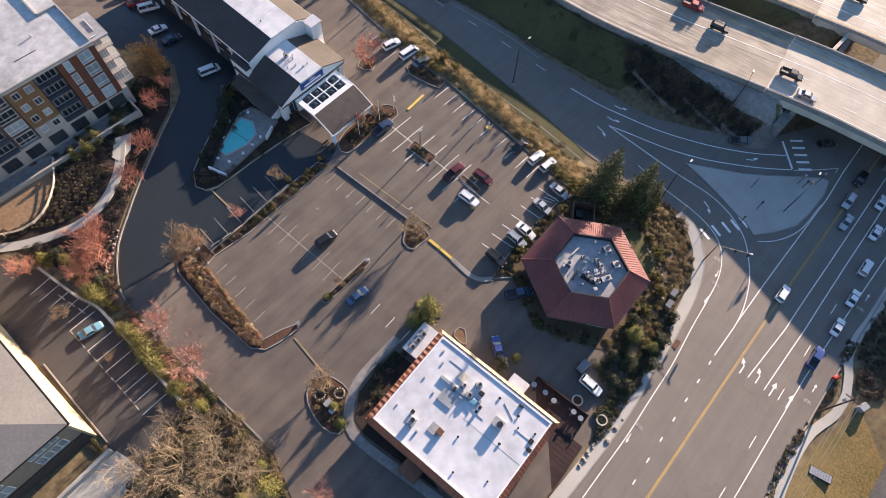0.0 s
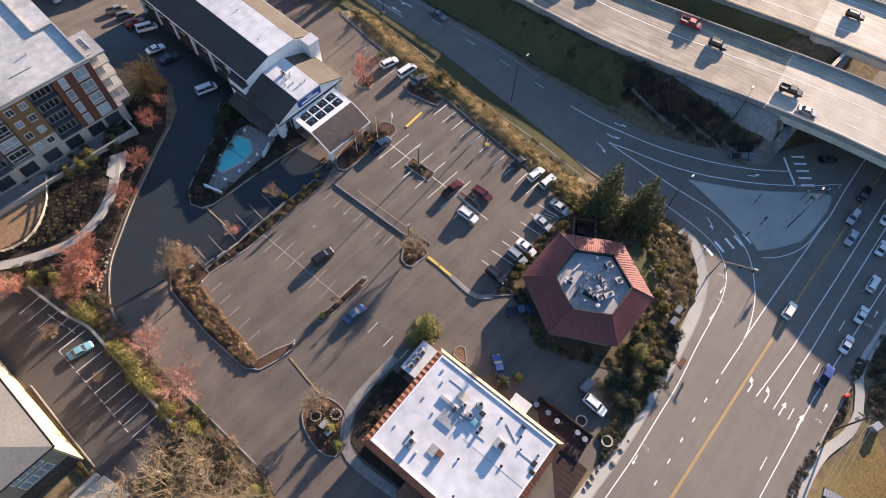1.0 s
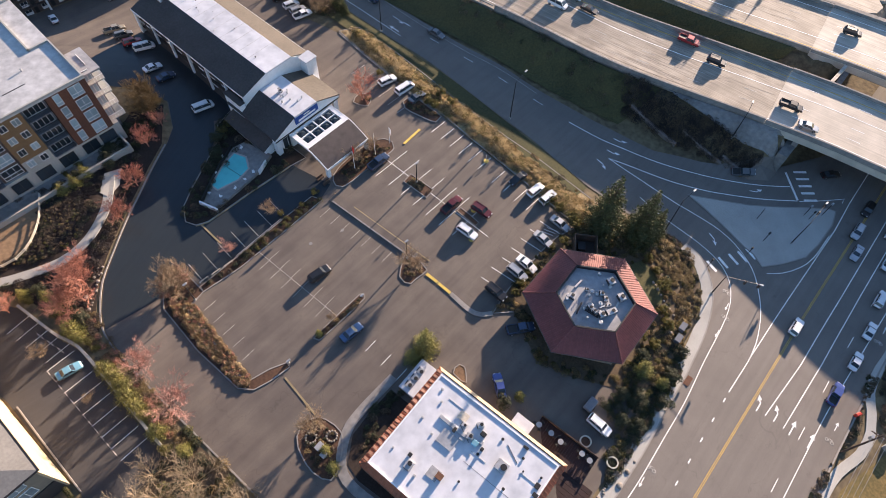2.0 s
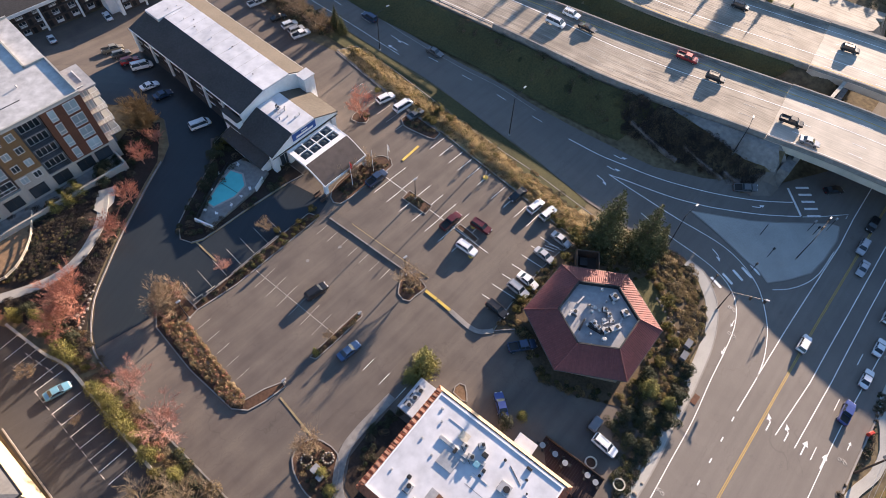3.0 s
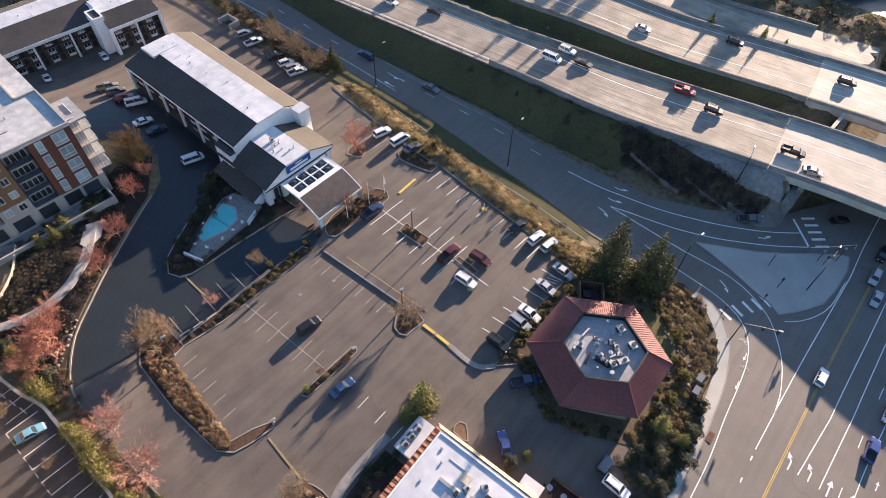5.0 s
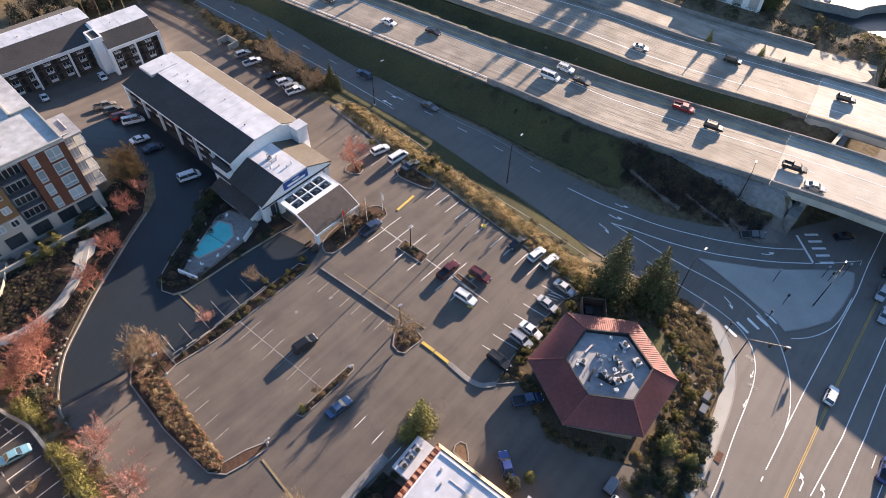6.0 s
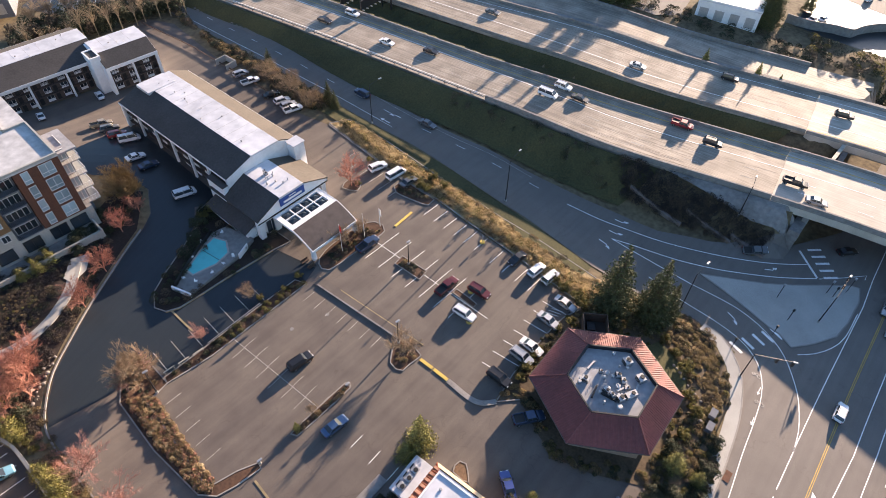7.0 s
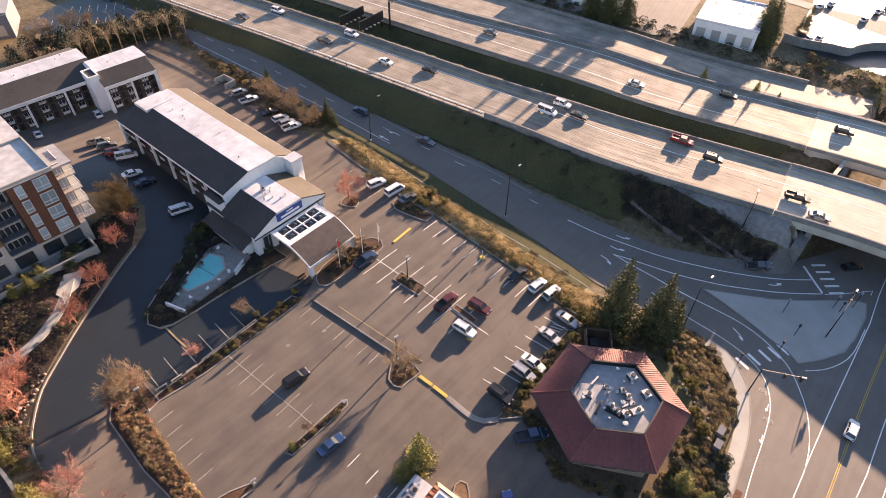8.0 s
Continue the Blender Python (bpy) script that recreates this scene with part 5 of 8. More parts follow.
for k in range(4):
    z = APT_BASE + k * 3.05
    apt_box("balcony_slab", -2.0, 1.25, -8.3, -1.0, z - 0.15, z + 0.05, CONCRETE)
    rail = part("balcony_rail", one_box(-2.0, -1.92, -8.3, -1.0, z + 1.05, z + 1.1), FRAME_WHITE, apt)
    part("return_rail", one_box(-1.92, 1.2, -1.05, -1.0, z + 1.05, z + 1.1), FRAME_WHITE, rail)
    balusters(rail, [(-1.98, -8.2 + t * 0.6, z + 0.05, z + 1.05) for t in range(13)] + [(-1.9 + t * 0.6, -1.05, z + 0.05, z + 1.05) for t in range(6)], FRAME_WHITE)
    window(apt, pose(-0.62, -5.2, z + 0.2, 0, 0, -90), 3.6, 2.3, GLASS, FRAME_WHITE, 3)
    window(apt, pose(0.35, -2.17, z + 0.2, 0, 0, 180), 1.4, 2.3, PALE_GLASS, FRAME_WHITE, 2)
    # two columns of glass in the brick
    window(apt, pose(3.6, 0.3, z + 0.35, 0, 0, 180), 2.3, 2.45, PALE_GLASS, FRAME_WHITE, 2, bar=0.3)
    window(apt, pose(7.0, 0.3, z + 0.35, 0, 0, 180), 1.2, 2.45, PALE_GLASS, FRAME_WHITE, 1, bar=0.3)
    # recessed balconies
    for u0, u1 in ((8.9, 13.0), (22.8, 27.0), (36.2, 39.8)):
        apt_box("balcony_slab", u0, u1, -2.4, 0.2, z - 0.12, z + 0.06, GREY_PANEL)
        rail = part("balcony_rail", one_box(u0, u1, 0.1, 0.16, z + 1.0, z + 1.07), DARK_METAL, apt)
        balusters(rail, [(u0 + 0.25 * t, 0.11, z + 0.06, z + 1.0) for t in range(int((u1 - u0) / 0.25) + 1)], DARK_METAL)
        window(apt, pose((u0 + u1) / 2, -1.2, z + 0.15, 0, 0, 180), u1 - u0 - 0.5, 2.5, GLASS, FRAME_WHITE, 4, bar=0.7)
        apt_box("recess_wall", u0 - 0.1, u1 + 0.1, -2.42, -1.22, z, z + 2.95, GREY_PANEL)
    for u0 in (13.2, 27.2):
        window(apt, pose(u0 + 1.4, 0.11, z + 0.8, 0, 0, 180), 1.3, 1.5, PALE_GLASS if k % 2 else GLASS, FRAME_WHITE, 2)
        window(apt, pose(u0 + 3.8, 0.11, z + 0.8, 0, 0, 180), 1.3, 1.5, GLASS if k % 2 else PALE_GLASS, FRAME_WHITE, 2)
        window(apt, pose(u0 + 7.3, 0.11 if u0 > 20 else -0.49, z + 0.3, 0, 0, 180), 3.4, 2.3, PALE_GLASS if k == 1 else GLASS, FRAME_WHITE, 3, bar=0.35)
    window(apt, pose(44, 0.21, z + 0.35, 0, 0, 180), 2.3, 2.45, PALE_GLASS, FRAME_WHITE, 2, bar=0.3)
for u in (2.6, 6.2, 10.9, 15.5, 20.2, 25, 30, 35):
    window(apt, pose(u + 0.6, 0.06, 6.4, 0, 0, 180), 3.0, 2.5, GLASS, DARK_METAL, 2)
apt_box("terrace_wall", 1.5, 60, 3.6, 4.0, 2, 6.6, CONCRETE, "concrete terrace wall")
apt_box("terrace", 1.5, 60, 0.06, 3.6, 2, 5.7, CONCRETE_DARK)
apt_box("terrace_end", 1.2, 1.5, 0.06, 4.0, 2, 6.8, CONCRETE)
for k in range(5):
    hvac(apt, pose(random.uniform(14, 40), random.uniform(-22, -8), APT_TOP - 0.04, 0, 0, random.uniform(0, 90)), 1.3, 1.0, 0.7)
for k in range(14):
    vent_stack(apt, random.uniform(5, 45), random.uniform(-24, -3), APT_TOP - 0.04, 0.12, 0.4)
for k in range(7):
    u, v = random.uniform(8, 42), random.uniform(-22, -4)
    apt_box("roof_seam", u, u + random.uniform(3, 8), v, v + 0.12, APT_TOP - 0.04, APT_TOP + 0.02, DARK_METAL)

# ---- restaurant with the white flat roof ----
RU = math.degrees(math.atan2(-0.632, 0.775))
RZ = 3.4
rest = thing("restaurant", frame_of(2.9, 34.8, RU), "low restaurant with a white flat roof and orange tiled edges", "restaurant")
# local x runs along the north-east side, local y is negative into the building
RL, RW = 25.4, 20.2
part("wall", one_box(1.2, RL - 1.2, -RW + 1.2, -1.2, -4, RZ - 0.7), BEIGE_WALL, rest)
part("roof_deck", one_box(1.25, RL - 1.25, -RW + 1.25, -1.25, RZ - 0.65, RZ - 0.1), WHITE_ROOF, rest, "white membrane flat roof")
for x0, x1, y0, y1 in ((1.0, RL - 1.0, -1.25, -1.0), (1.0, RL - 1.0, -RW + 1.0, -RW + 1.25), (1.0, 1.25, -RW + 1.25, -1.25), (RL - 1.25, RL - 1.0, -RW + 1.25, -1.25)):
    part("parapet", one_box(x0, x1, y0, y1, RZ - 0.7, RZ + 0.05), WHITE_WALL, rest)


def mansard(parent, corners_out, corners_in, z_out, z_in, tile, mat, course=4):
    """Rows of single tiles on a sloping strip between an outer and an inner edge."""
    mesh = None
    a0, a1, b0, b1 = (Vector((*p, z)) for p, z in ((corners_out[0], z_out), (corners_out[1], z_out), (corners_in[0], z_in), (corners_in[1], z_in)))
    bm = bmesh.new()
    vs = [bm.verts.new(p) for p in (a0, a1, b1, b0)]
    f = bm.faces.new(vs)
    f.normal_update()
    if f.normal.z < 0:
        f.normal_flip()
    r = bmesh.ops.extrude_face_region(bm, geom=[f])
    for v in r["geom"]:
        if isinstance(v, bmesh.types.BMVert):
            v.co.z -= 0.12
    bmesh.ops.recalc_face_normals(bm, faces=bm.faces)
    bed_ob = part("roof_slope", bm, mat, parent)
    return bed_ob


def ribs(parent, a0, a1, b0, b1, spacing, mat, name="tile_roll", r=0.09):
    """Raised rolls of clay tile running up a slope, each a piece of its own."""
    a0, a1, b0, b1 = map(Vector, (a0, a1, b0, b1))
    k = max(2, int((a1 - a0).length / spacing))
    for i in range(k):
        t = (i + 0.5) / k
        p = a0 + (a1 - a0) * t
        d = (a1 - a0).normalized()
        # the roll climbs at right angles to the eave until it meets the inner edge or a hip
        up = (b0 - a0) - d * (b0 - a0).dot(d)
        lo, hi = (b0 - a0).dot(d), (b1 - a0).dot(d)
        x = (p - a0).dot(d)
        reach = 1.0
        if x < lo:
            reach = x / lo
        elif x > hi:
            reach = ((a1 - a0).length - x) / ((a1 - a0).length - hi)
        q = p + up * max(0.05, reach)
        bm = bmesh.new()
        nrm = d.cross(up).normalized()
        if nrm.z < 0:
            nrm = -nrm
        ring = [(-r, 0.0), (-r * 0.6, r), (r * 0.6, r), (r, 0.0)]
        loft(bm, [[w + d * x0 + nrm * y0 for x0, y0 in ring] for w in (p, q)])
        bmesh.ops.recalc_face_normals(bm, faces=bm.faces)
        part(name, bm, mat, parent)


EDGES = (((0, 0), (RL, 0), (RL - 0.6, -0.6), (0.6, -0.6)), ((RL, 0), (RL, -RW), (RL - 1, -RW + 1), (RL - 1, -1)), ((RL, -RW), (0, -RW), (1, -RW + 1), (RL - 1, -RW + 1)), ((0, -RW), (0, 0), (1, -1), (1, -RW + 1)))
for i, (o0, o1, i1, i0) in enumerate(EDGES):
    z_out = RZ - (0.9, 0.9, 0.9, 0.15)[i] * (0.3 if i == 0 else 1)
    mansard(rest, (o0, o1), (i0, i1), z_out, RZ, None, BEIGE_WALL if i == 0 else ORANGE_TILE)
    if i == 0:
        part("flashing", one_box(0.7, RL - 0.7, -0.74, -0.58, RZ - 0.6, RZ + 0.03), DARK_METAL, rest, "dark metal roof edge flashing")
        part("roof_edge", one_box(0.9, RL - 0.9, -1.26, -0.745, RZ - 0.6, RZ - 0.04), WHITE_ROOF, rest)
        continue
    ribs(rest, (*o0, z_out), (*o1, z_out), (*i0, RZ), (*i1, RZ), 0.55 if i == 3 else 0.7, ORANGE_TILE, r=0.13 if i == 3 else 0.09)
    if i == 3:
        for k in range(18):
            v = -RW + 1.1 + k * 1.06
            part("pale_tile", one_box(0.12, 0.95, v, v + 0.42, RZ - 0.02, RZ + 0.09), LIGHT_TILE, rest)
part("rear_wall_band", one_box(0.3, RL - 0.3, -RW + 0.05, -RW + 0.3, -4, RZ - 0.95), RUST, rest)
part("side_wall_band", one_box(RL - 0.35, RL - 0.1, -RW + 0.4, -0.3, -4, RZ - 0.95), RUST, rest)
part("porch", one_box(9.3, 12.6, -RW - 2.4, -RW + 0.1, -2, RZ - 1.2), RUST, rest, "rust-red entrance porch")
# roof plant
hvac(rest, pose(17.5, -6.8, RZ - 0.1), 1.9, 1.7, 0.95)
hvac(rest, pose(6.3, -15.6, RZ - 0.1, 0, 0, 90), 1.5, 1.2, 0.8)
hvac(rest, pose(10.9, -6.2, RZ - 0.1, 0, 0, 20), 1.0, 1.0, 0.7)
hvac(rest, pose(11.2, -3.8, RZ - 0.1, 0, 0, 50), 1.1, 0.9, 0.9)
hvac(rest, pose(9.2, -5.4, RZ - 0.1, 0, 0, 0), 0.9, 0.7, 0.8)
part("roof_hatch", one_box(7.0, 9.9, -10.0, -7.6, RZ - 0.1, RZ + 0.12), GREY_METAL, rest)
part("roof_box", one_box(9.0, 10.9, -15.0, -13.2, RZ - 0.1, RZ + 0.05), GREY_ROOF, rest)
part("roof_box", one_box(10.4, 11.5, -14.4, -13.4, RZ + 0.05, RZ + 0.6), RUST, rest, "small rust-brown box")
part("duct", one_box(5.2, 10.6, -6.9, -6.3, RZ - 0.2, RZ + 0.25, bevel=0.02), GREY_METAL, rest)
part("plant_curb", one_box(7.4, 9.0, -5.0, -3.6, RZ - 0.1, RZ + 0.1), RAIL_WOOD, rest)
part("tarpaulin", one_box(11.6, 12.7, -7.0, -6.0, RZ - 0.2, RZ + 0.35, bevel=0.15), PAINTS["sky"], rest, "pale blue tarpaulin over a fan")
for x, y in ((2.8, -2.9), (4.0, -4.6), (3.2, -8.5), (6.0, -9.6), (13.7, -12.6), (19.6, -9.2), (21.6, -15.0), (16.5, -17.4), (15.2, -3.2), (19.4, -3.6), (12.6, -8.4), (13.5, -7.5), (2.6, -15), (20.5, -5.2), (23.2, -4.2)):
    vent_stack(rest, x, y, RZ - 0.1, random.uniform(0.1, 0.16), random.uniform(0.06, 0.18), DARK_METAL if x > 13 else GREY_METAL)
part("roof_patch", one_box(12.4, 24.2, -9.8, -9.68, RZ - 0.1, RZ - 0.085), GREY_ROOF, rest)
for u, v, w, d, h, mt in ((12.4, -4.6, 0.9, 0.7, 0.9, DARK_METAL), (12.9, -5.8, 0.6, 0.6, 0.6, GREY_METAL), (8.4, -6.9, 0.5, 0.8, 0.7, DARK_METAL), (10.2, -7.3, 1.1, 0.5, 0.4, GREY_METAL), (13.6, -6.6, 0.5, 0.5, 1.0, DARK_METAL), (18.8, -2.0, 0.9, 0.4, 0.5, DARK_METAL), (23.4, -5.6, 0.8, 0.9, 0.3, DARK_METAL), (23.9, -6.9, 0.9, 0.7, 0.25, DARK_METAL), (5.4, -14.2, 0.6, 0.6, 0.6, DARK_METAL), (7.9, -16.2, 0.4, 0.4, 0.5, GREY_METAL)):
    part("roof_fitting", one_box(u - w / 2, u + w / 2, v - d / 2, v + d / 2, RZ - 0.1, RZ - 0.1 + h * 0.7, bevel=0.03), mt, rest)
for k in range(5):
    bm = bmesh.new()
    u, v = 4.6 + 3.9 * k, -3.4 - 2.2 * (k % 3)
    rod(bm, (u, v, RZ - 0.06), (u + 2.8, v - 1.4 * (k % 2), RZ - 0.06), 0.05, sides=6)
    part("roof_pipe", bm, DARK_METAL if k % 2 else GREY_METAL, rest)
# low annex with rooftop units and a canvas awning
annex = thing("store_annex", frame_of(2.9, 34.8, RU), "low white-roofed store room beside the restaurant", "annex")
part("annex_wall", one_box(-3.4, -0.1, -6.4, -0.6, -3, 1.2), WHITE_WALL, annex)
part("annex_roof", one_box(-3.6, -0.05, -6.6, -0.4, 1.2, 1.45, bevel=0.02), WHITE_ROOF, annex)
for k in range(3):
    hvac(annex, pose(-2.3, -5.4 + 1.5 * k, 1.45), 1.1, 1.1, 0.45)
awn = thing("porch_roof", frame_of(2.9, 34.8, RU), "small sunlit white porch roof", "porch roof")
part("porch_slab", one_box(14.4, 17.8, 0.2, 2.6, 0.6, 0.85), WHITE_ROOF, awn)
for x in (14.6, 17.5):
    part("porch_post", one_box(x, x + 0.15, 2.3, 2.45, -3, 0.6), WOOD, awn)
patio = thing("patio_deck", frame_of(2.9, 34.8, RU), "dark red timber patio deck beside the restaurant", "patio")
for k in range(26):
    x = 17.9 + 0.42 * k
    part("plank", one_box(x, x + 0.39, 0.1, 5.2, -2.6, -1.2), DECK_WOOD, patio)
for k in range(24):
    y = -RW + 0.45 + 0.84 * k
    part("plank", one_box(RL + 0.1, RL + 5.4, y, y + 0.8, -4.0, -1.35), DECK_WOOD, patio)
part("deck_fence", one_box(17.9, RL + 3.4, 5.2, 5.3, -2.6, -0.55), WOOD, patio)
part("deck_fence", one_box(RL + 5.4, RL + 5.5, -RW + 0.4, 0.1, -4.4, -0.75), WOOD, patio)

# ---- hexagonal building with the red tiled roof ----
hexb = thing("hexagonal_building", pose(30, 47.2, 0), "hexagonal building with red tiled skirt roof around a flat well", "restaurant")
def hexagon(r, start, cx=0.0, cy=0.0):
    return [(cx + r * math.cos(radians(start + 60 * k)), cy + r * math.sin(radians(start + 60 * k))) for k in range(6)]
EZ, TZ = 1.7, 3.6
outer, inner = hexagon(12.2, -10.3), hexagon(7.15, -9, 0.7, 0.2)
bm = bmesh.new()
prism(bm, hexagon(10.6, -10.3), -6, EZ - 0.3)
part("wall", bm, BROWN_WALL, hexb)
for k in range(6):
    j = (k + 1) % 6
    mansard(hexb, (outer[k], outer[j]), (inner[k], inner[j]), EZ, TZ, None, RED_TILE)
    ribs(hexb, (*outer[k], EZ), (*outer[j], EZ), (*inner[k], TZ), (*inner[j], TZ), 0.36, RED_TILE, r=0.045)
    bm = bmesh.new()
    rod(bm, (*outer[k], EZ + 0.08), (*inner[k], TZ + 0.08), 0.13, sides=6)
    part("hip_tile", bm, RED_TILE, hexb)
    bm = bmesh.new()
    rod(bm, (*outer[k], EZ - 0.05), (*outer[j], EZ - 0.05), 0.09, sides=6)
    part("gutter", bm, BROWN_METAL, hexb)
    bm = bmesh.new()
    a, b = Vector(inner[k]), Vector(inner[j])
    d = (b - a).normalized()
    mm = Matrix.Translation((a.x, a.y, 0)) @ Matrix.Rotation(math.atan2(d.y, d.x), 4, "Z")
    box(bm, 0, (b - a).length, -0.02, 0.22, TZ - 1.1, TZ + 0.12, mm)
    part("parapet", bm, DARK_METAL, hexb)
bm = bmesh.new()
prism(bm, hexagon(7.0, -9, 0.7, 0.2), EZ - 0.4, TZ - 0.75)
part("roof_well", bm, GREY_ROOF, hexb, "grey stained flat roof well")
WELL = TZ - 0.75
for x, y, a, w, d, h in ((4.0, 3.6, 20, 1.3, 1.4, 0.9), (5.4, 0.4, 20, 1.2, 1.4, 0.9), (2.0, 1.2, 0, 0.9, 0.9, 0.7), (2.6, 0.2, 0, 0.8, 1.0, 0.6), (1.4, -3.0, 20, 1.1, 1.1, 0.9), (3.2, -2.4, 20, 2.0, 1.0, 0.8), (-0.4, -1.6, 35, 0.8, 1.4, 0.6), (0.2, -2.3, 35, 0.7, 0.8, 0.7),
                         (-3.4, 0.6, 60, 1.0, 1.2, 0.7), (2.9, -1.1, 10, 1.0, 0.5, 0.5), (-0.6, 2.0, 0, 0.6, 0.6, 0.5)):
    hvac(hexb, pose(x, y, WELL, 0, 0, a), w, d, h)
for k in range(16):
    r, a = random.uniform(1, 5.6), random.uniform(0, 6.28)
    vent_stack(hexb, 0.7 + r * math.cos(a), 0.2 + r * math.sin(a), WELL, random.uniform(0.1, 0.28), random.uniform(0.3, 0.8))
for x, y, a, l in ((-0.3, -2.6, -35, 2.6), (2.2, -1.2, 20, 2.2), (4.4, -1.2, 60, 1.6), (-2.4, -1.6, 60, 2.4), (-2.0, 3.2, 45, 2.0)):
    ob = part("duct", one_box(-l / 2, l / 2, -0.15, 0.15, 0.1, 0.45), DARK_METAL if l > 2.3 else GREY_METAL, hexb)
    ob.matrix_basis = pose(x, y, WELL, 0, 0, a)
for k in range(6):
    a = radians(-10.3 + 60 * k + 30)
    for o in (-3, 0, 3):
        d = 10.6 * math.cos(math.pi / 6)
        cx, cy = d * math.cos(a) - o * math.sin(a), d * math.sin(a) + o * math.cos(a)
        window(hexb, pose(cx, cy, -1.2, 0, 0, math.degrees(a) + 90), 2.2, 1.8, GLASS, BROWN_METAL, 2)
shed = thing("bin_store", frame_of(31.4, 60.6, -8), "dark timber bin store behind the hexagonal building", "shed")
for x0, x1, y0, y1 in ((-2.2, -2.0, -2, 2), (2.0, 2.2, -2, 2), (-2.0, 2.0, 1.8, 2)):
    part("fence_wall", one_box(x0, x1, y0, y1, -4, 0.6), WOOD, shed)
part("store_floor", one_box(-2, 2, -2, 1.8, -4, -1.6), DARK_WALL, shed)
part("bin", one_box(-1.4, 0.1, -0.8, 0.9, -1.6, -0.6, bevel=0.05), DARK_METAL, shed)

# ---- south-western block with a sunlit beige front ----
SWD = math.degrees(math.atan2(12.0, -13.2))
swb = thing("office_block", frame_of(-52.2, 16.2, SWD), "three-storey beige block with a grey roof", "building")
ST = 14.6
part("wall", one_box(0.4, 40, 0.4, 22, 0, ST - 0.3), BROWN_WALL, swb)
# Sunward wall only: paler beige than the brown sides, sunlight in the colour.
part("sunlit_wall", one_box(0.2, 40, 0.05, 0.38, 0, ST - 0.3), BEIGE_WALL, swb, "front wall in paler beige, its sunlight put into the colour")
bm = bmesh.new()
c = [bm.verts.new(q) for q in ((-0.5, -0.5, ST - 0.3), (40.5, -0.5, ST - 0.3), (40.5, 22.5, ST - 0.3), (-0.5, 22.5, ST - 0.3), (11, 11, ST + 2.6), (29, 11, ST + 2.6))]
for q in ((0, 1, 5, 4), (1, 2, 5), (2, 3, 4, 5), (3, 0, 4), (3, 2, 1, 0)):
    bm.faces.new([c[i] for i in q])
part("roof", bm, SLATE_ROOF, swb, "grey shingled hip roof")
bm = bmesh.new()
sweep(bm, [Vector(q) for q in ((-0.45, -0.45), (40, -0.45), (40, 22.4), (-0.45, 22.4))], 0.14, -0.14, ST - 0.55, ST - 0.25, True, flat)
part("gutter", bm, DARK_METAL, swb)
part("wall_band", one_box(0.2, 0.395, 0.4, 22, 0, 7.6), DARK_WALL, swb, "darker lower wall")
for k in range(3):
    z = 4.6 + 3.1 * k
    window(swb, pose(0.4, 4.6, z + 0.6, 0, 0, -90), 4.6, 2.2, PALE_GLASS, FRAME_WHITE, 4)
    window(swb, pose(0.4, 13.6, z + 0.6, 0, 0, -90), 4.6, 2.2, PALE_GLASS, FRAME_WHITE, 4)
structure(band("wall_southwest", straight([(-49.6, 14.0), (-56, 5.6), (-60, -2)], 2), 0.3, -0.3, -0.5, 1.2, CONCRETE), "pale stone retaining wall by the block", "retaining wall")
structure(part("terrace_southwest", drape([(-49, 14), (-44, 11), (-54, -3), (-62, -3), (-56, 6)], 0.08), CONCRETE), "pale paved strip beside the block", "paving")

# ---- far buildings ----
def plain_block(name, x, y, direction, l, w, z0, z1, wall, roof, label, doors=4):
    b = thing(name, frame_of(x, y, direction), label, "building")
    part("wall", one_box(0, l, 0, w, z0 - 1, z1 - 0.3), wall, b)
    part("roof", one_box(-0.2, l + 0.2, -0.2, w + 0.2, z1 - 0.3, z1, bevel=0.03), roof, b)
    for x0, x1, y0, y1 in ((-0.2, l + 0.2, -0.2, 0), (-0.2, l + 0.2, w, w + 0.2)):
        part("parapet", one_box(x0, x1, y0, y1, z1, z1 + 0.35), wall, b)
    for k in range(doors):
        u = l * (k + 0.5) / doors
        part("roller_door", one_box(u - 1.3, u + 1.3, -0.06, 0.02, z0, z0 + 3), GREY_METAL, b)
    for k in range(8):
        vent_stack(b, random.uniform(1, l - 1), random.uniform(1, w - 1), z1, 0.15, 0.5)
    return b


plain_block("warehouse", 82.3, 170.2, -31, 17.5, 20, 2.2, 7.4, WHITE_WALL, WHITE_ROOF, "white flat-roofed workshop beyond the freeway")
plain_block("warehouse", 38, 197, -34, 30, 20, 4, 9.2, WHITE_WALL, WHITE_ROOF, "pale workshop hall beyond the freeway")
plain_block("office", -128, 152, 40, 16, 14, 2, 9.5, CONCRETE, GREY_ROOF, "grey office block behind the trees", 2)
plain_block("office", -124.5, 164, 20, 12, 14, 4, 10, GREY_PANEL, GREY_ROOF, "grey two-storey office behind the hedge", 2)


# ---- plants ----
def leaf(bm, p, size, rng, up=0.4, mi=0):
    """One small leaf spray: a bent quad in a random direction."""
    d = Vector((rng.gauss(0, 1), rng.gauss(0, 1), rng.gauss(0, 1) + up)).normalized()
    w = d.orthogonal().normalized()
    w = (w * math.cos(rng.uniform(0, 6.28)) + d.cross(w) * math.sin(rng.uniform(0, 6.28))).normalized()
    a, b = p - w * size * 0.5, p + w * size * 0.5
    f = bm.faces.new([bm.verts.new(q) for q in (a, p + d * size * 0.45, b + d * size, a + d * size * 1.1)])
    f.material_index = mi


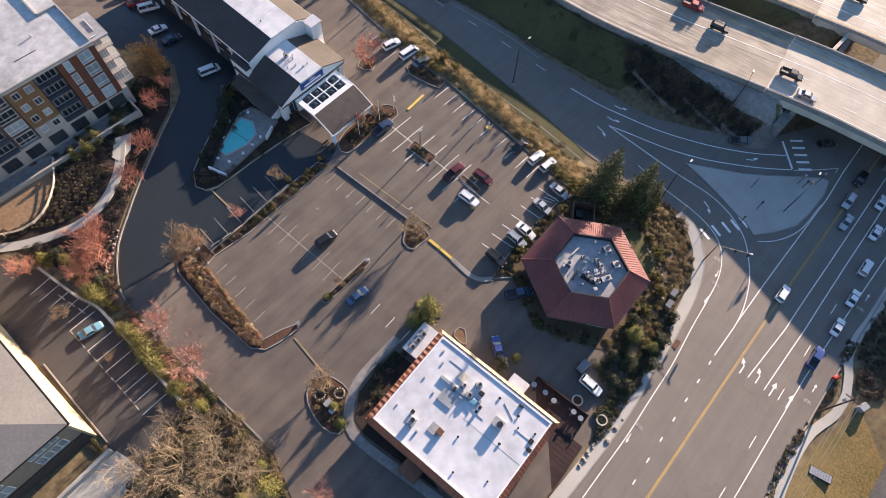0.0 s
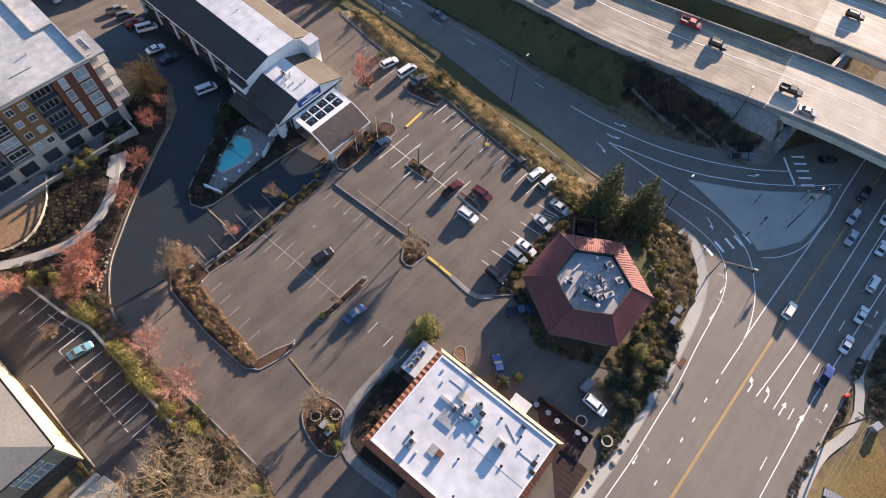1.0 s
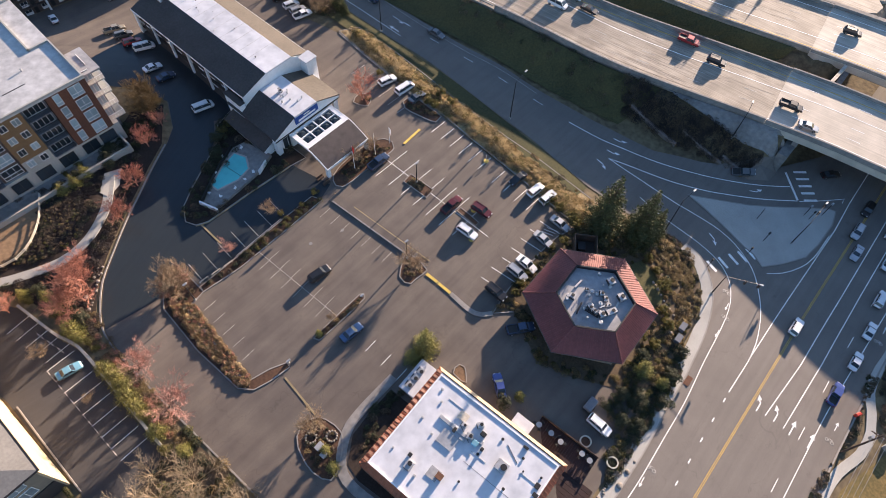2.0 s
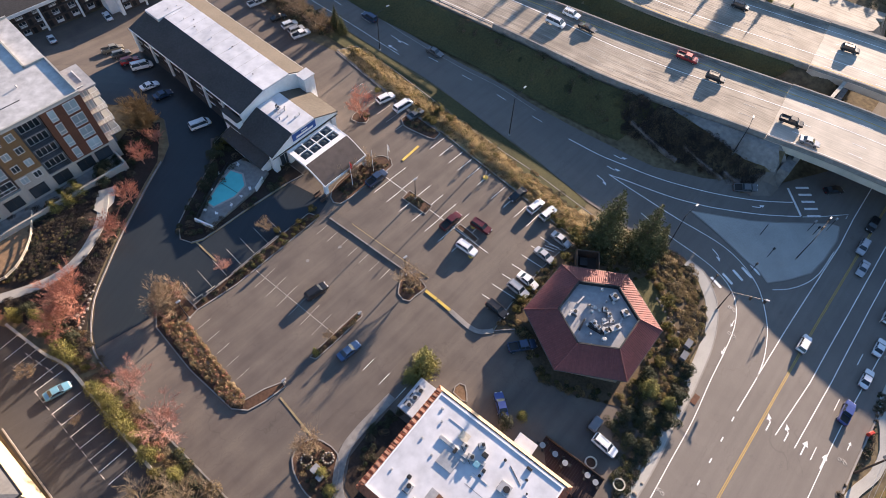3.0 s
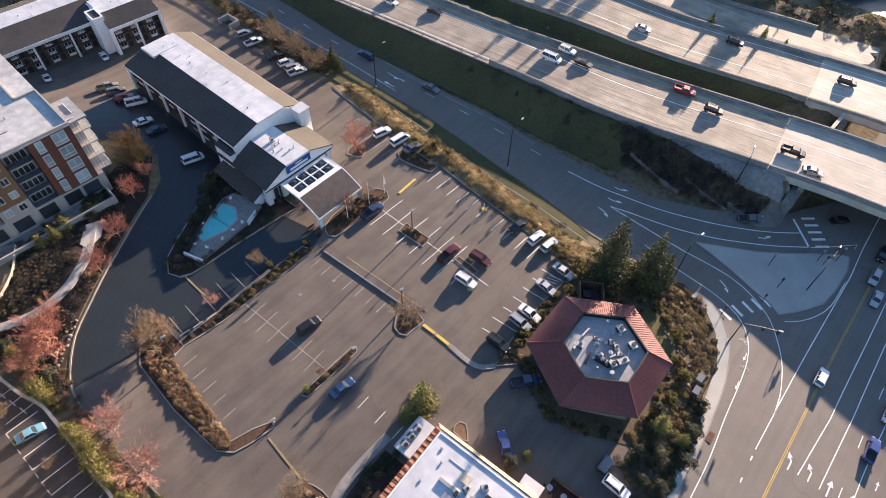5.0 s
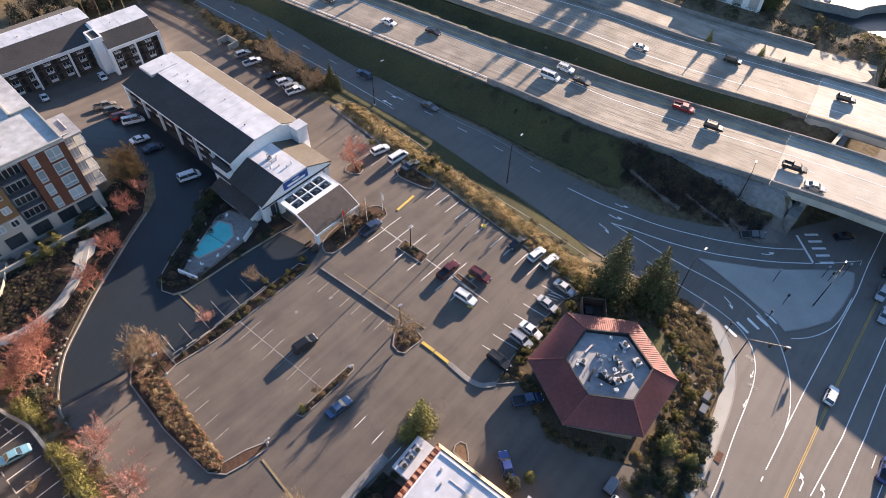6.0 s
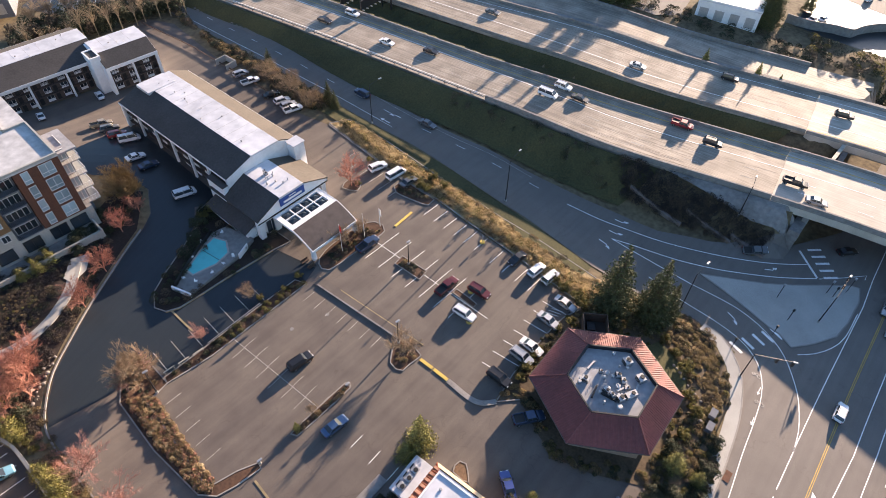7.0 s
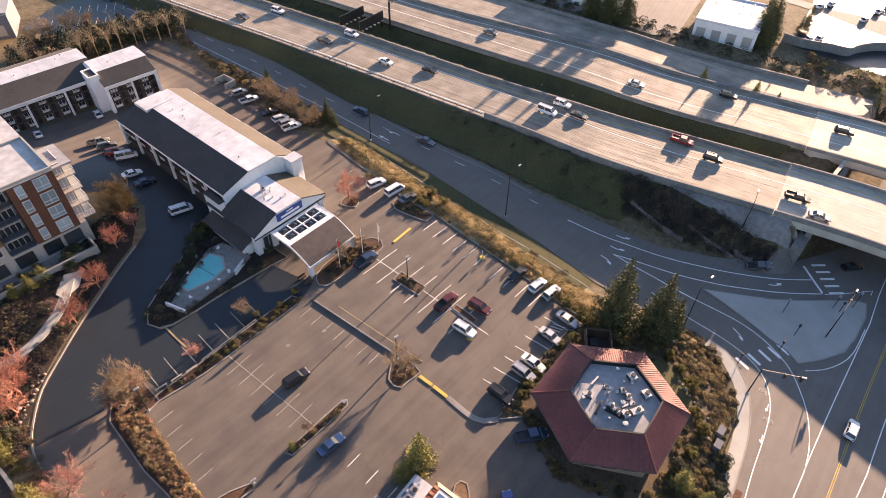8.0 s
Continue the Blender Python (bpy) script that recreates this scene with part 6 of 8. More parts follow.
def shell_leaf(bm, p, out, size, rng):
    """One small leaf spray lying roughly along the surface of a bush."""
    nrm = (out + Vector((rng.gauss(0, 0.45), rng.gauss(0, 0.45), rng.gauss(0, 0.45)))).normalized()
    u = nrm.orthogonal().normalized()
    a = rng.uniform(0, 6.28)
    u = (u * math.cos(a) + nrm.cross(u) * math.sin(a)) * size * 0.5
    w = nrm.cross(u)
    bm.faces.new([bm.verts.new(q) for q in (p - u - w * 0.6, p + u * 0.2 - w, p + u + w * 0.5, p - u * 0.4 + w)])


def twig(bm, a, b, r):
    """A thin three-sided twig."""
    d = (b - a).normalized()
    u = d.orthogonal().normalized() * r
    w = d.cross(u.normalized()) * r
    base = [bm.verts.new(a + u), bm.verts.new(a - u * 0.5 + w * 0.87), bm.verts.new(a - u * 0.5 - w * 0.87)]
    tip = bm.verts.new(b)
    for i in range(3):
        bm.faces.new((base[i], base[(i + 1) % 3], tip))


def bare_tree(name, h, spread, mat, seed, label, limbs=7, forks=(5, 6, 5), bark=BARK, droop=0.0, fine=0.016, low=0.12):
    """A leafless tree: a short tapered trunk, rising limbs that fork three times, and a haze of fine twigs."""
    rng = random.Random(seed)
    t = thing(name, Matrix.Identity(4), label, "tree", kind="")
    wood, haze = bmesh.new(), bmesh.new()
    top = Vector((rng.uniform(-0.15, 0.15), rng.uniform(-0.15, 0.15), h * (low + 0.16)))
    rod(wood, (0, 0, -0.4), top, 0.024 * h, 0.016 * h, 8)

    def grow(p, d, length, r, level):
        bend = Vector((rng.gauss(0, 0.12), rng.gauss(0, 0.12), 0.1 - droop * level))
        mid = p + d * length * 0.5
        end = mid + (d + bend).normalized() * length * 0.5
        if level == 0:
            rod(wood, p, mid, r, r * 0.7, 5)
            rod(wood, mid, end, r * 0.7, r * 0.3, 5)
        elif level == 1:
            rod(haze, p, mid, r, r * 0.7, 4)
            twig(haze, mid, end, r * 0.7)
        else:
            twig(haze, p, end, r)
        if level >= 3:
            return
        for k in range(forks[level]):
            f = rng.uniform(0.3, 1.0)
            q = p.lerp(mid, f * 2) if f < 0.5 else mid.lerp(end, f * 2 - 1)
            side = Vector((rng.gauss(0, 1), rng.gauss(0, 1), rng.gauss(0, 0.6) + 0.15)).normalized()
            grow(q, (d * 1.0 + side * 0.75).normalized(), length * rng.uniform(0.4, 0.62), max(r * 0.5, fine), level + 1)

    for k in range(limbs):
        a = 6.283 * k / limbs + rng.uniform(-0.4, 0.4)
        lean = rng.uniform(0.25, 1.0) * spread
        start = Vector((0, 0, h * low)).lerp(top, rng.uniform(0.2, 1.0))
        d = Vector((math.cos(a) * lean, math.sin(a) * lean, h * rng.uniform(0.55, 0.85)))
        grow(start, d.normalized(), d.length * 0.8, 0.009 * h, 0)
    part("trunk", wood, bark, t)
    part("crown", haze, mat, t, "crown of fine bare twigs")
    return t


def conifer(name, h, r, mat, seed, label, tiers=22):
    """A conical evergreen: trunk, drooping boughs and needle sprays."""
    rng = random.Random(seed)
    t = thing(name, Matrix.Identity(4), label, "tree")
    bm = bmesh.new()
    rod(bm, (0, 0, -0.5), (0, 0, h * 0.97), 0.022 * h, 0.004 * h, 8)
    part("trunk", bm, BARK, t)
    bm = bmesh.new()
    boughs = bmesh.new()
    for k in range(tiers):
        f = k / (tiers - 1)
        z = h * (0.06 + 0.92 * f)
        reach = r * (1 - f) ** 0.8 * rng.uniform(0.8, 1.1) + 0.12
        n = max(4, int(13 * (1 - f)) + 3)
        for j in range(n):
            a = 6.283 * j / n + rng.uniform(-0.3, 0.3)
            l = reach * rng.uniform(0.65, 1.12)
            tip = Vector((math.cos(a) * l, math.sin(a) * l, z - l * 0.22 + rng.uniform(-0.1, 0.25)))
            twig(boughs, Vector((0, 0, z)), tip, 0.02 + 0.008 * l)
            m = max(6, int(l * 13))
            for i in range(m):
                p = Vector((0, 0, z)).lerp(tip, rng.uniform(0.25, 1.0)) + Vector((rng.gauss(0, 0.09 * l), rng.gauss(0, 0.09 * l), rng.gauss(0, 0.08)))
                leaf(bm, p, rng.uniform(0.16, 0.34) * (0.55 + 0.03 * h), rng, -0.3)
    tagged(part("bough", boughs, BARK, t), "many thin brown boughs", kind="stuff")
    part("crown", bm, mat, t, "dense evergreen needles")
    return t


def shrub(name, r, h, mat, seed, label, count=260, size=0.28, category="shrub"):
    """A rounded bush: stems inside and many leaves on an uneven outline."""
    rng = random.Random(seed)
    t = thing(name, Matrix.Identity(4), label, category)
    bm = bmesh.new()
    for k in range(7):
        a = rng.uniform(0, 6.28)
        twig(bm, Vector((0, 0, -0.2)), Vector((math.cos(a) * r * 0.7, math.sin(a) * r * 0.7, h * rng.uniform(0.5, 0.9))), 0.03)
    part("stem", bm, BARK, t)
    bm = bmesh.new()
    lobes = [(Vector((rng.uniform(-0.62, 0.62) * r, rng.uniform(-0.62, 0.62) * r, h * rng.uniform(0.2, 0.65))), rng.uniform(0.28, 0.62)) for _ in range(10)]
    for k in range(count * 2):
        c, s = rng.choice(lobes)
        d = Vector((rng.gauss(0, 1), rng.gauss(0, 1), abs(rng.gauss(0, 0.9)))).normalized()
        q = c + Vector((d.x * r * s, d.y * r * s, d.z * h * s)) * rng.uniform(0.75, 1.05)
        q.z = max(0.05, q.z)
        shell_leaf(bm, q, d, size * 0.75 * rng.uniform(0.7, 1.3), rng)
    part("crown", bm, mat, t)
    return t


def plant(src, x, y, scale=1.0, turn=None, tall=1.0, lift=0.0, lean=0.0):
    turn = random.uniform(0, 360) if turn is None else turn
    c = copy_thing(src, Matrix.Identity(4))
    c.matrix_basis = pose(x, y, height(x, y) + 0.1 + lift, 0, lean, 0) @ pose(0, 0, 0, 0, 0, turn) @ Matrix.Diagonal((scale, scale, scale * tall, 1))
    return c


def drop(src):
    """The pattern plant moves to its first place instead of staying at the origin."""
    for o in (*src.children_recursive, src):
        bpy.data.objects.remove(o)


def spray(name, points, size, mats, label, category, seed=1, tall=1.0, upright=0.0, loose=0.8, blend=0.0):
    """Uncountable plants as one mesh: mounds (x, y, radius, height, leaves, kind) clothed in small leaves that lie along their surface; blend is the share of leaves of any kind."""
    rng = np.random.default_rng(seed)
    fine = size < 0.2
    size = size * (0.72 if fine else 0.85)
    verts, idx = [], []
    for x, y, r, h, n, mi in points:
        n = int(n * (1.7 if fine else 1.3))
        z0 = height(x, y)
        gx, gy = height(x + 0.5, y) - height(x - 0.5, y), height(x, y + 0.5) - height(x, y - 0.5)
        a, q = rng.uniform(0, 6.283, n), np.sqrt(rng.random(n))
        ox, oy = np.cos(a) * q * r, np.sin(a) * q * r
        rise = h * np.sqrt(np.maximum(0, 1.02 - q * q)) * (1 - 0.45 * rng.random(n) ** 2)
        p = np.stack([x + ox, y + oy, z0 + gx * ox + gy * oy + 0.14 + rise], 1)
        nrm = np.stack([np.cos(a) * q * h, np.sin(a) * q * h, np.sqrt(np.maximum(0.02, 1 - q * q)) * r], 1)
        nrm /= np.linalg.norm(nrm, axis=1)[:, None]
        nrm += rng.normal(0, loose, (n, 3))
        nrm /= np.linalg.norm(nrm, axis=1)[:, None]
        u = np.cross(nrm, rng.normal(0, 1, (n, 3)) + np.array((0, 0, upright * 3)))
        u /= np.linalg.norm(u, axis=1)[:, None] + 1e-6
        w = np.cross(nrm, u)
        s = (size * rng.uniform(0.6, 1.4, n) * 0.5)[:, None]
        u, w = u * s, w * s * tall
        verts.append(np.stack([p - u * 0.8 - w, p + u - w * 0.5, p + u * 0.4 + w, p - u + w * 0.6], 1).reshape(-1, 3))
        idx.append(np.where(rng.random(n) < blend, rng.integers(0, len(mats), n), mi) if blend else np.full(n, mi))
    v = np.concatenate(verts)
    me = bpy.data.meshes.new(name)
    me.from_pydata(v.tolist(), [], np.arange(len(v)).reshape(-1, 4).tolist())
    for m in mats:
        me.materials.append(m)
    me.polygons.foreach_set("material_index", np.concatenate(idx).astype(np.int32))
    return tagged(new(name, me), label, category, kind="stuff")


def inside(x, y, poly):
    r = False
    j = len(poly) - 1
    for i in range(len(poly)):
        xi, yi, xj, yj = *poly[i][:2], *poly[j][:2]
        if (yi > y) != (yj > y) and x < (xj - xi) * (y - yi) / (yj - yi) + xi:
            r = not r
        j = i
    return r


def scatter(poly, count, r, h, n, mis, seed, avoid=()):
    rng = random.Random(seed)
    x0, x1 = min(p[0] for p in poly), max(p[0] for p in poly)
    y0, y1 = min(p[1] for p in poly), max(p[1] for p in poly)
    out = []
    tries = 0
    while len(out) < count and tries < count * 30:
        tries += 1
        x, y = rng.uniform(x0, x1), rng.uniform(y0, y1)
        if inside(x, y, poly) and not any(inside(x, y, a) for a in avoid):
            k = rng.uniform(0.6, 1.4)
            out.append((x, y, r * k, h * k, n, rng.choice(mis)))
    return out


# golden verge, beds and banks
verge_rng = random.Random(11)
ridge = []
for p in curve([(-18, 117.2), (-12.9, 111.6), (-7.5, 105.8), (-2.2, 100.2), (4.2, 94.6), (10.3, 88.2), (17.4, 81), (22, 76.2), (28.8, 69.6), (32.6, 66.6)], 0.4):
    for k in range(5):
        o = verge_rng.uniform(0.2, 4.8)
        h = verge_rng.uniform(0.15, 0.65) * (1.3 - abs(o - 2.2) * 0.4)
        ridge.append((p.x + 0.7 * o, p.y + 0.72 * o, verge_rng.uniform(0.6, 1.2), h, 130, verge_rng.choice((0, 0, 0, 0, 0, 1, 1, 3))))
    if verge_rng.random() < 0.22:
        o = verge_rng.uniform(1.0, 3.6)
        ridge.append((p.x + 0.7 * o, p.y + 0.72 * o, verge_rng.uniform(0.4, 0.8), verge_rng.uniform(1.2, 2.6), 130, verge_rng.choice((0, 1, 3, 3, 3))))
spray("verge_brush", ridge, 0.105, (DRY_GRASS, SHRUB_TAN, DRY_GRASS, OLIVE_LEAF), "ridge of dry golden brush along the verge", "dry brush", 3, 2.8, 0.6, loose=1.5, blend=0.4)
spray("verge_ground_cover", scatter(HEDGE_N, 260, 0.6, 0.2, 90, (0, 1, 2), 111), 0.14, (SHRUB_BROWN, SHRUB_TAN, DRY_GRASS), "low brown ground cover on the verge", "ground cover", 63)
W_HEDGE = [(-44.4, 45.8), (-37.9, 38.7), (-30.8, 32.2), (-29, 31.9), (-28.6, 33), (-40.6, 46.6)]
spray("hedge_west", scatter(W_HEDGE, 620, 0.4, 0.45, 75, (0, 1, 1, 1, 1, 2, 3), 12), 0.12, (SHRUB_BROWN, SHRUB_TAN, RED_TWIG, DRY_GRASS), "low brown and golden winter hedge", "hedge", 4, 1.8, 0.4, 1.2, 0.35)
HEX_PLANTS = [p for p in HEXBED]
HEX_HOLE = hexagon(12.6, -10.3, 30, 47.2)
LAWN = [(40.5, 58), (43.5, 59.5), (46, 56), (46.8, 52.5), (45.6, 50), (43.2, 49)]
HEX_EAST = [(45, 61), (48.5, 62), (53, 58.5), (53.6, 52), (51, 46.5), (47, 41.5), (44.8, 42), (47.5, 47), (49.6, 52), (48.4, 56.5)]
HEX_NORTH = [(30.5, 66), (36.5, 71), (47, 66.6), (51, 63), (47, 62), (41, 61), (34, 63)]
spray("garden_shrubs", scatter(HEX_PLANTS, 480, 0.55, 0.4, 100, (0, 0, 1, 1, 2, 2, 3), 13, (HEX_HOLE, LAWN, HEX_EAST)), 0.18, (SHRUB_DARK, SHRUB_TAN, OLIVE_LEAF, SHRUB_TAN), "mixed evergreen and tan shrubs on the garden slope", "shrubs", 5, blend=0.2)
spray("heather_bank", scatter(HEX_EAST, 240, 0.55, 0.25, 130, (0, 0, 1, 1, 1, 2, 3), 113), 0.14, (SHRUB_BROWN, SHRUB_TAN, OLIVE_LEAF, DRY_GRASS), "low brown heather and ivy above the pavement", "shrubs", 55, 1.6, 0.3, 1.1, 0.35)
spray("garden_brush", scatter(HEX_NORTH, 210, 0.6, 0.55, 110, (0, 1, 1, 3, 3, 2), 114, (HEX_HOLE,)), 0.13, (OLIVE_LEAF, SHRUB_TAN, SHRUB_BROWN, DRY_GRASS), "dry golden brush below the firs", "brush", 56, 2.0, 0.4, 1.3, 0.35)
CORNER = [(47, 66.4), (51, 63), (53.4, 58.5), (55, 61.2), (53.2, 64.2), (49.4, 67)]
spray("corner_brush", scatter(CORNER, 60, 0.6, 0.35, 100, (0, 1, 1, 2), 122), 0.16, (SHRUB_DARK, SHRUB_BROWN, SHRUB_TAN), "brown brush at the junction corner", "brush", 62)
structure(part("small_lawn", drape(LAWN, 0.2), GRASS), "small green lawn in the garden", "lawn")
EAST_BANK = [(40, 33), (48, 41), (46.5, 36), (40, 28), (34.5, 21.5), (29, 15.5), (31, 21), (37, 28)]
spray("road_bank_shrubs", scatter(EAST_BANK, 330, 0.55, 0.4, 90, (0, 0, 1, 1, 2), 14), 0.17, (SHRUB_DARK, SHRUB_BROWN, OLIVE_LEAF), "dark ivy and shrubs beside the pavement", "shrubs", 6)
PATIO_BANK = [(30.5, 30.5), (36, 33.2), (39.4, 30.8), (34, 23.2), (30.4, 18.8), (30, 22), (32.6, 26)]
spray("patio_bank_shrubs", scatter(PATIO_BANK, 90, 0.7, 0.5, 110, (0, 0, 0, 1, 2), 124), 0.16, (SHRUB_DARK, SHRUB_BROWN, OLIVE_LEAF), "dark evergreen shrubs on the slope by the patio", "shrubs", 64)
W_BANK = [(-57, 82), (-56, 70), (-57, 56), (-58, 50), (-57, 44), (-54.5, 39.5), (-58, 40.5), (-66, 46), (-78, 49), (-80, 66), (-66, 72), (-62, 80)]
AV = ([(-62, 74), (-57.8, 74), (-58, 64), (-59.5, 58), (-63, 51.5), (-76, 47), (-76, 50), (-65, 55), (-62, 60), (-61.5, 66)], [(-72, 67), (-70.6, 61.5), (-71, 56), (-74, 52.5), (-80, 51), (-95, 52), (-95, 62)])
# Leaf mix is darkened too, holding the bank's shade in its colour.
spray("west_bank_shrubs", scatter(W_BANK, 520, 0.7, 0.25, 90, (0, 1, 1, 1, 2), 15, AV), 0.17, (SHRUB_DARK, DARK_BRUSH, SHRUB_BROWN), "low brown and dark green ground cover on the western bank", "shrubs", 7)
rows_of_tufts = []
tuft_rng = random.Random(115)
MOUNDS = [(-72.2, 52.6), (-70.2, 60.4), (-70.2, 66.6), (-65, 66), (-61.8, 60.8), (-62.4, 57.6), (-65.4, 54.8), (-69, 52.8)]
for i in range(22):
    for j in range(22):
        x = -73 + 0.78 * i - 0.36 * j * 0.5 + tuft_rng.uniform(-0.3, 0.3)
        y = 51 + 0.78 * j + 0.2 * i * 0.3 + tuft_rng.uniform(-0.3, 0.3)
        if inside(x, y, MOUNDS):
            rows_of_tufts.append((x, y, tuft_rng.uniform(0.16, 0.36), tuft_rng.uniform(0.12, 0.4), 45, tuft_rng.choice((0, 1, 1, 1, 2))))
spray("ornamental_grass", rows_of_tufts, 0.15, (SHRUB_TAN, SHRUB_BROWN, OLIVE_LEAF), "rows of brown ornamental grass tufts above the footpath", "grass tufts", 57)
STRIP_W = [(-66, 45), (-58.5, 40.2), (-56.5, 38.5), (-50, 32.5), (-42.5, 25), (-39, 21.6), (-38.5, 26), (-48, 34.8), (-53, 40), (-55.5, 44)]
spray("terrace_strip_shrubs", scatter(STRIP_W, 150, 0.6, 0.25, 90, (0, 0, 1, 2), 16), 0.16, (SHRUB_BROWN, SHRUB_TAN, RED_TWIG), "brown ground cover on the strip between two car parks", "ground cover", 8)
# Dark sheet under the trees stands for deep shade between the branches.
structure(part("brush_floor", drape([(-38.5, 25), (-39, 21), (-44, 13), (-48, 4), (-52, -14), (-14, -14), (-15, -6), (-25.4, 13.6), (-32.6, 20.2)], 0.1), DARK_EARTH), "leaf litter below the bare trees, darkened for the shade between them", "earth")
SOUTH = [(-38.5, 26), (-39, 21), (-44, 13), (-48, 4), (-50, -8), (-20, -8), (-14, -6), (-25, 14), (-32, 20.5)]
spray("south_brush", scatter(SOUTH, 420, 0.9, 0.6, 110, (0, 0, 1, 2, 2, 2, 3), 17), 0.2, (SHRUB_BROWN, SHRUB_TAN, SHRUB_DARK, OLIVE_LEAF), "tangled winter brush below the bare trees", "brush", 9)
spray("middle_bed_shrubs", scatter([(-39.6, 50), (-34.7, 56.2), (-27.4, 64.8), (-22.4, 70.5), (-20.6, 70), (-26.8, 62.8), (-33.6, 54.8)], 90, 0.45, 0.45, 80, (0, 1, 1, 2), 18), 0.15, (SHRUB_DARK, SHRUB_BROWN, OLIVE_LEAF), "low dark shrubs in the middle bed", "shrubs", 10)
spray("pool_garden_shrubs", scatter(PG, 120, 0.7, 0.8, 130, (0, 0, 1), 19, ([(-42.5, 69), (-38, 83.5), (-32, 80.5), (-33, 76.5), (-40, 67)],)), 0.17, (SHRUB_DARK, SHRUB_BROWN), "dark shrubs round the pool deck", "shrubs", 11)
spray("underpass_shrubs", scatter([freeway_point(s, f) for s, f in ((36, -1.2), (46, -1.4), (56, -3.0), (64, -4.6), (72, -5.2), (69, -8.3), (56, -8.8), (40, -7.0))], 330, 0.8, 0.9, 90, (0, 0, 0, 1), 20), 0.19, (DARK_BRUSH, SHRUB_BROWN), "dark purple-brown brush on the bank below the freeway", "shrubs", 12)
spray("ramp_bank_brush", scatter([freeway_point(s, f) for s, f in ((-10, -0.8), (39, -1.6), (41, -7.5), (20, -6), (-10, -4))], 45, 0.7, 0.25, 60, (0, 0, 1), 120), 0.18, (SHRUB_BROWN, SHRUB_DARK), "thin brown brush on the grassy freeway bank", "brush", 58)
ROAD_STRIP = [road_point(-20, 39.4), road_point(84, 39.4), (83.6, 37), (81.2, 33.5), (80, 30), (78.6, 27.2), (75.4, 24), (70.2, 20.6), (65.6, 16.4), (61, 10.2), (56.6, 4.4)]
spray("road_strip_shrubs", scatter(ROAD_STRIP, 620, 0.42, 0.3, 80, (0, 1, 1), 21), 0.13, (SHRUB_DARK, SHRUB_BROWN), "low dark planting between road and footpath", "shrubs", 13)
EAST_BRUSH = [(82.6, 26.4), (83.6, 30.5), (85.0, 34.5), (88.5, 39.4), (94.5, 46), (100, 44), (97, 36), (91, 28.5), (85.5, 24.8)]
spray("east_brush", scatter(EAST_BRUSH, 300, 0.6, 0.35, 100, (0, 1, 1, 1, 2), 126), 0.16, (SHRUB_DARK, SHRUB_BROWN, DARK_BRUSH), "dark brown low brush beyond the footpath", "brush", 65)
spray("restaurant_bed_shrubs", scatter([(-8.6, 28.6), (-4.6, 32.6), (-3.2, 31), (-8, 25), (-1, 14), (-2.4, 12.2), (-9.6, 21.6), (-10, 24.6)], 70, 0.6, 0.4, 80, (0, 0, 1), 121), 0.16, (SHRUB_DARK, SHRUB_BROWN), "low dark shrubs along the restaurant wall", "shrubs", 59)
for name, poly, k, lab in (("island_round_plants", [(-3.8, 54), (-2, 52.8), (0, 55), (-2.6, 57.2)], 14, "dry brown plants on the rounded island"), ("island_narrow_plants", [(-18.6, 41), (-11.6, 48.6), (-11.2, 48.3), (-17.9, 40.9)], 26, "low reddish plants on the narrow island"),
                           ("island_lamp_plants", [(-3.8, 75.4), (-2.7, 76.8), (1.3, 73.5), (0.4, 72.2)], 30, "dry yellow plants on the lamp island"), ("island_south_plants", [(-19, 25), (-17, 26.2), (-14, 24.2), (-14.2, 18.6), (-17, 19.3), (-19, 22.5)], 40, "brown and green plants on the southern island"),
                           ("canopy_bed_plants", [(-17, 77.5), (-12.5, 83.3), (-9, 85.5), (-7.5, 84), (-12, 79), (-16, 74.8)], 60, "brown and olive plants below the flagpoles"), ("corner_bed_plants", [(-4, 97), (-2.3, 98), (0.8, 95.5), (2.8, 93.6), (-0.8, 94), (-3.6, 95.8)], 45, "dark low shrubs in the corner bed"),
                           ("west_bed_plants", [(-45, 46), (-46, 50.3), (-43.4, 52.3), (-40.4, 49.2), (-42, 46.5)], 16, "brown brush in the bed corner")):
    spray(name, scatter(poly, k, 0.42, 0.4, 70, (0, 0, 1, 2), k), 0.15, (SHRUB_BROWN, SHRUB_DARK, SHRUB_TAN), lab, "plants", k)
FAR_HEDGE = [(-110, 158), (-98, 168), (-84, 176), (-74, 180), (-68, 174), (-78, 168), (-90, 158), (-104, 146)]
spray("far_treeline", scatter(FAR_HEDGE, 150, 1.7, 4.0, 210, (0, 0, 0, 1), 23), 0.36, (SHRUB_DARK, SHRUB_BROWN), "dark hedge of evergreens behind the far hotel", "trees", 15, 1.4)
FAR_VERGE = [(-80, 186), (-66, 166.5), (-50, 148), (-32, 129), (-24, 124), (-21, 128.5), (-34, 139), (-62, 163)]
spray("far_verge", scatter(FAR_VERGE, 230, 1.1, 1.1, 110, (0, 0, 1, 2), 24), 0.24, (SHRUB_BROWN, SHRUB_TAN, SHRUB_DARK), "bare brown brush along the slip road", "brush", 16, 1.3)
NORTH_STRIP = [freeway_point(s, f) for s, f in ((-60, 63.2), (64, 63.2), (90, 68), (90, 74), (-60, 68))]
spray("north_brush", scatter(NORTH_STRIP, 170, 1.1, 1.0, 110, (0, 1, 1), 25), 0.24, (SHRUB_BROWN, SHRUB_DARK), "brown brush beyond the frontage road", "brush", 17)
NORTH_FIELD = [freeway_point(s, f) for s, f in ((60, 66), (150, 60), (150, 74), (60, 80))]
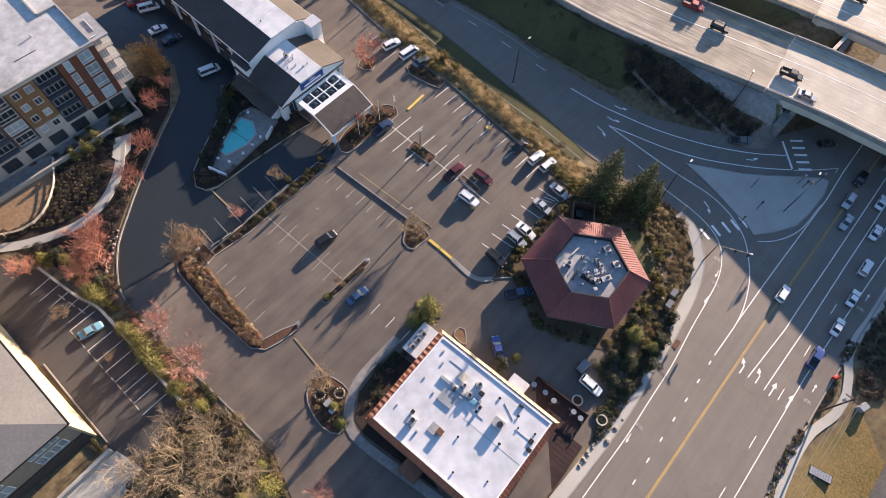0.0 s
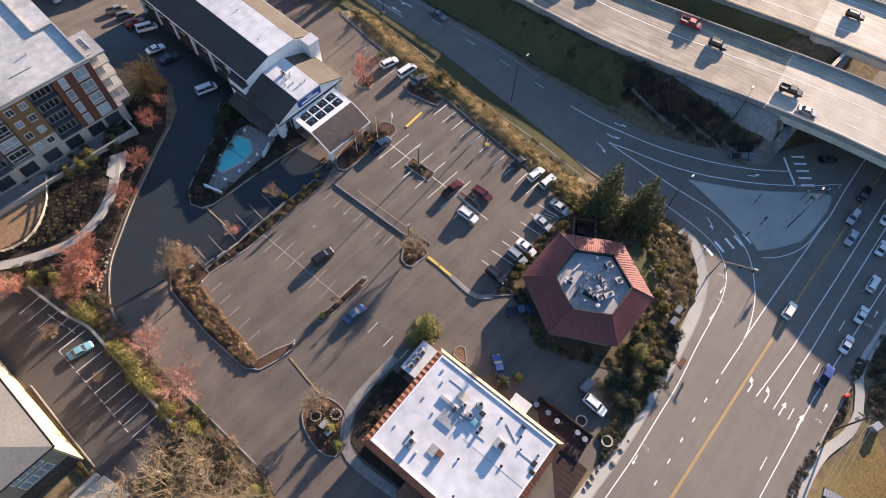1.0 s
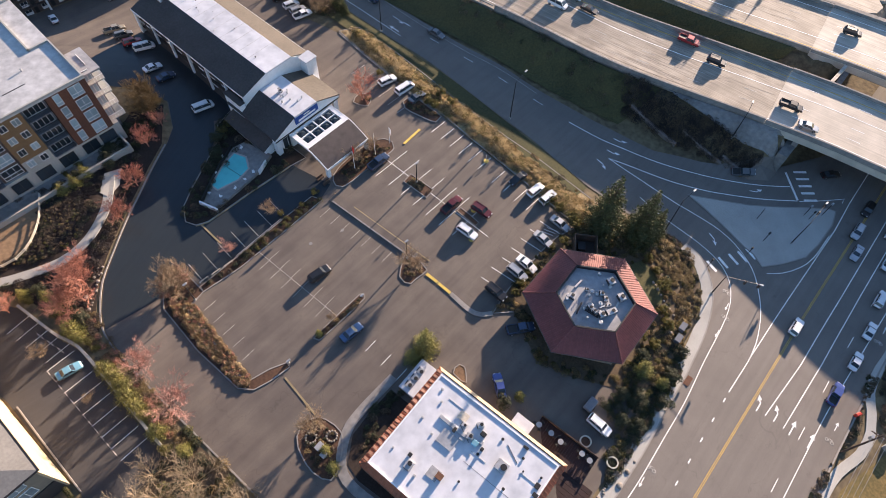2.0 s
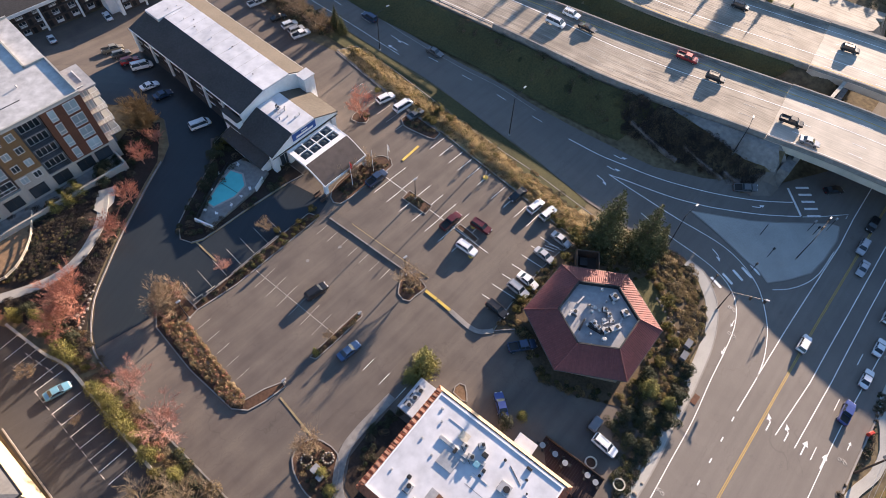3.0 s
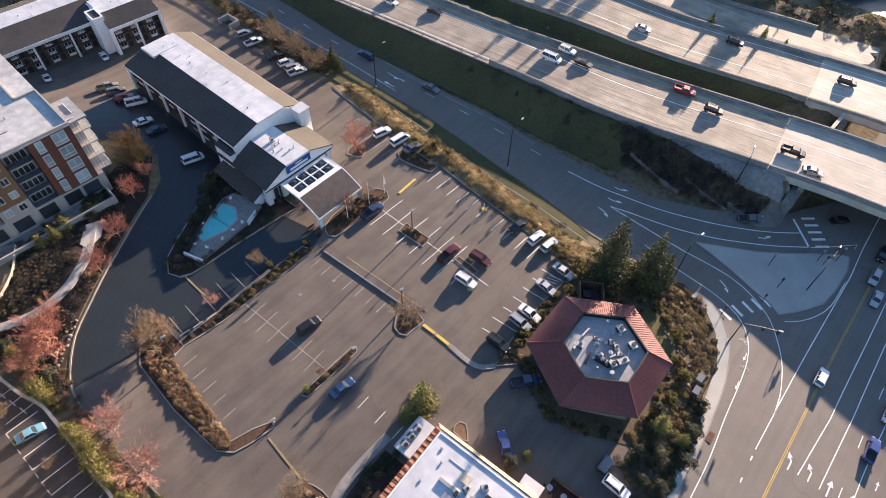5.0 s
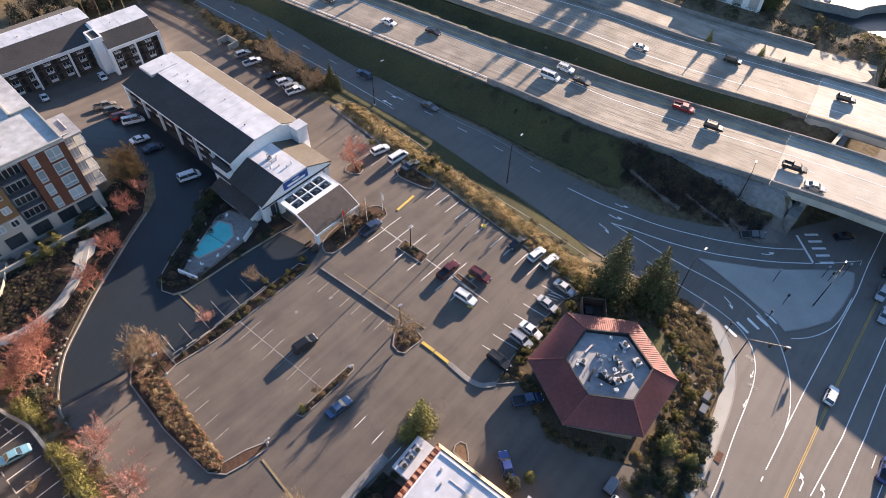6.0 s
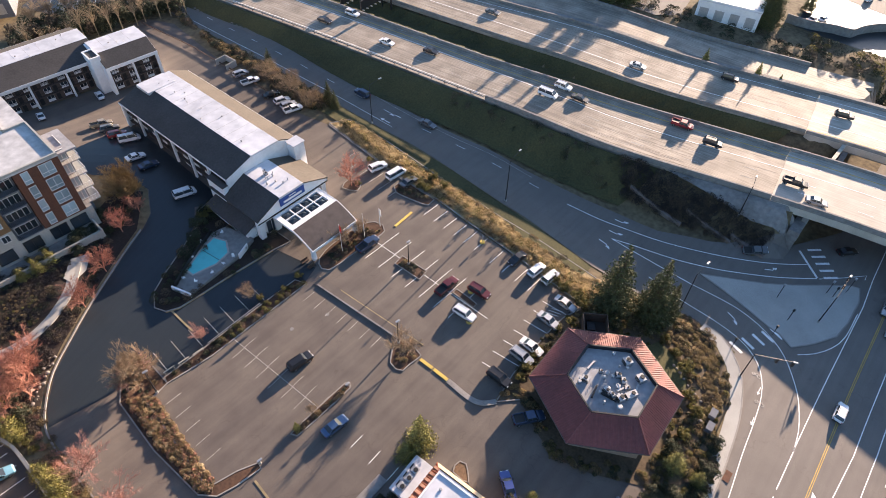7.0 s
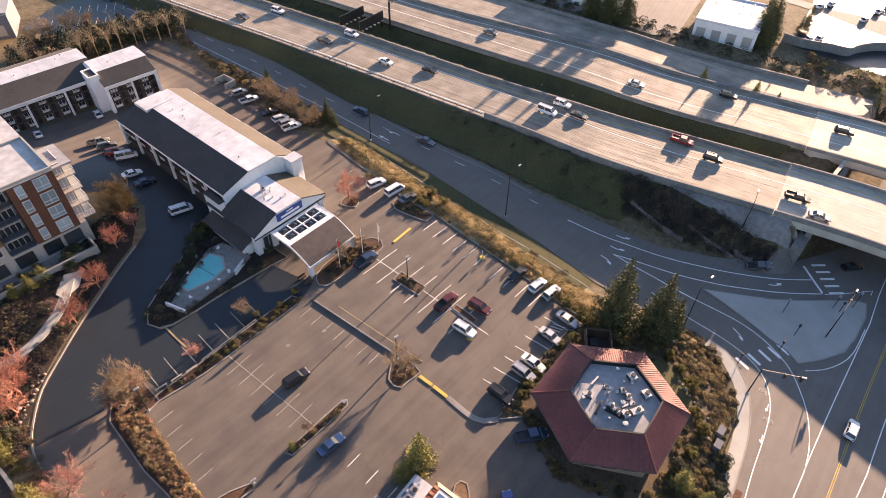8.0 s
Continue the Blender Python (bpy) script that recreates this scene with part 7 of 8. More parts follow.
spray("north_field_brush", scatter(NORTH_FIELD, 170, 1.3, 1.2, 110, (0, 1, 1, 2), 26), 0.25, (SHRUB_BROWN, SHRUB_DARK, OLIVE_LEAF), "scrub beyond the frontage road", "brush", 18)

spray("office_hedge", [(-63.6 + 12.6 * k / 60 - 0.25, 26.6 - 12.3 * k / 60 - 0.3, 0.4, 0.5, 80, k % 2) for k in range(61)], 0.15, (OLIVE_LEAF, SHRUB_DARK), "narrow green hedge at the foot of the sunlit wall", "hedge", 60)

# trees
red = [bare_tree("maple_tree", 5.2, 2.7, RED_TWIG, s, "small leafless tree with red budding twigs", 10, (6, 7, 8), RED_TWIG, 0.0, 0.016) for s in (31, 32)]
for x, y, s in ((-55.2, 70.8, 0.85), (-56.0, 62.8, 0.85), (-55.4, 80.6, 0.8), (-54.0, 86.2, 0.65), (-58.8, 49.2, 1.25), (-58.0, 46.0, 1.3), (-59.4, 43.6, 1.1), (-69.6, 43.4, 0.8), (-13.9, 97.4, 1.15)):
    plant(red[int(x) % 2], x, y, s)
pink = [bare_tree("maple_tree", 6.0, 2.6, PINK_TWIG, s, "leafless tree with a pink haze of buds", 9, (6, 7, 8), BARK, 0.0, 0.014) for s in (35, 36)]
for x, y, s in ((-41.0, 28.2, 1.2), (-46.9, 34.2, 1.05), (-15.8, 7.4, 0.75), (-18.6, 5.2, 0.7), (-35.8, 57.3, 0.5), (-43.4, 49.6, 0.75), (-44.6, 47.4, 0.6)):
    plant(pink[int(x) % 2], x, y, s, lean=24 if -47 < x < -40 and y < 40 else 0)
tan_t = [bare_tree("bare_tree", 5.5, 3.2, TAN_TWIG, s, "leafless tree with pale brown twigs", 10, (7, 8, 8), BARK, 0.0, 0.016) for s in (37, 38)]
for x, y, s in ((-44.4, 48.7, 0.95), (-42.6, 50.4, 0.85), (-43.0, 48.0, 0.7), (-44.6, 50.4, 0.75), (-29.6, 66.4, 0.5), (-2.0, 55.0, 0.85), (-17.6, 25.0, 0.75), (-14.4, 80.2, 0.6), (-11.2, 83.4, 0.55), (-61.5, 36.0, 0.5), (-16.2, 44.2, 0.3), (-25.5, 124.8, 0.9), (-30, 130, 1.0), (-36, 134.5, 1.0), (-52.5, 28.8, 0.35)):
    plant(tan_t[int(abs(x * 3)) % 2], x, y, s)
wide = [bare_tree("alder_tree", 9.0, 7.0, PALE_TWIG, s, "large leafless tree with long sprawling pale branches", 9, (6, 5, 4), PALE_TWIG, 0.06, 0.026, 0.05) for s in (61, 62, 63)]
for i, (x, y, s, tl) in enumerate(((-34.6, 16.5, 0.75, 0.9), (-31.2, 10.8, 0.95, 0.9), (-38.5, 12.0, 0.9, 1.0), (-41.0, 17.6, 0.6, 0.9), (-35.5, 4.0, 1.1, 0.9), (-27.6, 5.0, 0.85, 0.9), (-43, 5.5, 0.95, 1.0), (-27.2, 12.6, 0.6, 0.9), (-39, -3, 1.1, 1.0), (-45.5, 11, 0.7, 1.0))):
    plant(wide[i % 3], x, y, s, tall=tl)
sapling = [bare_tree("sapling", 8.5, 0.9, PALE_TWIG, s, "tall slim leafless sapling before the dark hedge", 6, (5, 4, 3), PALE_TWIG, 0.0, 0.03, 0.2) for s in (65, 66)]
for k in range(13):
    plant(sapling[k % 2], -101 + 2.8 * k + random.uniform(-1.2, 1.2), 149.5 + 1.9 * k + random.uniform(-1.0, 1.0), random.uniform(0.55, 1.05))
for x, y, s in ((-104, 168, 1.0), (-99, 171, 1.1), (-95, 174, 0.9), (-107, 164, 0.9)):
    plant(tan_t[int(abs(x)) % 2], x, y, s)
gold = bare_tree("golden_tree", 6.2, 3.4, SHRUB_TAN, 41, "dense upswept tree with tan winter leaves", 13, (7, 7, 6), BARK, 0.0, 0.034, 0.05)
plant(gold, -56.6, 87.6, 0.85)
plant(gold, -57.6, 91.6, 0.85)
plant(gold, -56.0, 90.0, 0.7)
fir = [conifer("fir_tree", 15.0, 4.1, DARK_CONIFER, s, "tall dark fir with drooping boughs", 34) for s in (43, 44)]
for i, (x, y, s) in enumerate(((35.9, 66.4, 1.15), (43.2, 65.0, 1.06), (47.0, 66.0, 0.6))):
    plant(fir[i % 2], x, y, s)
for i, (x, y, s) in enumerate(((58, 176.5, 1.0), (63, 175, 0.95), (54, 180, 0.95), (100.5, 164, 0.95), (104, 167, 1.0), (103, 170, 0.95), (-21.5, 127.5, 0.42), (-19.8, 125.6, 0.35), (-38, 142, 0.4), (120, 176, 0.6))):
    plant(fir[i % 2], x, y, s)
con = conifer("cedar_tree", 6.5, 2.6, CONIFER, 45, "bushy green conifer with a broad crown", 22)
for x, y, s, tl in ((0.4, 38.9, 1.1, 1.3), (-1.8, 37.2, 0.7, 0.95), (16.4, 30.8, 0.42, 1.0), (77.4, 144.8, 0.5, 1.2), (90.0, 139.4, 0.45, 1.3), (95.6, 137.6, 0.25, 1.0), (-18.2, 41.4, 0.3, 1.3), (-15.4, 21.6, 0.45, 1.0), (-24.6, 8.4, 1.05, 0.75), (-27.7, 6.8, 0.85, 0.75), (-26.0, 12.0, 0.6, 0.8), (-37.2, 21.4, 0.6, 0.8), (39.1, 36.1, 0.85, 0.9), (42.2, 33.6, 0.6, 1.0), (-14.0, 19.0, 0.5, 0.9)):
    plant(con, x, y, s, tall=tl)
cone = conifer("conical_shrub", 3.2, 1.8, CONIFER, 49, "conical green evergreen shrub on the strip", 14)
for x, y, s in ((-51.9, 34.0, 1.0), (-50.1, 32.7, 1.1), (-48.9, 31.2, 1.0), (-47.4, 29.5, 1.15), (-45.7, 28.0, 1.05), (-44.4, 26.6, 0.8), (-41.8, 24.1, 1.1), (-58.3, 40.4, 1.2), (-57.0, 39.2, 0.9), (-64.2, 46.2, 0.8), (-68.0, 46.4, 0.8), (-61.5, 44.0, 1.0), (-66.2, 70.0, 0.9), (-68.0, 68.2, 0.8), (-65, 72.5, 0.9)):
    plant(cone, x, y, s)
ball = shrub("clipped_shrub", 1.1, 1.5, OLIVE_LEAF, 46, "rounded clipped evergreen shrub", 520, 0.2)
for x, y, s in ((45.6, 45.4, 1.15), (42.4, 41.2, 1.1), (46.6, 53.8, 1.2), (46.0, 56.8, 0.9), (25.0, 61.0, 0.7), (27.7, 62.2, 1.0), (30.5, 66.6, 1.3), (18.2, 52.6, 0.9), (17.0, 50.4, 0.8), (19.8, 55, 0.7), (-27.8, 66.4, 0.7), (-21.8, 71.6, 0.8), (-24, 68.6, 0.6), 
                (-12.6, 97.6, 0.7), (27.6, 70.2, 1.2), (30, 68.2, 1.3), (26, 72.4, 1.0), (-40.6, 88.4, 1.4), (-42, 86, 1.2), (-10.4, 105.6, 0.8), (-1.6, 99.2, 0.9), (0.8, 97.4, 1.0), (6, 97.5, 1.1), (3.4, 100.2, 1.2), (40.6, 42.6, 0.7), (45.5, 48.5, 0.9), (44.4, 59.8, 1.0)):
    plant(ball, x, y, s)
broad = shrub("evergreen_shrub", 1.7, 2.0, SHRUB_DARK, 47, "spreading dark evergreen shrub", 900, 0.2)
for x, y, s in ((13.4, 29.6, 0.9), (34.6, 31.4, 0.9), (37.0, 32.4, 0.8), (34.0, 27.0, 0.8), (-60, 44.6, 0.8), (-65.5, 47.5, 0.8), (-57.5, 42.2, 0.9), (-42.4, 80.2, 0.9), (-42.8, 84.2, 1.0), (39.5, 38.5, 1.0), (44.5, 35.5, 1.0), (37.5, 30.5, 1.0), (42, 30.6, 1.0), (36.5, 26.0, 0.9), (47.5, 40, 0.8), (-66.6, 71.5, 0.8), (-69, 69.4, 0.7)):
    plant(broad, x, y, s)
dark_rng = random.Random(71)
for k in range(26):
    x, y = dark_rng.uniform(-64, -55.5), dark_rng.uniform(74, 92)
    if inside(x, y, [(-64, 73.5), (-57, 74), (-55, 82), (-55, 92), (-58, 92), (-61, 84), (-66, 74)]):
        plant(broad, x, y, dark_rng.uniform(0.5, 0.9))
olive = shrub("light_shrub", 1.2, 1.4, OLIVE_LEAF, 48, "light olive-green shrub in the strip", 460, 0.2)
for x, y, s in ((-66.8, 74.4, 0.8), (-68.6, 72.4, 0.7), (-41.2, 24.2, 0.9), (-40, 21.5, 1.0), (-55.4, 38.6, 0.8), (-54, 37.4, 0.7), (-43.2, 26.6, 0.8), (24.5, 71.8, 1.1), (2, 96.6, 1.0), (-62.5, 45.4, 0.7), (-66.8, 45.4, 0.8)):
    plant(olive, x, y, s)
for src in (*red, *pink, *tan_t, *wide, *sapling, gold, *fir, con, cone, ball, broad, olive):
    drop(src)


# ---- vehicles ----
SHAPES = {
    # length, width, then profile stations (x from the rear, bonnet or roof height), cabin (x0, x1, top x0, top x1), roof height
    "sedan": dict(l=4.7, w=1.82, low=0.28, belt=0.92, nose=0.78, tail=0.95, cabin=(0.75, 3.35, 1.45, 2.65), roof=1.44),
    "suv": dict(l=4.7, w=1.9, low=0.34, belt=1.08, nose=1.02, tail=1.08, cabin=(0.12, 3.45, 0.45, 2.85), roof=1.74),
    "van": dict(l=5.5, w=2.0, low=0.36, belt=1.25, nose=1.1, tail=1.3, cabin=(0.06, 4.75, 0.18, 3.95), roof=2.12),
    "pickup": dict(l=5.6, w=1.95, low=0.45, belt=1.12, nose=1.1, tail=1.1, cabin=(2.05, 4.3, 2.25, 3.7), roof=1.85),
}


def vehicle(kind, seed=0):
    """A parked vehicle pointing along x, its middle at the origin: body, glazing, roof, wheels with rims, lights, bumpers and mirrors."""
    s = SHAPES[kind]
    l, w, low, belt, roof = s["l"], s["w"], s["low"], s["belt"], s["roof"]
    c0, c1, t0, t1 = s["cabin"]
    t = thing({"sedan": "car", "suv": "suv", "van": "van", "pickup": "pickup_truck"}[kind], Matrix.Identity(4), "parked vehicle", "car")
    h = w / 2

    def ring(x, z0, z1, half, tuck):
        return [(x - l / 2, -half + tuck, z0), (x - l / 2, -half, z0 + (z1 - z0) * 0.45), (x - l / 2, -half + 0.07, z1), (x - l / 2, half - 0.07, z1), (x - l / 2, half, z0 + (z1 - z0) * 0.45), (x - l / 2, half - tuck, z0)]

    bm = bmesh.new()
    st = [(0.0, low + 0.12, s["tail"] - 0.1, h - 0.14), (0.12, low, s["tail"], h - 0.05), (c0 + 0.3, low, belt, h), (c1 - 0.2, low, belt, h), (c1 + 0.3, low, (belt + s["nose"]) / 2 + 0.02, h - 0.01), (l - 0.25, low, s["nose"] - 0.04, h - 0.07), (l, low + 0.12, s["nose"] - 0.22, h - 0.2)]
    loft(bm, [ring(x, a, b, q, 0.06) for x, a, b, q in st])
    bmesh.ops.recalc_face_normals(bm, faces=bm.faces)
    body = part("body", bm, PAINTS["white"], t)
    if kind == "pickup":
        bed_bm = bmesh.new()
        box(bed_bm, 0.15 - l / 2, 1.95 - l / 2, -h + 0.18, h - 0.18, 1.1, 1.14)
        part("cargo_bed", bed_bm, PLASTIC_BLACK, t)
        rail_bm = bmesh.new()
        for y0, y1 in ((-h + 0.06, -h + 0.17), (h - 0.17, h - 0.06)):
            box(rail_bm, 0.1 - l / 2, 2.0 - l / 2, y0, y1, 1.1, 1.32)
        box(rail_bm, 0.08 - l / 2, 0.15 - l / 2, -h + 0.06, h - 0.06, 1.1, 1.3)
        part("bed_side", rail_bm, PAINTS["white"], t)
    # glasshouse and roof
    bm = bmesh.new()
    zt = roof - 0.06
    lo = [(c0 - l / 2, -h + 0.1, belt - 0.02), (c1 - l / 2, -h + 0.1, belt - 0.02), (c1 - l / 2, h - 0.1, belt - 0.02), (c0 - l / 2, h - 0.1, belt - 0.02)]
    hi = [(t0 - l / 2, -h + 0.27, zt), (t1 - l / 2, -h + 0.27, zt), (t1 - l / 2, h - 0.27, zt), (t0 - l / 2, h - 0.27, zt)]
    loft(bm, [lo, hi])
    bmesh.ops.recalc_face_normals(bm, faces=bm.faces)
    part("window", bm, GLASS, t, "dark tinted glazing")
    bm = bmesh.new()
    box(bm, t0 - l / 2 - 0.05, t1 - l / 2 + 0.05, -h + 0.23, h - 0.23, zt, roof)
    bmesh.ops.bevel(bm, geom=list(bm.edges), offset=0.03, segments=1, affect="EDGES")
    part("roof", bm, PAINTS["white"], t)
    for side in (-1, 1):
        for xa, xb in ((c0, t0), (c1, t1), ((c0 + c1) / 2, (t0 + t1) / 2 - 0.05)):
            bm = bmesh.new()
            rod(bm, (xa - l / 2, side * (h - 0.1), belt), (xb - l / 2, side * (h - 0.26), zt), 0.045, sides=5)
            part("pillar", bm, PAINTS["white"], t)
    for x in (0.85, l - 0.95):
        for side in (-1, 1):
            wh = new("wheel")
            wh.parent = t
            wh.location = (x - l / 2, side * (h - 0.1), 0.34)
            bm = bmesh.new()
            rod(bm, (0, -0.11, 0), (0, 0.11, 0), 0.34, sides=14)
            part("tyre", bm, RUBBER, wh)
            bm = bmesh.new()
            rod(bm, (0, side * 0.1, 0), (0, side * 0.125, 0), 0.21, 0.2, sides=10)
            part("rim", bm, RIM, wh)
    for side in (-1, 1):
        part("headlight", one_box(l / 2 - 0.17, l / 2 - 0.02, side * (h - 0.42) - 0.2, side * (h - 0.42) + 0.16, s["nose"] - 0.26, s["nose"] - 0.12), HEADLIGHT, t)
        part("tail_light", one_box(-l / 2 - 0.02, -l / 2 + 0.12, side * (h - 0.26) - 0.1, side * (h - 0.26) + 0.1, s["tail"] - 0.32, s["tail"] - 0.1), TAILLIGHT, t)
        part("mirror", one_box(c1 - l / 2 - 0.5, c1 - l / 2 - 0.3, side * (h + 0.06) - 0.08, side * (h + 0.06) + 0.08, belt, belt + 0.16), PLASTIC_BLACK, t)
    part("bumper", one_box(l / 2 - 0.1, l / 2 + 0.06, -h + 0.2, h - 0.2, low + 0.02, low + 0.22, bevel=0.03), PLASTIC_BLACK, t)
    part("bumper", one_box(-l / 2 - 0.06, -l / 2 + 0.08, -h + 0.15, h - 0.15, low + 0.04, low + 0.24, bevel=0.03), PLASTIC_BLACK, t)
    if kind in ("suv", "van"):
        bm = bmesh.new()
        for side in (-1, 1):
            rod(bm, (t0 - l / 2 + 0.2, side * (h - 0.34), roof + 0.05), (t1 - l / 2 - 0.2, side * (h - 0.34), roof + 0.05), 0.03, sides=5)
        part("roof_rail", bm, DARK_METAL, t)
    return t


MODELS = {k: vehicle(k) for k in SHAPES}
COLOUR_WORDS = {"sky": "pale blue", "tan": "sandy beige", "cobalt": "bright blue", "navy": "dark blue"}


def park(kind, x, y, heading, colour, where, surface=None, scale=1.0, group=""):
    """Stands a vehicle on the slope of the ground, nose along heading."""
    c = copy_thing(MODELS[kind], Matrix.Identity(4))
    ground = surface or height
    a = radians(heading)
    d, n = Vector((math.cos(a), math.sin(a))), Vector((-math.sin(a), math.cos(a)))
    p = Vector((x, y))
    g = lambda q: ground(q.x, q.y)
    ux = Vector((d.x, d.y, (g(p + d * 1.4) - g(p - d * 1.4)) / 2.8)).normalized()
    uy = Vector((n.x, n.y, (g(p + n * 0.8) - g(p - n * 0.8)) / 1.6)).normalized()
    uz = ux.cross(uy).normalized()
    uy = uz.cross(ux)
    m = Matrix.Identity(4)
    for i in range(3):
        m[i][0], m[i][1], m[i][2] = ux[i], uy[i], uz[i]
    m.translation = (x, y, ground(x, y) + (0.07 if surface is None else 0.12))
    c.matrix_basis = m @ Matrix.Scale(scale * {"sedan": 0.94, "suv": 0.94, "van": 0.9, "pickup": 0.93}[kind], 4)
    for o in c.children:
        if o.name.split(".")[0] in ("body", "roof", "pillar", "bed_side"):
            o.material_slots[0].link = "OBJECT"
            o.material_slots[0].material = PAINTS[colour]
    words = {"sedan": "saloon car", "suv": "sport utility car", "van": "passenger van", "pickup": "pickup truck"}[kind]
    return tagged(c, "%s %s %s" % (COLOUR_WORDS.get(colour, colour), words, where), "car" if kind != "pickup" else "pickup truck", group)


LOTG = "cars in the car park"
for kind, x, y, hd, col in (
        ("suv", -19.2, 53.2, 41, "black"), ("sedan", -12.6, 41.8, 43, "blue"), ("pickup", -9.6, 79.8, 47, "navy"), ("pickup", 5.4, 69.6, 47, "maroon"), ("suv", 11.4, 68.6, -38, "maroon"), ("suv", 8.4, 63.4, -38, "white"),
        ("sedan", 19.4, 77.0, -137, "black"), ("suv", 22.8, 74.2, 44, "white"), ("suv", 25.2, 72.6, 44, "white"), ("sedan", 27.2, 66.4, -42, "silver"), ("sedan", 23.4, 62.4, -44, "silver"), ("sedan", 19.6, 56.6, -43, "white"), ("suv", 17.6, 54.6, -43, "silver"), ("suv", 13.4, 50.4, -43, "black"),
        ("pickup", 17.4, 43.2, 12, "navy"), ("sedan", 13.0, 32.6, 100, "cobalt"), ("suv", 29.6, 26.2, -42, "white"),
        ("suv", -8.6, 103.2, 36, "white"), ("van", -4.6, 101.0, 44, "white"), ("sedan", -1.8, 98.6, 44, "grey")):
    park(kind, x, y, hd, col, "parked in a marked stall on the asphalt", group=LOTG)
for kind, x, y, hd, col in (("van", -47.1, 92.2, 38, "white"), ("sedan", -56.0, 99.6, 42, "navy"), ("sedan", -59.2, 101.8, 42, "white"), ("van", -62.6, 108.4, 32, "white"), ("suv", -65.8, 110.2, 32, "red"), ("suv", -68.6, 113.0, 32, "grey"), ("pickup", -71.2, 115.0, 32, "tan"), ("sedan", -86.7, 119.3, 128, "white"), ("sedan", -77.0, 129.2, 128, "white"),
                            ("pickup", -29.7, 123.8, 36, "white"), ("suv", -31.0, 125.4, 36, "silver"), ("suv", -32.8, 127.2, 36, "white"), ("sedan", -35.8, 129.8, 36, "black"), ("pickup", -41.8, 135.2, 36, "white"), ("suv", -44.8, 138.8, 36, "silver")):
    park(kind, x, y, hd, col, "parked beside the hotel", scale=0.92, group="cars by the hotel")
park("sedan", -57.0, 33.4, 40, "sky", "parked on the upper terrace", scale=0.9)
ROADG = "vehicles on the road"
for kind, x, y, hd, col in (("pickup", 75.6, 33.2, 48, "cobalt"), ("sedan", 82.0, 39.6, 48, "white"), ("sedan", 87.0, 45.8, 48, "white"), ("suv", 91.6, 52.6, 48, "white"), ("sedan", 90.6, 63.4, -132, "silver"), ("suv", 92.6, 68.6, -132, "silver"), ("sedan", 96.4, 61.0, 48, "white"), ("sedan", 100, 68.5, 48, "white"), ("suv", 97.0, 74.4, -132, "black"), ("suv", 72.2, 46.4, 48, "white"), ("sedan", 101.5, 59.0, 48, "silver"), ("sedan", 106, 66, 48, "white")):
    park(kind, x, y, hd, col, "queueing on the wide road", group=ROADG)
for kind, x, y, hd, col in (("pickup", 71.6, 84.2, -4, "grey"), ("suv", -13.6, 131.6, 140, "navy"), ("sedan", 2.6, 119.8, -36, "grey"), ("sedan", 92, 84, 5, "black")):
    park(kind, x, y, hd, col, "driving on the slip road", group="vehicles on the slip road")
for kind, s, f, col in (("van", 12.7, 10.4, "white"), ("suv", 14.4, 15.6, "white"), ("sedan", 19.8, 13.6, "black"), ("pickup", 43.7, 17.0, "red"), ("suv", 51.7, 13.4, "black"), ("pickup", 70.8, 7.6, "black"), ("sedan", 76.0, 3.4, "silver"),
                        ("suv", 47.6, 43.6, "black"), ("suv", 75.7, 40.6, "black"), ("suv", -50.5, 14.4, "white"), ("sedan", -54.4, 7.0, "black"), ("sedan", -33.4, 7.4, "white"), ("sedan", -21.3, 10.4, "black"), ("sedan", -18.7, 38.6, "grey"), ("suv", -78, 13.8, "white"), ("sedan", -84, 5.2, "grey"), ("sedan", -72, 40, "black"), ("sedan", 26, 36.4, "silver")):
    x, y = freeway_point(s, f)
    park(kind, x, y, -34.4 + 7 * (s > 25) * (s < 80), col, "driving on the freeway", surface=deck, group="vehicles on the freeway")
for x, y in ((137.5, 194.7), (151.5, 190.3), (132.7, 192.5), (143.4, 184.1), (118.5, 170), (122, 170.5), (157, 194)):
    park("sedan", x, y, 40, "white", "parked beyond the freeway", group="cars beyond the freeway")
for k in MODELS.values():
    drop(k)


# ---- posts, poles and lamps ----
def street_lamp(x, y, h, arm, heading, label="dark steel street lamp with a single arm", z=None, mat=DARK_METAL, arm_rise=0.4):
    g = height(x, y) if z is None else z
    t = thing("street_lamp", pose(x, y, g, 0, 0, heading), label, "street lamp")
    bm = bmesh.new()
    rod(bm, (0, 0, -0.3), (0, 0, h), 0.13, 0.07, 10)
    part("pole", bm, mat, t)
    bm = bmesh.new()
    rod(bm, (0, 0, -0.3), (0, 0, 0.5), 0.24, sides=10)
    part("footing", bm, CONCRETE, t)
    if arm:
        bm = bmesh.new()
        rod(bm, (0, 0, h - 0.1), (arm, 0, h + arm_rise), 0.05, sides=6)
        part("arm", bm, mat, t)
    bm = bmesh.new()
    box(bm, arm - 0.3, arm + 0.5, -0.18, 0.18, h + arm_rise - 0.06, h + arm_rise + 0.12)
    bmesh.ops.bevel(bm, geom=list(bm.edges), offset=0.04, segments=1, affect="EDGES")
    part("lamp_head", bm, GALVANISED, t)
    return t


street_lamp(18.9, 94.0, 11.0, 3.6, 52)
street_lamp(49.9, 67.2, 11.0, 3.2, 40)
street_lamp(-10.6, 120.0, 10.5, 3.0, 40)
street_lamp(68.6, 90.2, 8.5, 2.6, 60, mat=DARK_METAL)
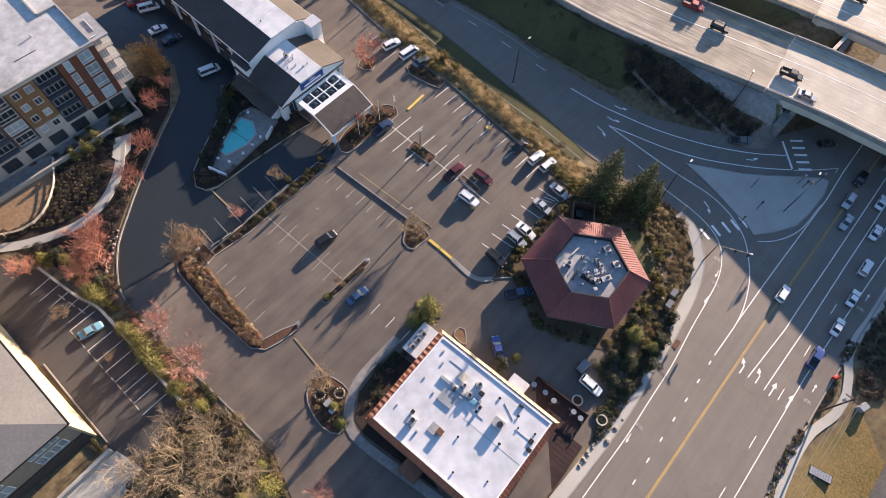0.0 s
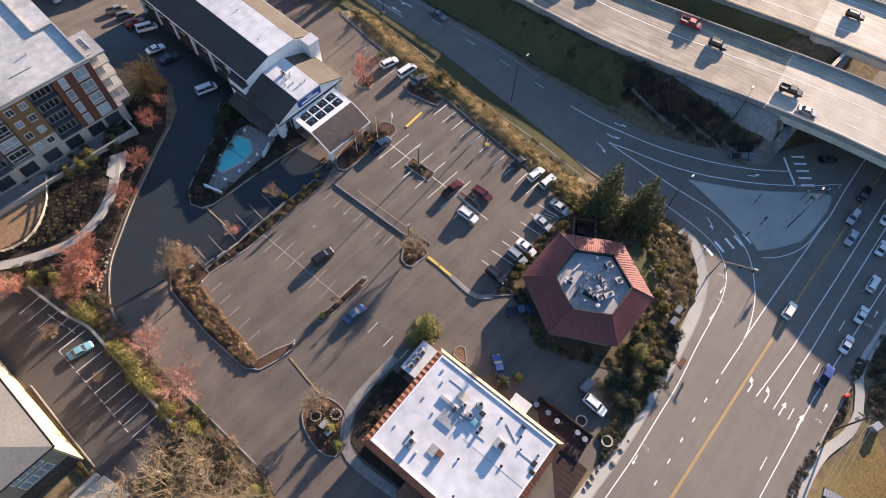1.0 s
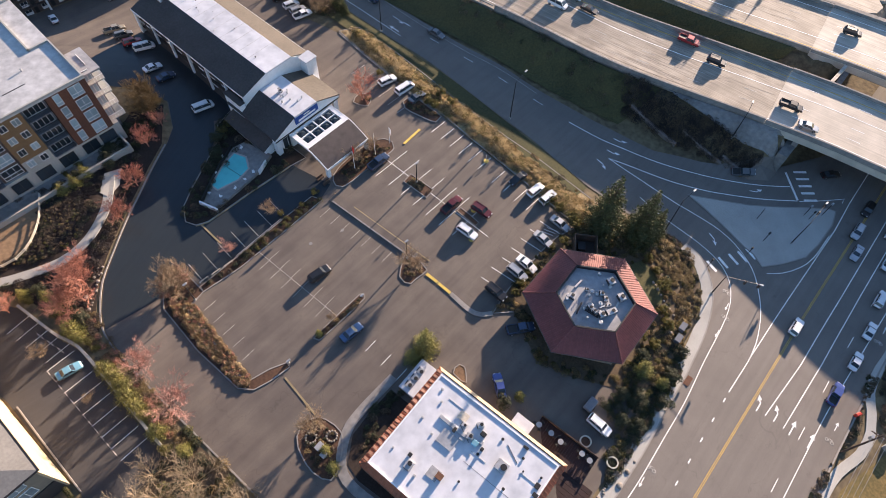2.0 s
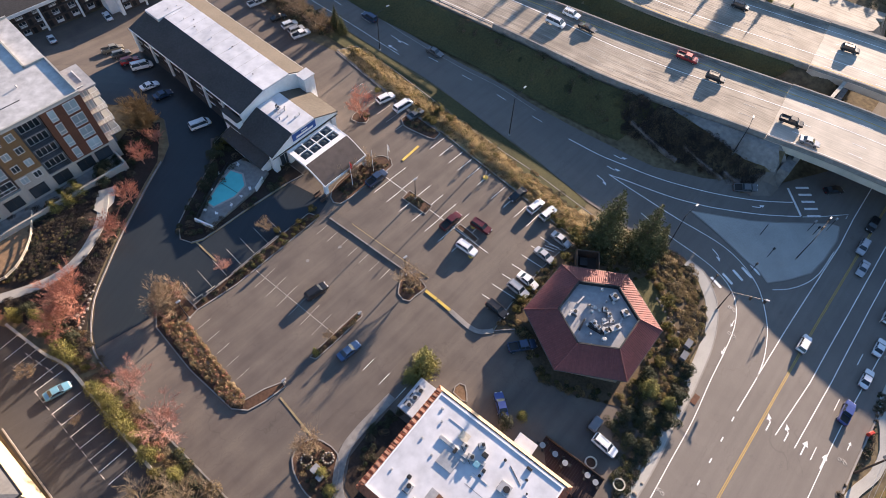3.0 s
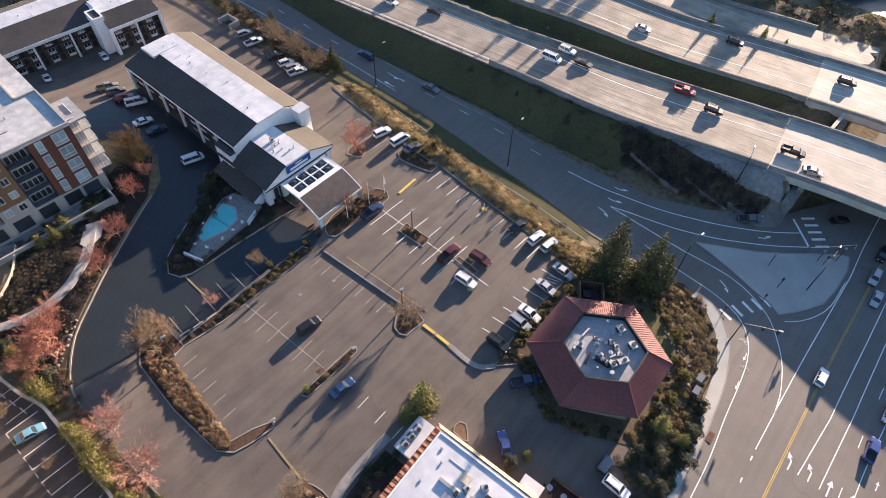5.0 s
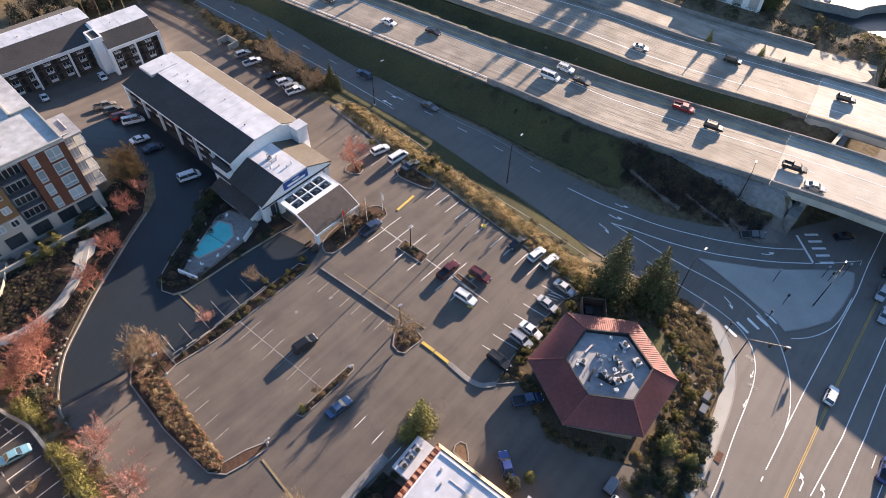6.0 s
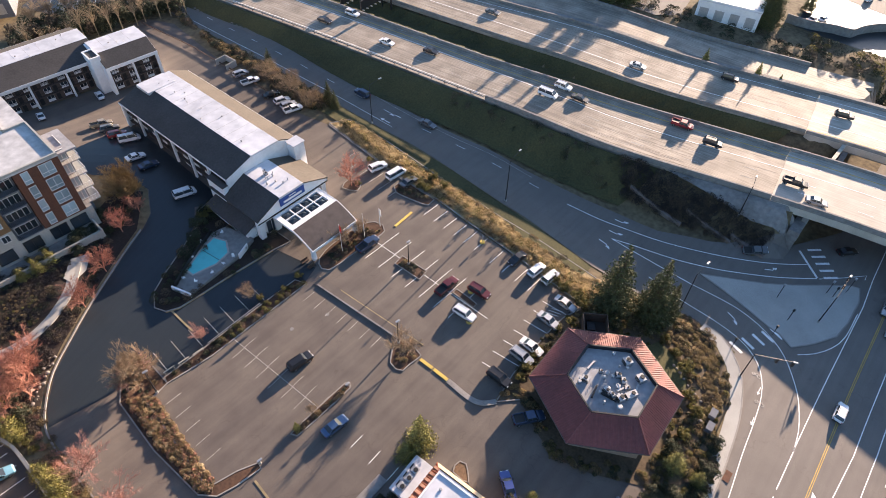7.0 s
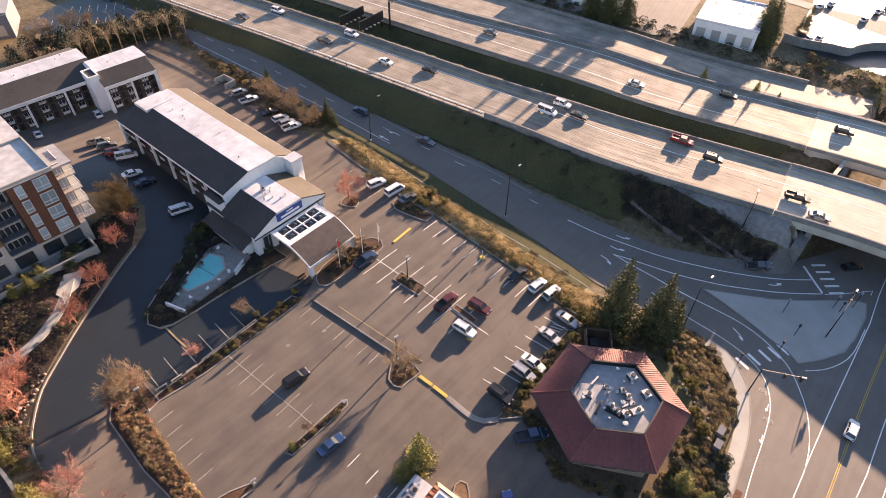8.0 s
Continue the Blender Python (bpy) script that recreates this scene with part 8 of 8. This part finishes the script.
street_lamp(-1.6, 75.4, 6.2, 0, 40, "dark parking lot lamp post", arm_rise=0)
street_lamp(-3.2, 57.4, 6.2, 0, 40, "dark parking lot lamp post", arm_rise=0)
street_lamp(-40.5, 47.5, 6.0, 0, 40, "dark parking lot lamp post", arm_rise=0)
street_lamp(-22.9, 36.2, 0.9, 0, 40, "short bollard lamp at the end of a bed", arm_rise=0)
street_lamp(-11.3, 49.1, 0.4, 0, 40, "low pale kerb marker lamp", arm_rise=0)
signal = [(56.6, 53.0, 7.2, 6.2, -18), (77.6, 66.0, 8.0, 6.6, 45)]
for x, y, h, arm, a in signal:
    t = street_lamp(x, y, h, arm, a, "dark steel traffic signal mast with a long arm over the road", mat=DARK_METAL, arm_rise=0.2)
    t.name, t["category"] = "traffic_signal", "traffic signal"
    for k in range(2):
        part("signal_head", one_box(arm * (0.55 + 0.4 * k), arm * (0.55 + 0.4 * k) + 0.35, -0.2, 0.2, h - 0.9, h + 0.1), DARK_METAL, t)
for x, y, h in ((71.6, 71.8, 3.6), (71.4, 66.2, 2.8), (82.6, 73.2, 3.2), (86.6, 73.2, 4.0), (66.8, 62.6, 2.2), (57.2, 59.0, 2.6), (83.4, 72.2, 2.4)):
    t = thing("signal_post", pose(x, y, height(x, y) + 0.2, 0, 0, 30), "slim dark post with a crossing signal", "post")
    bm = bmesh.new()
    rod(bm, (0, 0, -0.2), (0, 0, h), 0.07, sides=8)
    part("pole", bm, DARK_METAL, t)
    part("signal_head", one_box(-0.18, 0.18, -0.18, 0.18, h, h + 0.5), DARK_METAL if h < 3 else GALVANISED, t)
pole = thing("utility_pole", pose(73.4, 22.9, height(73.4, 22.9), 0, 0, 138), "dark timber utility pole with crossarm and transformer", "utility pole")
bm = bmesh.new()
rod(bm, (0, 0, -0.5), (0, 0, 12.0), 0.2, 0.14, 10)
part("pole", bm, WOOD, pole)
part("crossarm", one_box(-1.4, 1.4, -0.08, 0.08, 11.0, 11.2), WOOD, pole)
bm = bmesh.new()
rod(bm, (0.42, 0, 9.0), (0.42, 0, 10.0), 0.28, sides=12)
part("transformer", bm, GALVANISED, pole)
for k in (-1.2, -0.4, 0.5, 1.2):
    bm = bmesh.new()
    rod(bm, (k, 0, 11.2), (k, 0, 11.45), 0.05, sides=6)
    part("insulator", bm, GREY_METAL, pole)
for k, far_z in ((-1.2, 11.0), (-0.4, 11.2), (0.5, 10.8), (1.2, 11.1)):
    bm = bmesh.new()
    a = pole.matrix_basis @ Vector((k, 0, 11.45))
    b = Vector(road_point(-70, 39.6 + k)).to_3d() + Vector((0, 0, far_z - 6))
    last = a
    for i in range(1, 15):
        f = i / 14
        p = a.lerp(b, f) - Vector((0, 0, 5.2 * f * (1 - f)))
        rod(bm, last, p, 0.022, sides=4)
        last = p
    tagged(part("overhead_wire", bm, GREY_METAL), "thin sagging overhead wire from the utility pole", "wire", "wires of the utility pole")
cab = thing("utility_cabinet", pose(82.4, 23.8, height(82.4, 23.8), 0, 0, 30), "grey steel utility cabinet beside the footpath", "cabinet")
part("cabinet_body", one_box(-0.9, 0.9, -0.6, 0.6, -0.2, 1.2, bevel=0.04), GREY_METAL, cab)
part("cabinet_door", one_box(-0.8, 0.8, -0.63, -0.6, 0, 1.1), GALVANISED, cab)
panel = thing("ground_panel", pose(70.8, 11.8, height(70.8, 11.8) + 0.3, 0, 0, -30), "grey metal grille panel lying in the grass", "panel")
part("panel_frame", one_box(-2.0, 2.0, -0.8, 0.8, -0.6, 0.12), DARK_METAL, panel)
for k in range(8):
    part("grille_plate", one_box(-1.9 + 0.48 * k, -1.9 + 0.48 * k + 0.42, -0.7, 0.7, 0.12, 0.16), GREY_METAL, panel)
sack = thing("red_barrier", pose(78.8, 29.5, height(78.8, 29.5), 0, 0, 20), "small red plastic barrier beside the road", "barrier")
part("barrier_body", one_box(-0.6, 0.6, -0.3, 0.3, 0, 1.0, bevel=0.12), UMBRELLA_RED, sack)

# gantry over the freeway
gan = thing("sign_gantry", pose(-7.3, 172.2, 3.6, 0, 0, 55), "dark steel sign gantry over the freeway", "sign gantry")
bm = bmesh.new()
rod(bm, (0, 0, -0.5), (0, 0, 8), 0.3, sides=10)
part("pole", bm, DARK_METAL, gan)
for z in (7.2, 8.4):
    bm = bmesh.new()
    rod(bm, (0, 0, z), (18, 0, z), 0.12, sides=6)
    part("truss_chord", bm, DARK_METAL, gan)
for k in range(12):
    bm = bmesh.new()
    rod(bm, (1.5 * k, 0, 7.2 if k % 2 else 8.4), (1.5 * k + 1.5, 0, 8.4 if k % 2 else 7.2), 0.06, sides=5)
    part("truss_brace", bm, DARK_METAL, gan)
part("sign_panel", one_box(9, 14, -0.3, -0.18, 6.6, 9.4), material("green_sign_face", (0.02, 0.16, 0.09), 0.5, spread=0.05, bump=0), gan)
for x, y in ((-18.5, 174.5), (-12.6, 171.2)):
    t = thing("sign_panel_back", pose(x, y, 2.6, 0, 0, 50), "dark back of a freeway sign on a beam", "road sign")
    part("panel", one_box(-5, 5, -0.15, 0.15, 2.6, 5.2), DARK_METAL, t)
    for k in (-4, 4):
        part("leg", one_box(k - 0.12, k + 0.12, -0.12, 0.12, -0.5, 2.6), DARK_METAL, t)
    for k in range(6):
        part("lamp_bracket", one_box(-4.6 + 1.7 * k, -4.2 + 1.7 * k, -0.9, -0.15, 2.4, 2.6), GREY_METAL, t)

# flagpoles
for x, y, h, c in ((-14.3, 78.1, 7.6, "red"), (-10.3, 82.0, 6.8, "none"), (-7.4, 85.3, 5.2, "white")):
    t = thing("flagpole", pose(x, y, height(x, y), 0, 0, -40), "white flagpole with a hanging flag" if c != "none" else "bare white metal flagpole without a flag", "flagpole")
    bm = bmesh.new()
    rod(bm, (0, 0, -0.2), (0, 0, h), 0.06, 0.03, 8)
    part("pole", bm, FRAME_WHITE, t)
    if c != "none":
        bm = bmesh.new()
        n = 7
        for k in range(n):
            x0 = 0.05 + 0.07 * k
            box(bm, x0, x0 + 0.07, 0.06 * math.sin(k * 1.7) - 0.02, 0.06 * math.sin(k * 1.7) + 0.02, h - 1.9 - 0.03 * k, h - 0.2 - 0.06 * k)
        part("flag", bm, UMBRELLA_RED if c == "red" else FRAME_WHITE, t)

# pool, its deck, walls and furniture
pool = thing("swimming_pool", Matrix.Identity(4), "turquoise outdoor swimming pool in a concrete deck", "swimming pool")
DECK = [(-42.9, 68.4), (-41.6, 75), (-39.5, 82), (-37.2, 83.6), (-31.4, 80.4), (-33, 76.4), (-39.8, 66.8)]
PZ = 2.45
bm = bmesh.new()
prism(bm, DECK, 0.5, PZ)
part("pool_deck", bm, CONCRETE_DARK, pool, "grey concrete pool deck")
BASIN = [(-42.1, 72.4), (-40.6, 71.2), (-36.9, 73.8), (-35.3, 76.6), (-36.3, 79.6), (-38.9, 80.6), (-40.6, 77.5)]
bm = bmesh.new()
prism(bm, BASIN, PZ - 0.05, PZ + 0.03)
part("water", bm, WATER, pool, "turquoise water")
band("coping", straight([Vector(p) for p in BASIN], 1.0, True), 0.18, -0.18, PZ - 0.1, PZ + 0.07, CONCRETE, pool, True, ground=flat)
part("lane_line", one_box(-2.6, 2.6, -0.05, 0.05, 0, 0.035), DARK_METAL, pool).matrix_basis = pose(-38.4, 76, PZ + 0.005, 0, 0, -35)
structure(band("pool_wall", straight([(-43.3, 67.9), (-39.7, 66.4)], 1), 0.16, -0.16, 0, 1.1, WHITE_WALL), "low white wall at the end of the pool garden", "wall")
structure(band("pool_screen", straight([(-33.2, 75.7), (-32.2, 78.6)], 1), 0.08, -0.08, 0, 1.5, WHITE_WALL), "low white screen beside the pool", "wall")
structure(band("pool_fence", straight([(-43, 68.4), (-41.7, 75), (-39.7, 82.2)], 1), 0.03, -0.03, 0.1, 1.2, DARK_METAL), "dark metal fence round the pool", "fence")
chair = thing("deck_chair", Matrix.Identity(4), "small white plastic deck chair by the pool", "chair", "chairs round the pool")
part("seat", one_box(-0.3, 0.3, -0.3, 0.3, 0.3, 0.36), FRAME_WHITE, chair)
part("backrest", one_box(-0.3, -0.24, -0.3, 0.3, 0.36, 0.85), FRAME_WHITE, chair)
for a in (-0.26, 0.22):
    for b in (-0.28, 0.24):
        part("leg", one_box(a, a + 0.05, b, b + 0.05, 0, 0.3), FRAME_WHITE, chair)
for x, y in ((-42, 70.4), (-39.6, 69.6), (-37.2, 71.6), (-35.6, 73.8), (-34.2, 75.6), (-37.6, 81.8), (-40.8, 79.4), (-41.7, 75.4)):
    copy_thing(chair, pose(x, y, PZ, 0, 0, random.uniform(0, 360)) @ Matrix.Scale(0.8, 4))
drop(chair)

# timber rails between the parking levels and by the sandy patch
for k in range(3):
    x, y = -39.6 + 1.85 * k, 51.4 + 1.75 * k
    t = thing("timber_rail", pose(x, y, height(x, y), 0, 0, 44), "pale timber barrier rail at the end of a stall", "barrier", "rails at the stalls")
    part("rail", one_box(-0.95, 0.95, -0.06, 0.06, 0.6, 0.75), RAIL_WOOD, t)
    for a in (-0.85, 0.75):
        part("post", one_box(a, a + 0.12, -0.06, 0.06, -0.1, 0.6), RAIL_WOOD, t)
rail = thing("hand_rail", Matrix.Identity(4), "galvanised hand rail along the middle bed", "railing")
band("rail", straight([(-34.6, 56.4), (-27.6, 64.8)], 2), 0.04, -0.04, 0.85, 0.95, GALVANISED, rail)
for k in range(8):
    x, y = -34.6 + k, 56.4 + 1.2 * k
    ob = part("post", one_box(-0.03, 0.03, -0.03, 0.03, 0, 0.9), GALVANISED, rail)
    ob.location = (x, y, height(x, y))
fence = thing("timber_fence", Matrix.Identity(4), "low pale timber fence round the sandy patch", "fence")
FL = curve([(-71.9, 67.4), (-70.2, 61.2), (-70.6, 55.4), (-73.4, 52), (-80, 50.2)], 1.6)
for z in (0.5, 0.85):
    band("rail", FL, 0.05, -0.05, z, z + 0.14, RAIL_WOOD, fence)
for p in FL:
    ob = part("post", one_box(-0.07, 0.07, -0.07, 0.07, 0, 1.05), RAIL_WOOD, fence)
    ob.location = (p.x, p.y, height(p.x, p.y))
structure(band("wall_terrace", curve([(-68.5, 44.6), (-60.6, 39.4), (-57, 37.7), (-50.9, 32), (-43.2, 24.4), (-40, 21.4)], 1.5), 0.22, -0.22, -1.2, 0.55, CONCRETE), "pale concrete edge wall of the upper car park", "retaining wall")
structure(band("hedge_wall_west", straight([(-41.6, 45.8), (-29.4, 32.4)], 1.5), 0.1, -0.1, 0, 0.5, KERB), "low pale wall along the hedge", "wall")
structure(band("wall_far_lot", straight([(-78, 166), (-60.3, 152.4), (-29.1, 124)], 2), 0.05, -0.05, 0.45, 0.75, WOOD), "dark timber rail between car park and slip road", "rail")

# stone rings, boulders, signs and clutter
for i, (x, y) in enumerate(((-17.9, 23.6), (-14.6, 23.9))):
    t = thing("stone_ring", pose(x, y, height(x, y) + 0.15), "round ring of pale stones on the island", "stone ring")
    for k in range(12):
        a = 6.283 * k / 12
        bm = bmesh.new()
        bmesh.ops.create_icosphere(bm, subdivisions=1, radius=0.24)
        for v in bm.verts:
            v.co *= random.uniform(0.8, 1.15)
        ob = part("stone", bm, STONE, t)
        ob.location = (0.85 * math.cos(a), 0.85 * math.sin(a), 0.1)
for x, y, w in ((-16.4, 22.2, 1.3), (-15.6, 20.9, 0.9)):
    t = thing("utility_box", pose(x, y, height(x, y) + 0.15, 0, 0, 50), "pale concrete utility box on the island", "utility box")
    part("box_body", one_box(-w / 2, w / 2, -0.4, 0.4, 0, 0.7, bevel=0.04), CONCRETE, t)
    part("box_lid", one_box(-w / 2 - 0.05, w / 2 + 0.05, -0.45, 0.45, 0.7, 0.78), GREY_METAL, t)
def boulder(x, y, r):
    bm = bmesh.new()
    bmesh.ops.create_icosphere(bm, subdivisions=2, radius=r)
    for v in bm.verts:
        n = noise.noise(v.co * 1.7 + Vector((x, y, 0)))
        v.co *= 1 + 0.35 * n
        v.co.z *= 0.65
    ob = part("boulder", bm, STONE)
    ob.location = (x, y, height(x, y) + 0.15 + r * 0.2)
    return tagged(ob, "pale rough boulder among shrubs", "boulder", "boulders on the slopes")


for k in range(22):
    boulder(-57.2 + random.uniform(-0.8, 0.5), 42.6 + 0.5 * k + random.uniform(-0.5, 0.5), random.uniform(0.12, 0.34))
for k in range(10):
    boulder(44.8 + 0.35 * k, 54.5 - 0.9 * k + 0.4 * math.sin(k), random.uniform(0.2, 0.36))
for x, y in ((47.5, 42.6), (49, 45.6), (46.2, 44), (33.5, 18.8), (35, 20.4), (31.8, 16.6)):
    boulder(x, y, random.uniform(0.3, 0.6))
for x, y, c in ((13.0, 81.6, "post"), (9.9, 68.9, "pile"), (9.2, 62.0, "stub")):
    t = thing("yellow_marker", pose(x, y, height(x, y) + 0.06), "yellow painted concrete marker on the asphalt", "bollard")
    bm = bmesh.new()
    rod(bm, (0, 0, 0), (0, 0, 0.25), 0.55, 0.5, 12)
    part("base", bm, YELLOW_KERB, t)
    if c == "post":
        bm = bmesh.new()
        rod(bm, (0, 0, 0.25), (0, 0, 1.9), 0.05, sides=8)
        part("post", bm, GALVANISED, t)
        part("plate", one_box(-0.03, 0.03, -0.25, 0.25, 1.2, 1.9), FRAME_WHITE, t)
for x, y in ((47.2, 42.6), (48.6, 45.0)):
    t = thing("roadside_cabinet", pose(x, y, height(x, y) + 0.1, 0, 0, 50), "grey metal roadside cabinet among shrubs", "cabinet")
    part("cabinet_body", one_box(-0.8, 0.8, -0.5, 0.5, 0, 1.2, bevel=0.04), GREY_PANEL, t)
    part("cabinet_top", one_box(-0.85, 0.85, -0.55, 0.55, 1.2, 1.26), GREY_PANEL, t)
for x, y in ((-17.6, 73.4), (-16.2, 72.2)):
    t = thing("bench", pose(x - 3.5, y + 2, height(x, y) + 0.08, 0, 0, 45), "dark timber bench by the canopy", "bench")
    part("seat", one_box(-0.8, 0.8, -0.25, 0.25, 0.4, 0.46), WOOD, t)
    part("backrest", one_box(-0.8, 0.8, 0.22, 0.28, 0.46, 0.9), WOOD, t)
    for a in (-0.7, 0.6):
        part("leg", one_box(a, a + 0.1, -0.22, 0.22, 0, 0.4), DARK_METAL, t)
for x, y in ((-51.5, 145.5),):
    t = thing("bin_enclosure", pose(x + 2, y - 2, height(x, y), 0, 0, -40), "low pale walled bin enclosure at the car park edge", "enclosure")
    for x0, x1, y0, y1 in ((-2.2, 2.2, 1.5, 1.7), (-2.2, -2.0, -1.5, 1.5), (2.0, 2.2, -1.5, 1.5)):
        part("enclosure_wall", one_box(x0, x1, y0, y1, -0.3, 1.7), CONCRETE, t)
for k in range(14):
    x, y = random.uniform(-36, 6), random.uniform(26, 84)
    if inside(x, y, [(-36, 46), (-28, 36), (-20, 40), (-14, 50), (-6, 50), (-6, 56), (-20, 68), (-32, 58)]):
        bm = bmesh.new()
        rod(bm, (0, 0, 0), (0, 0, 0.02), 0.34, sides=16)
        ob = part("manhole_cover", bm, CONCRETE_DARK)
        ob.matrix_basis = pose(x, y, height(x, y) + 0.07)
        tagged(ob, "round grey drain cover in the asphalt", "drain cover", kind="structure")

# a low wall of pale stones below the patio, and round planters beside it
for k in range(22):
    boulder(26.2 + 0.3 * k + random.uniform(-0.35, 0.25), 12.2 + 0.36 * k, random.uniform(0.16, 0.4))
for x, y in ((27.0, 23.5), (31.1, 20.2)):
    t = thing("round_planter", pose(x, y, height(x, y) + 0.1), "round tan planter ring with soil inside", "planter")
    bm = bmesh.new()
    ring = [(1.0, 0), (1.0, 0.55), (0.78, 0.55), (0.78, 0.3)]
    loft(bm, [[(r * math.cos(q * math.pi / 8), r * math.sin(q * math.pi / 8), z) for q in range(16)] for r, z in ring], True, False)
    part("rim", bm, RAIL_WOOD, t)
    bm = bmesh.new()
    rod(bm, (0, 0, 0), (0, 0, 0.32), 0.79, sides=16)
    part("soil", bm, MULCH, t)
for k in range(6):
    x, y = -63.2 + 1.9 * k, 39.2 - 1.15 * k
    if k < 3:
        ob = part("wheel_stop", one_box(-0.75, 0.75, -0.1, 0.1, 0, 0.14, bevel=0.03), CONCRETE)
        ob.matrix_basis = pose(x, y, height(x, y) + 0.07, 0, 0, -34)
        tagged(ob, "pale concrete wheel stop at the head of a stall", "wheel stop", "wheel stops")
ob = part("service_hatch", one_box(-1.0, 1.0, -0.5, 0.5, 0, 0.03), RUST)
ob.matrix_basis = pose(47.6, 34.8, height(47.6, 34.8) + 0.24, 0, 0, 48)
tagged(ob, "rust-stained hatch in the pale pavement", "hatch", kind="structure")

# a small covered trailer and kerb by the patio
cart = thing("covered_trailer", pose(28.6, 29.6, height(28.6, 29.6) + 0.07, 0, 0, 48), "small covered trailer under a blue-grey tarpaulin", "trailer")
part("tarpaulin", one_box(-1.3, 1.3, -0.75, 0.75, 0.5, 1.3, bevel=0.18), GREY_PANEL, cart)
part("bed", one_box(-1.35, 1.35, -0.8, 0.8, 0.35, 0.5), DARK_METAL, cart)
for side in (-0.85, 0.7):
    bm = bmesh.new()
    rod(bm, (0, side, 0.3), (0, side + 0.15, 0.3), 0.3, sides=14)
    part("wheel", bm, RUBBER, cart)

# tables and chairs on the timber patio
PATIO_Z = -1.2
table = thing("patio_table", Matrix.Identity(4), "round dark metal table on the timber patio", "table", "tables on the patio")
bm = bmesh.new()
rod(bm, (0, 0, 0.7), (0, 0, 0.74), 0.48, sides=18)
part("tabletop", bm, GALVANISED, table)
bm = bmesh.new()
rod(bm, (0, 0, 0.04), (0, 0, 0.7), 0.04, sides=8)
part("pedestal", bm, DARK_METAL, table)
bm = bmesh.new()
rod(bm, (0, 0, 0), (0, 0, 0.04), 0.26, sides=12)
part("foot", bm, DARK_METAL, table)
seat_thing = thing("patio_chair", Matrix.Identity(4), "dark metal chair beside a patio table", "chair", "chairs on the patio")
part("seat", one_box(-0.22, 0.22, -0.22, 0.22, 0.42, 0.46, bevel=0.01), DARK_METAL, seat_thing)
part("backrest", one_box(-0.24, -0.2, -0.22, 0.22, 0.46, 0.88, bevel=0.01), DARK_METAL, seat_thing)
for a in (-0.21, 0.17):
    for b in (-0.21, 0.17):
        part("leg", one_box(a, a + 0.04, b, b + 0.04, 0, 0.42), DARK_METAL, seat_thing)
for x, y, k in ((19.3, 26.0, 3), (21.2, 24.6, 2), (22.6, 23.2, 3), (25.9, 21.3, 4), (27.0, 20.2, 2)):
    copy_thing(table, pose(x, y, PATIO_Z))
    for i in range(k):
        a = 6.283 * i / k + x
        copy_thing(seat_thing, pose(x + 0.78 * math.cos(a), y + 0.78 * math.sin(a), PATIO_Z, 0, 0, math.degrees(a) + 180))
drop(table)
drop(seat_thing)
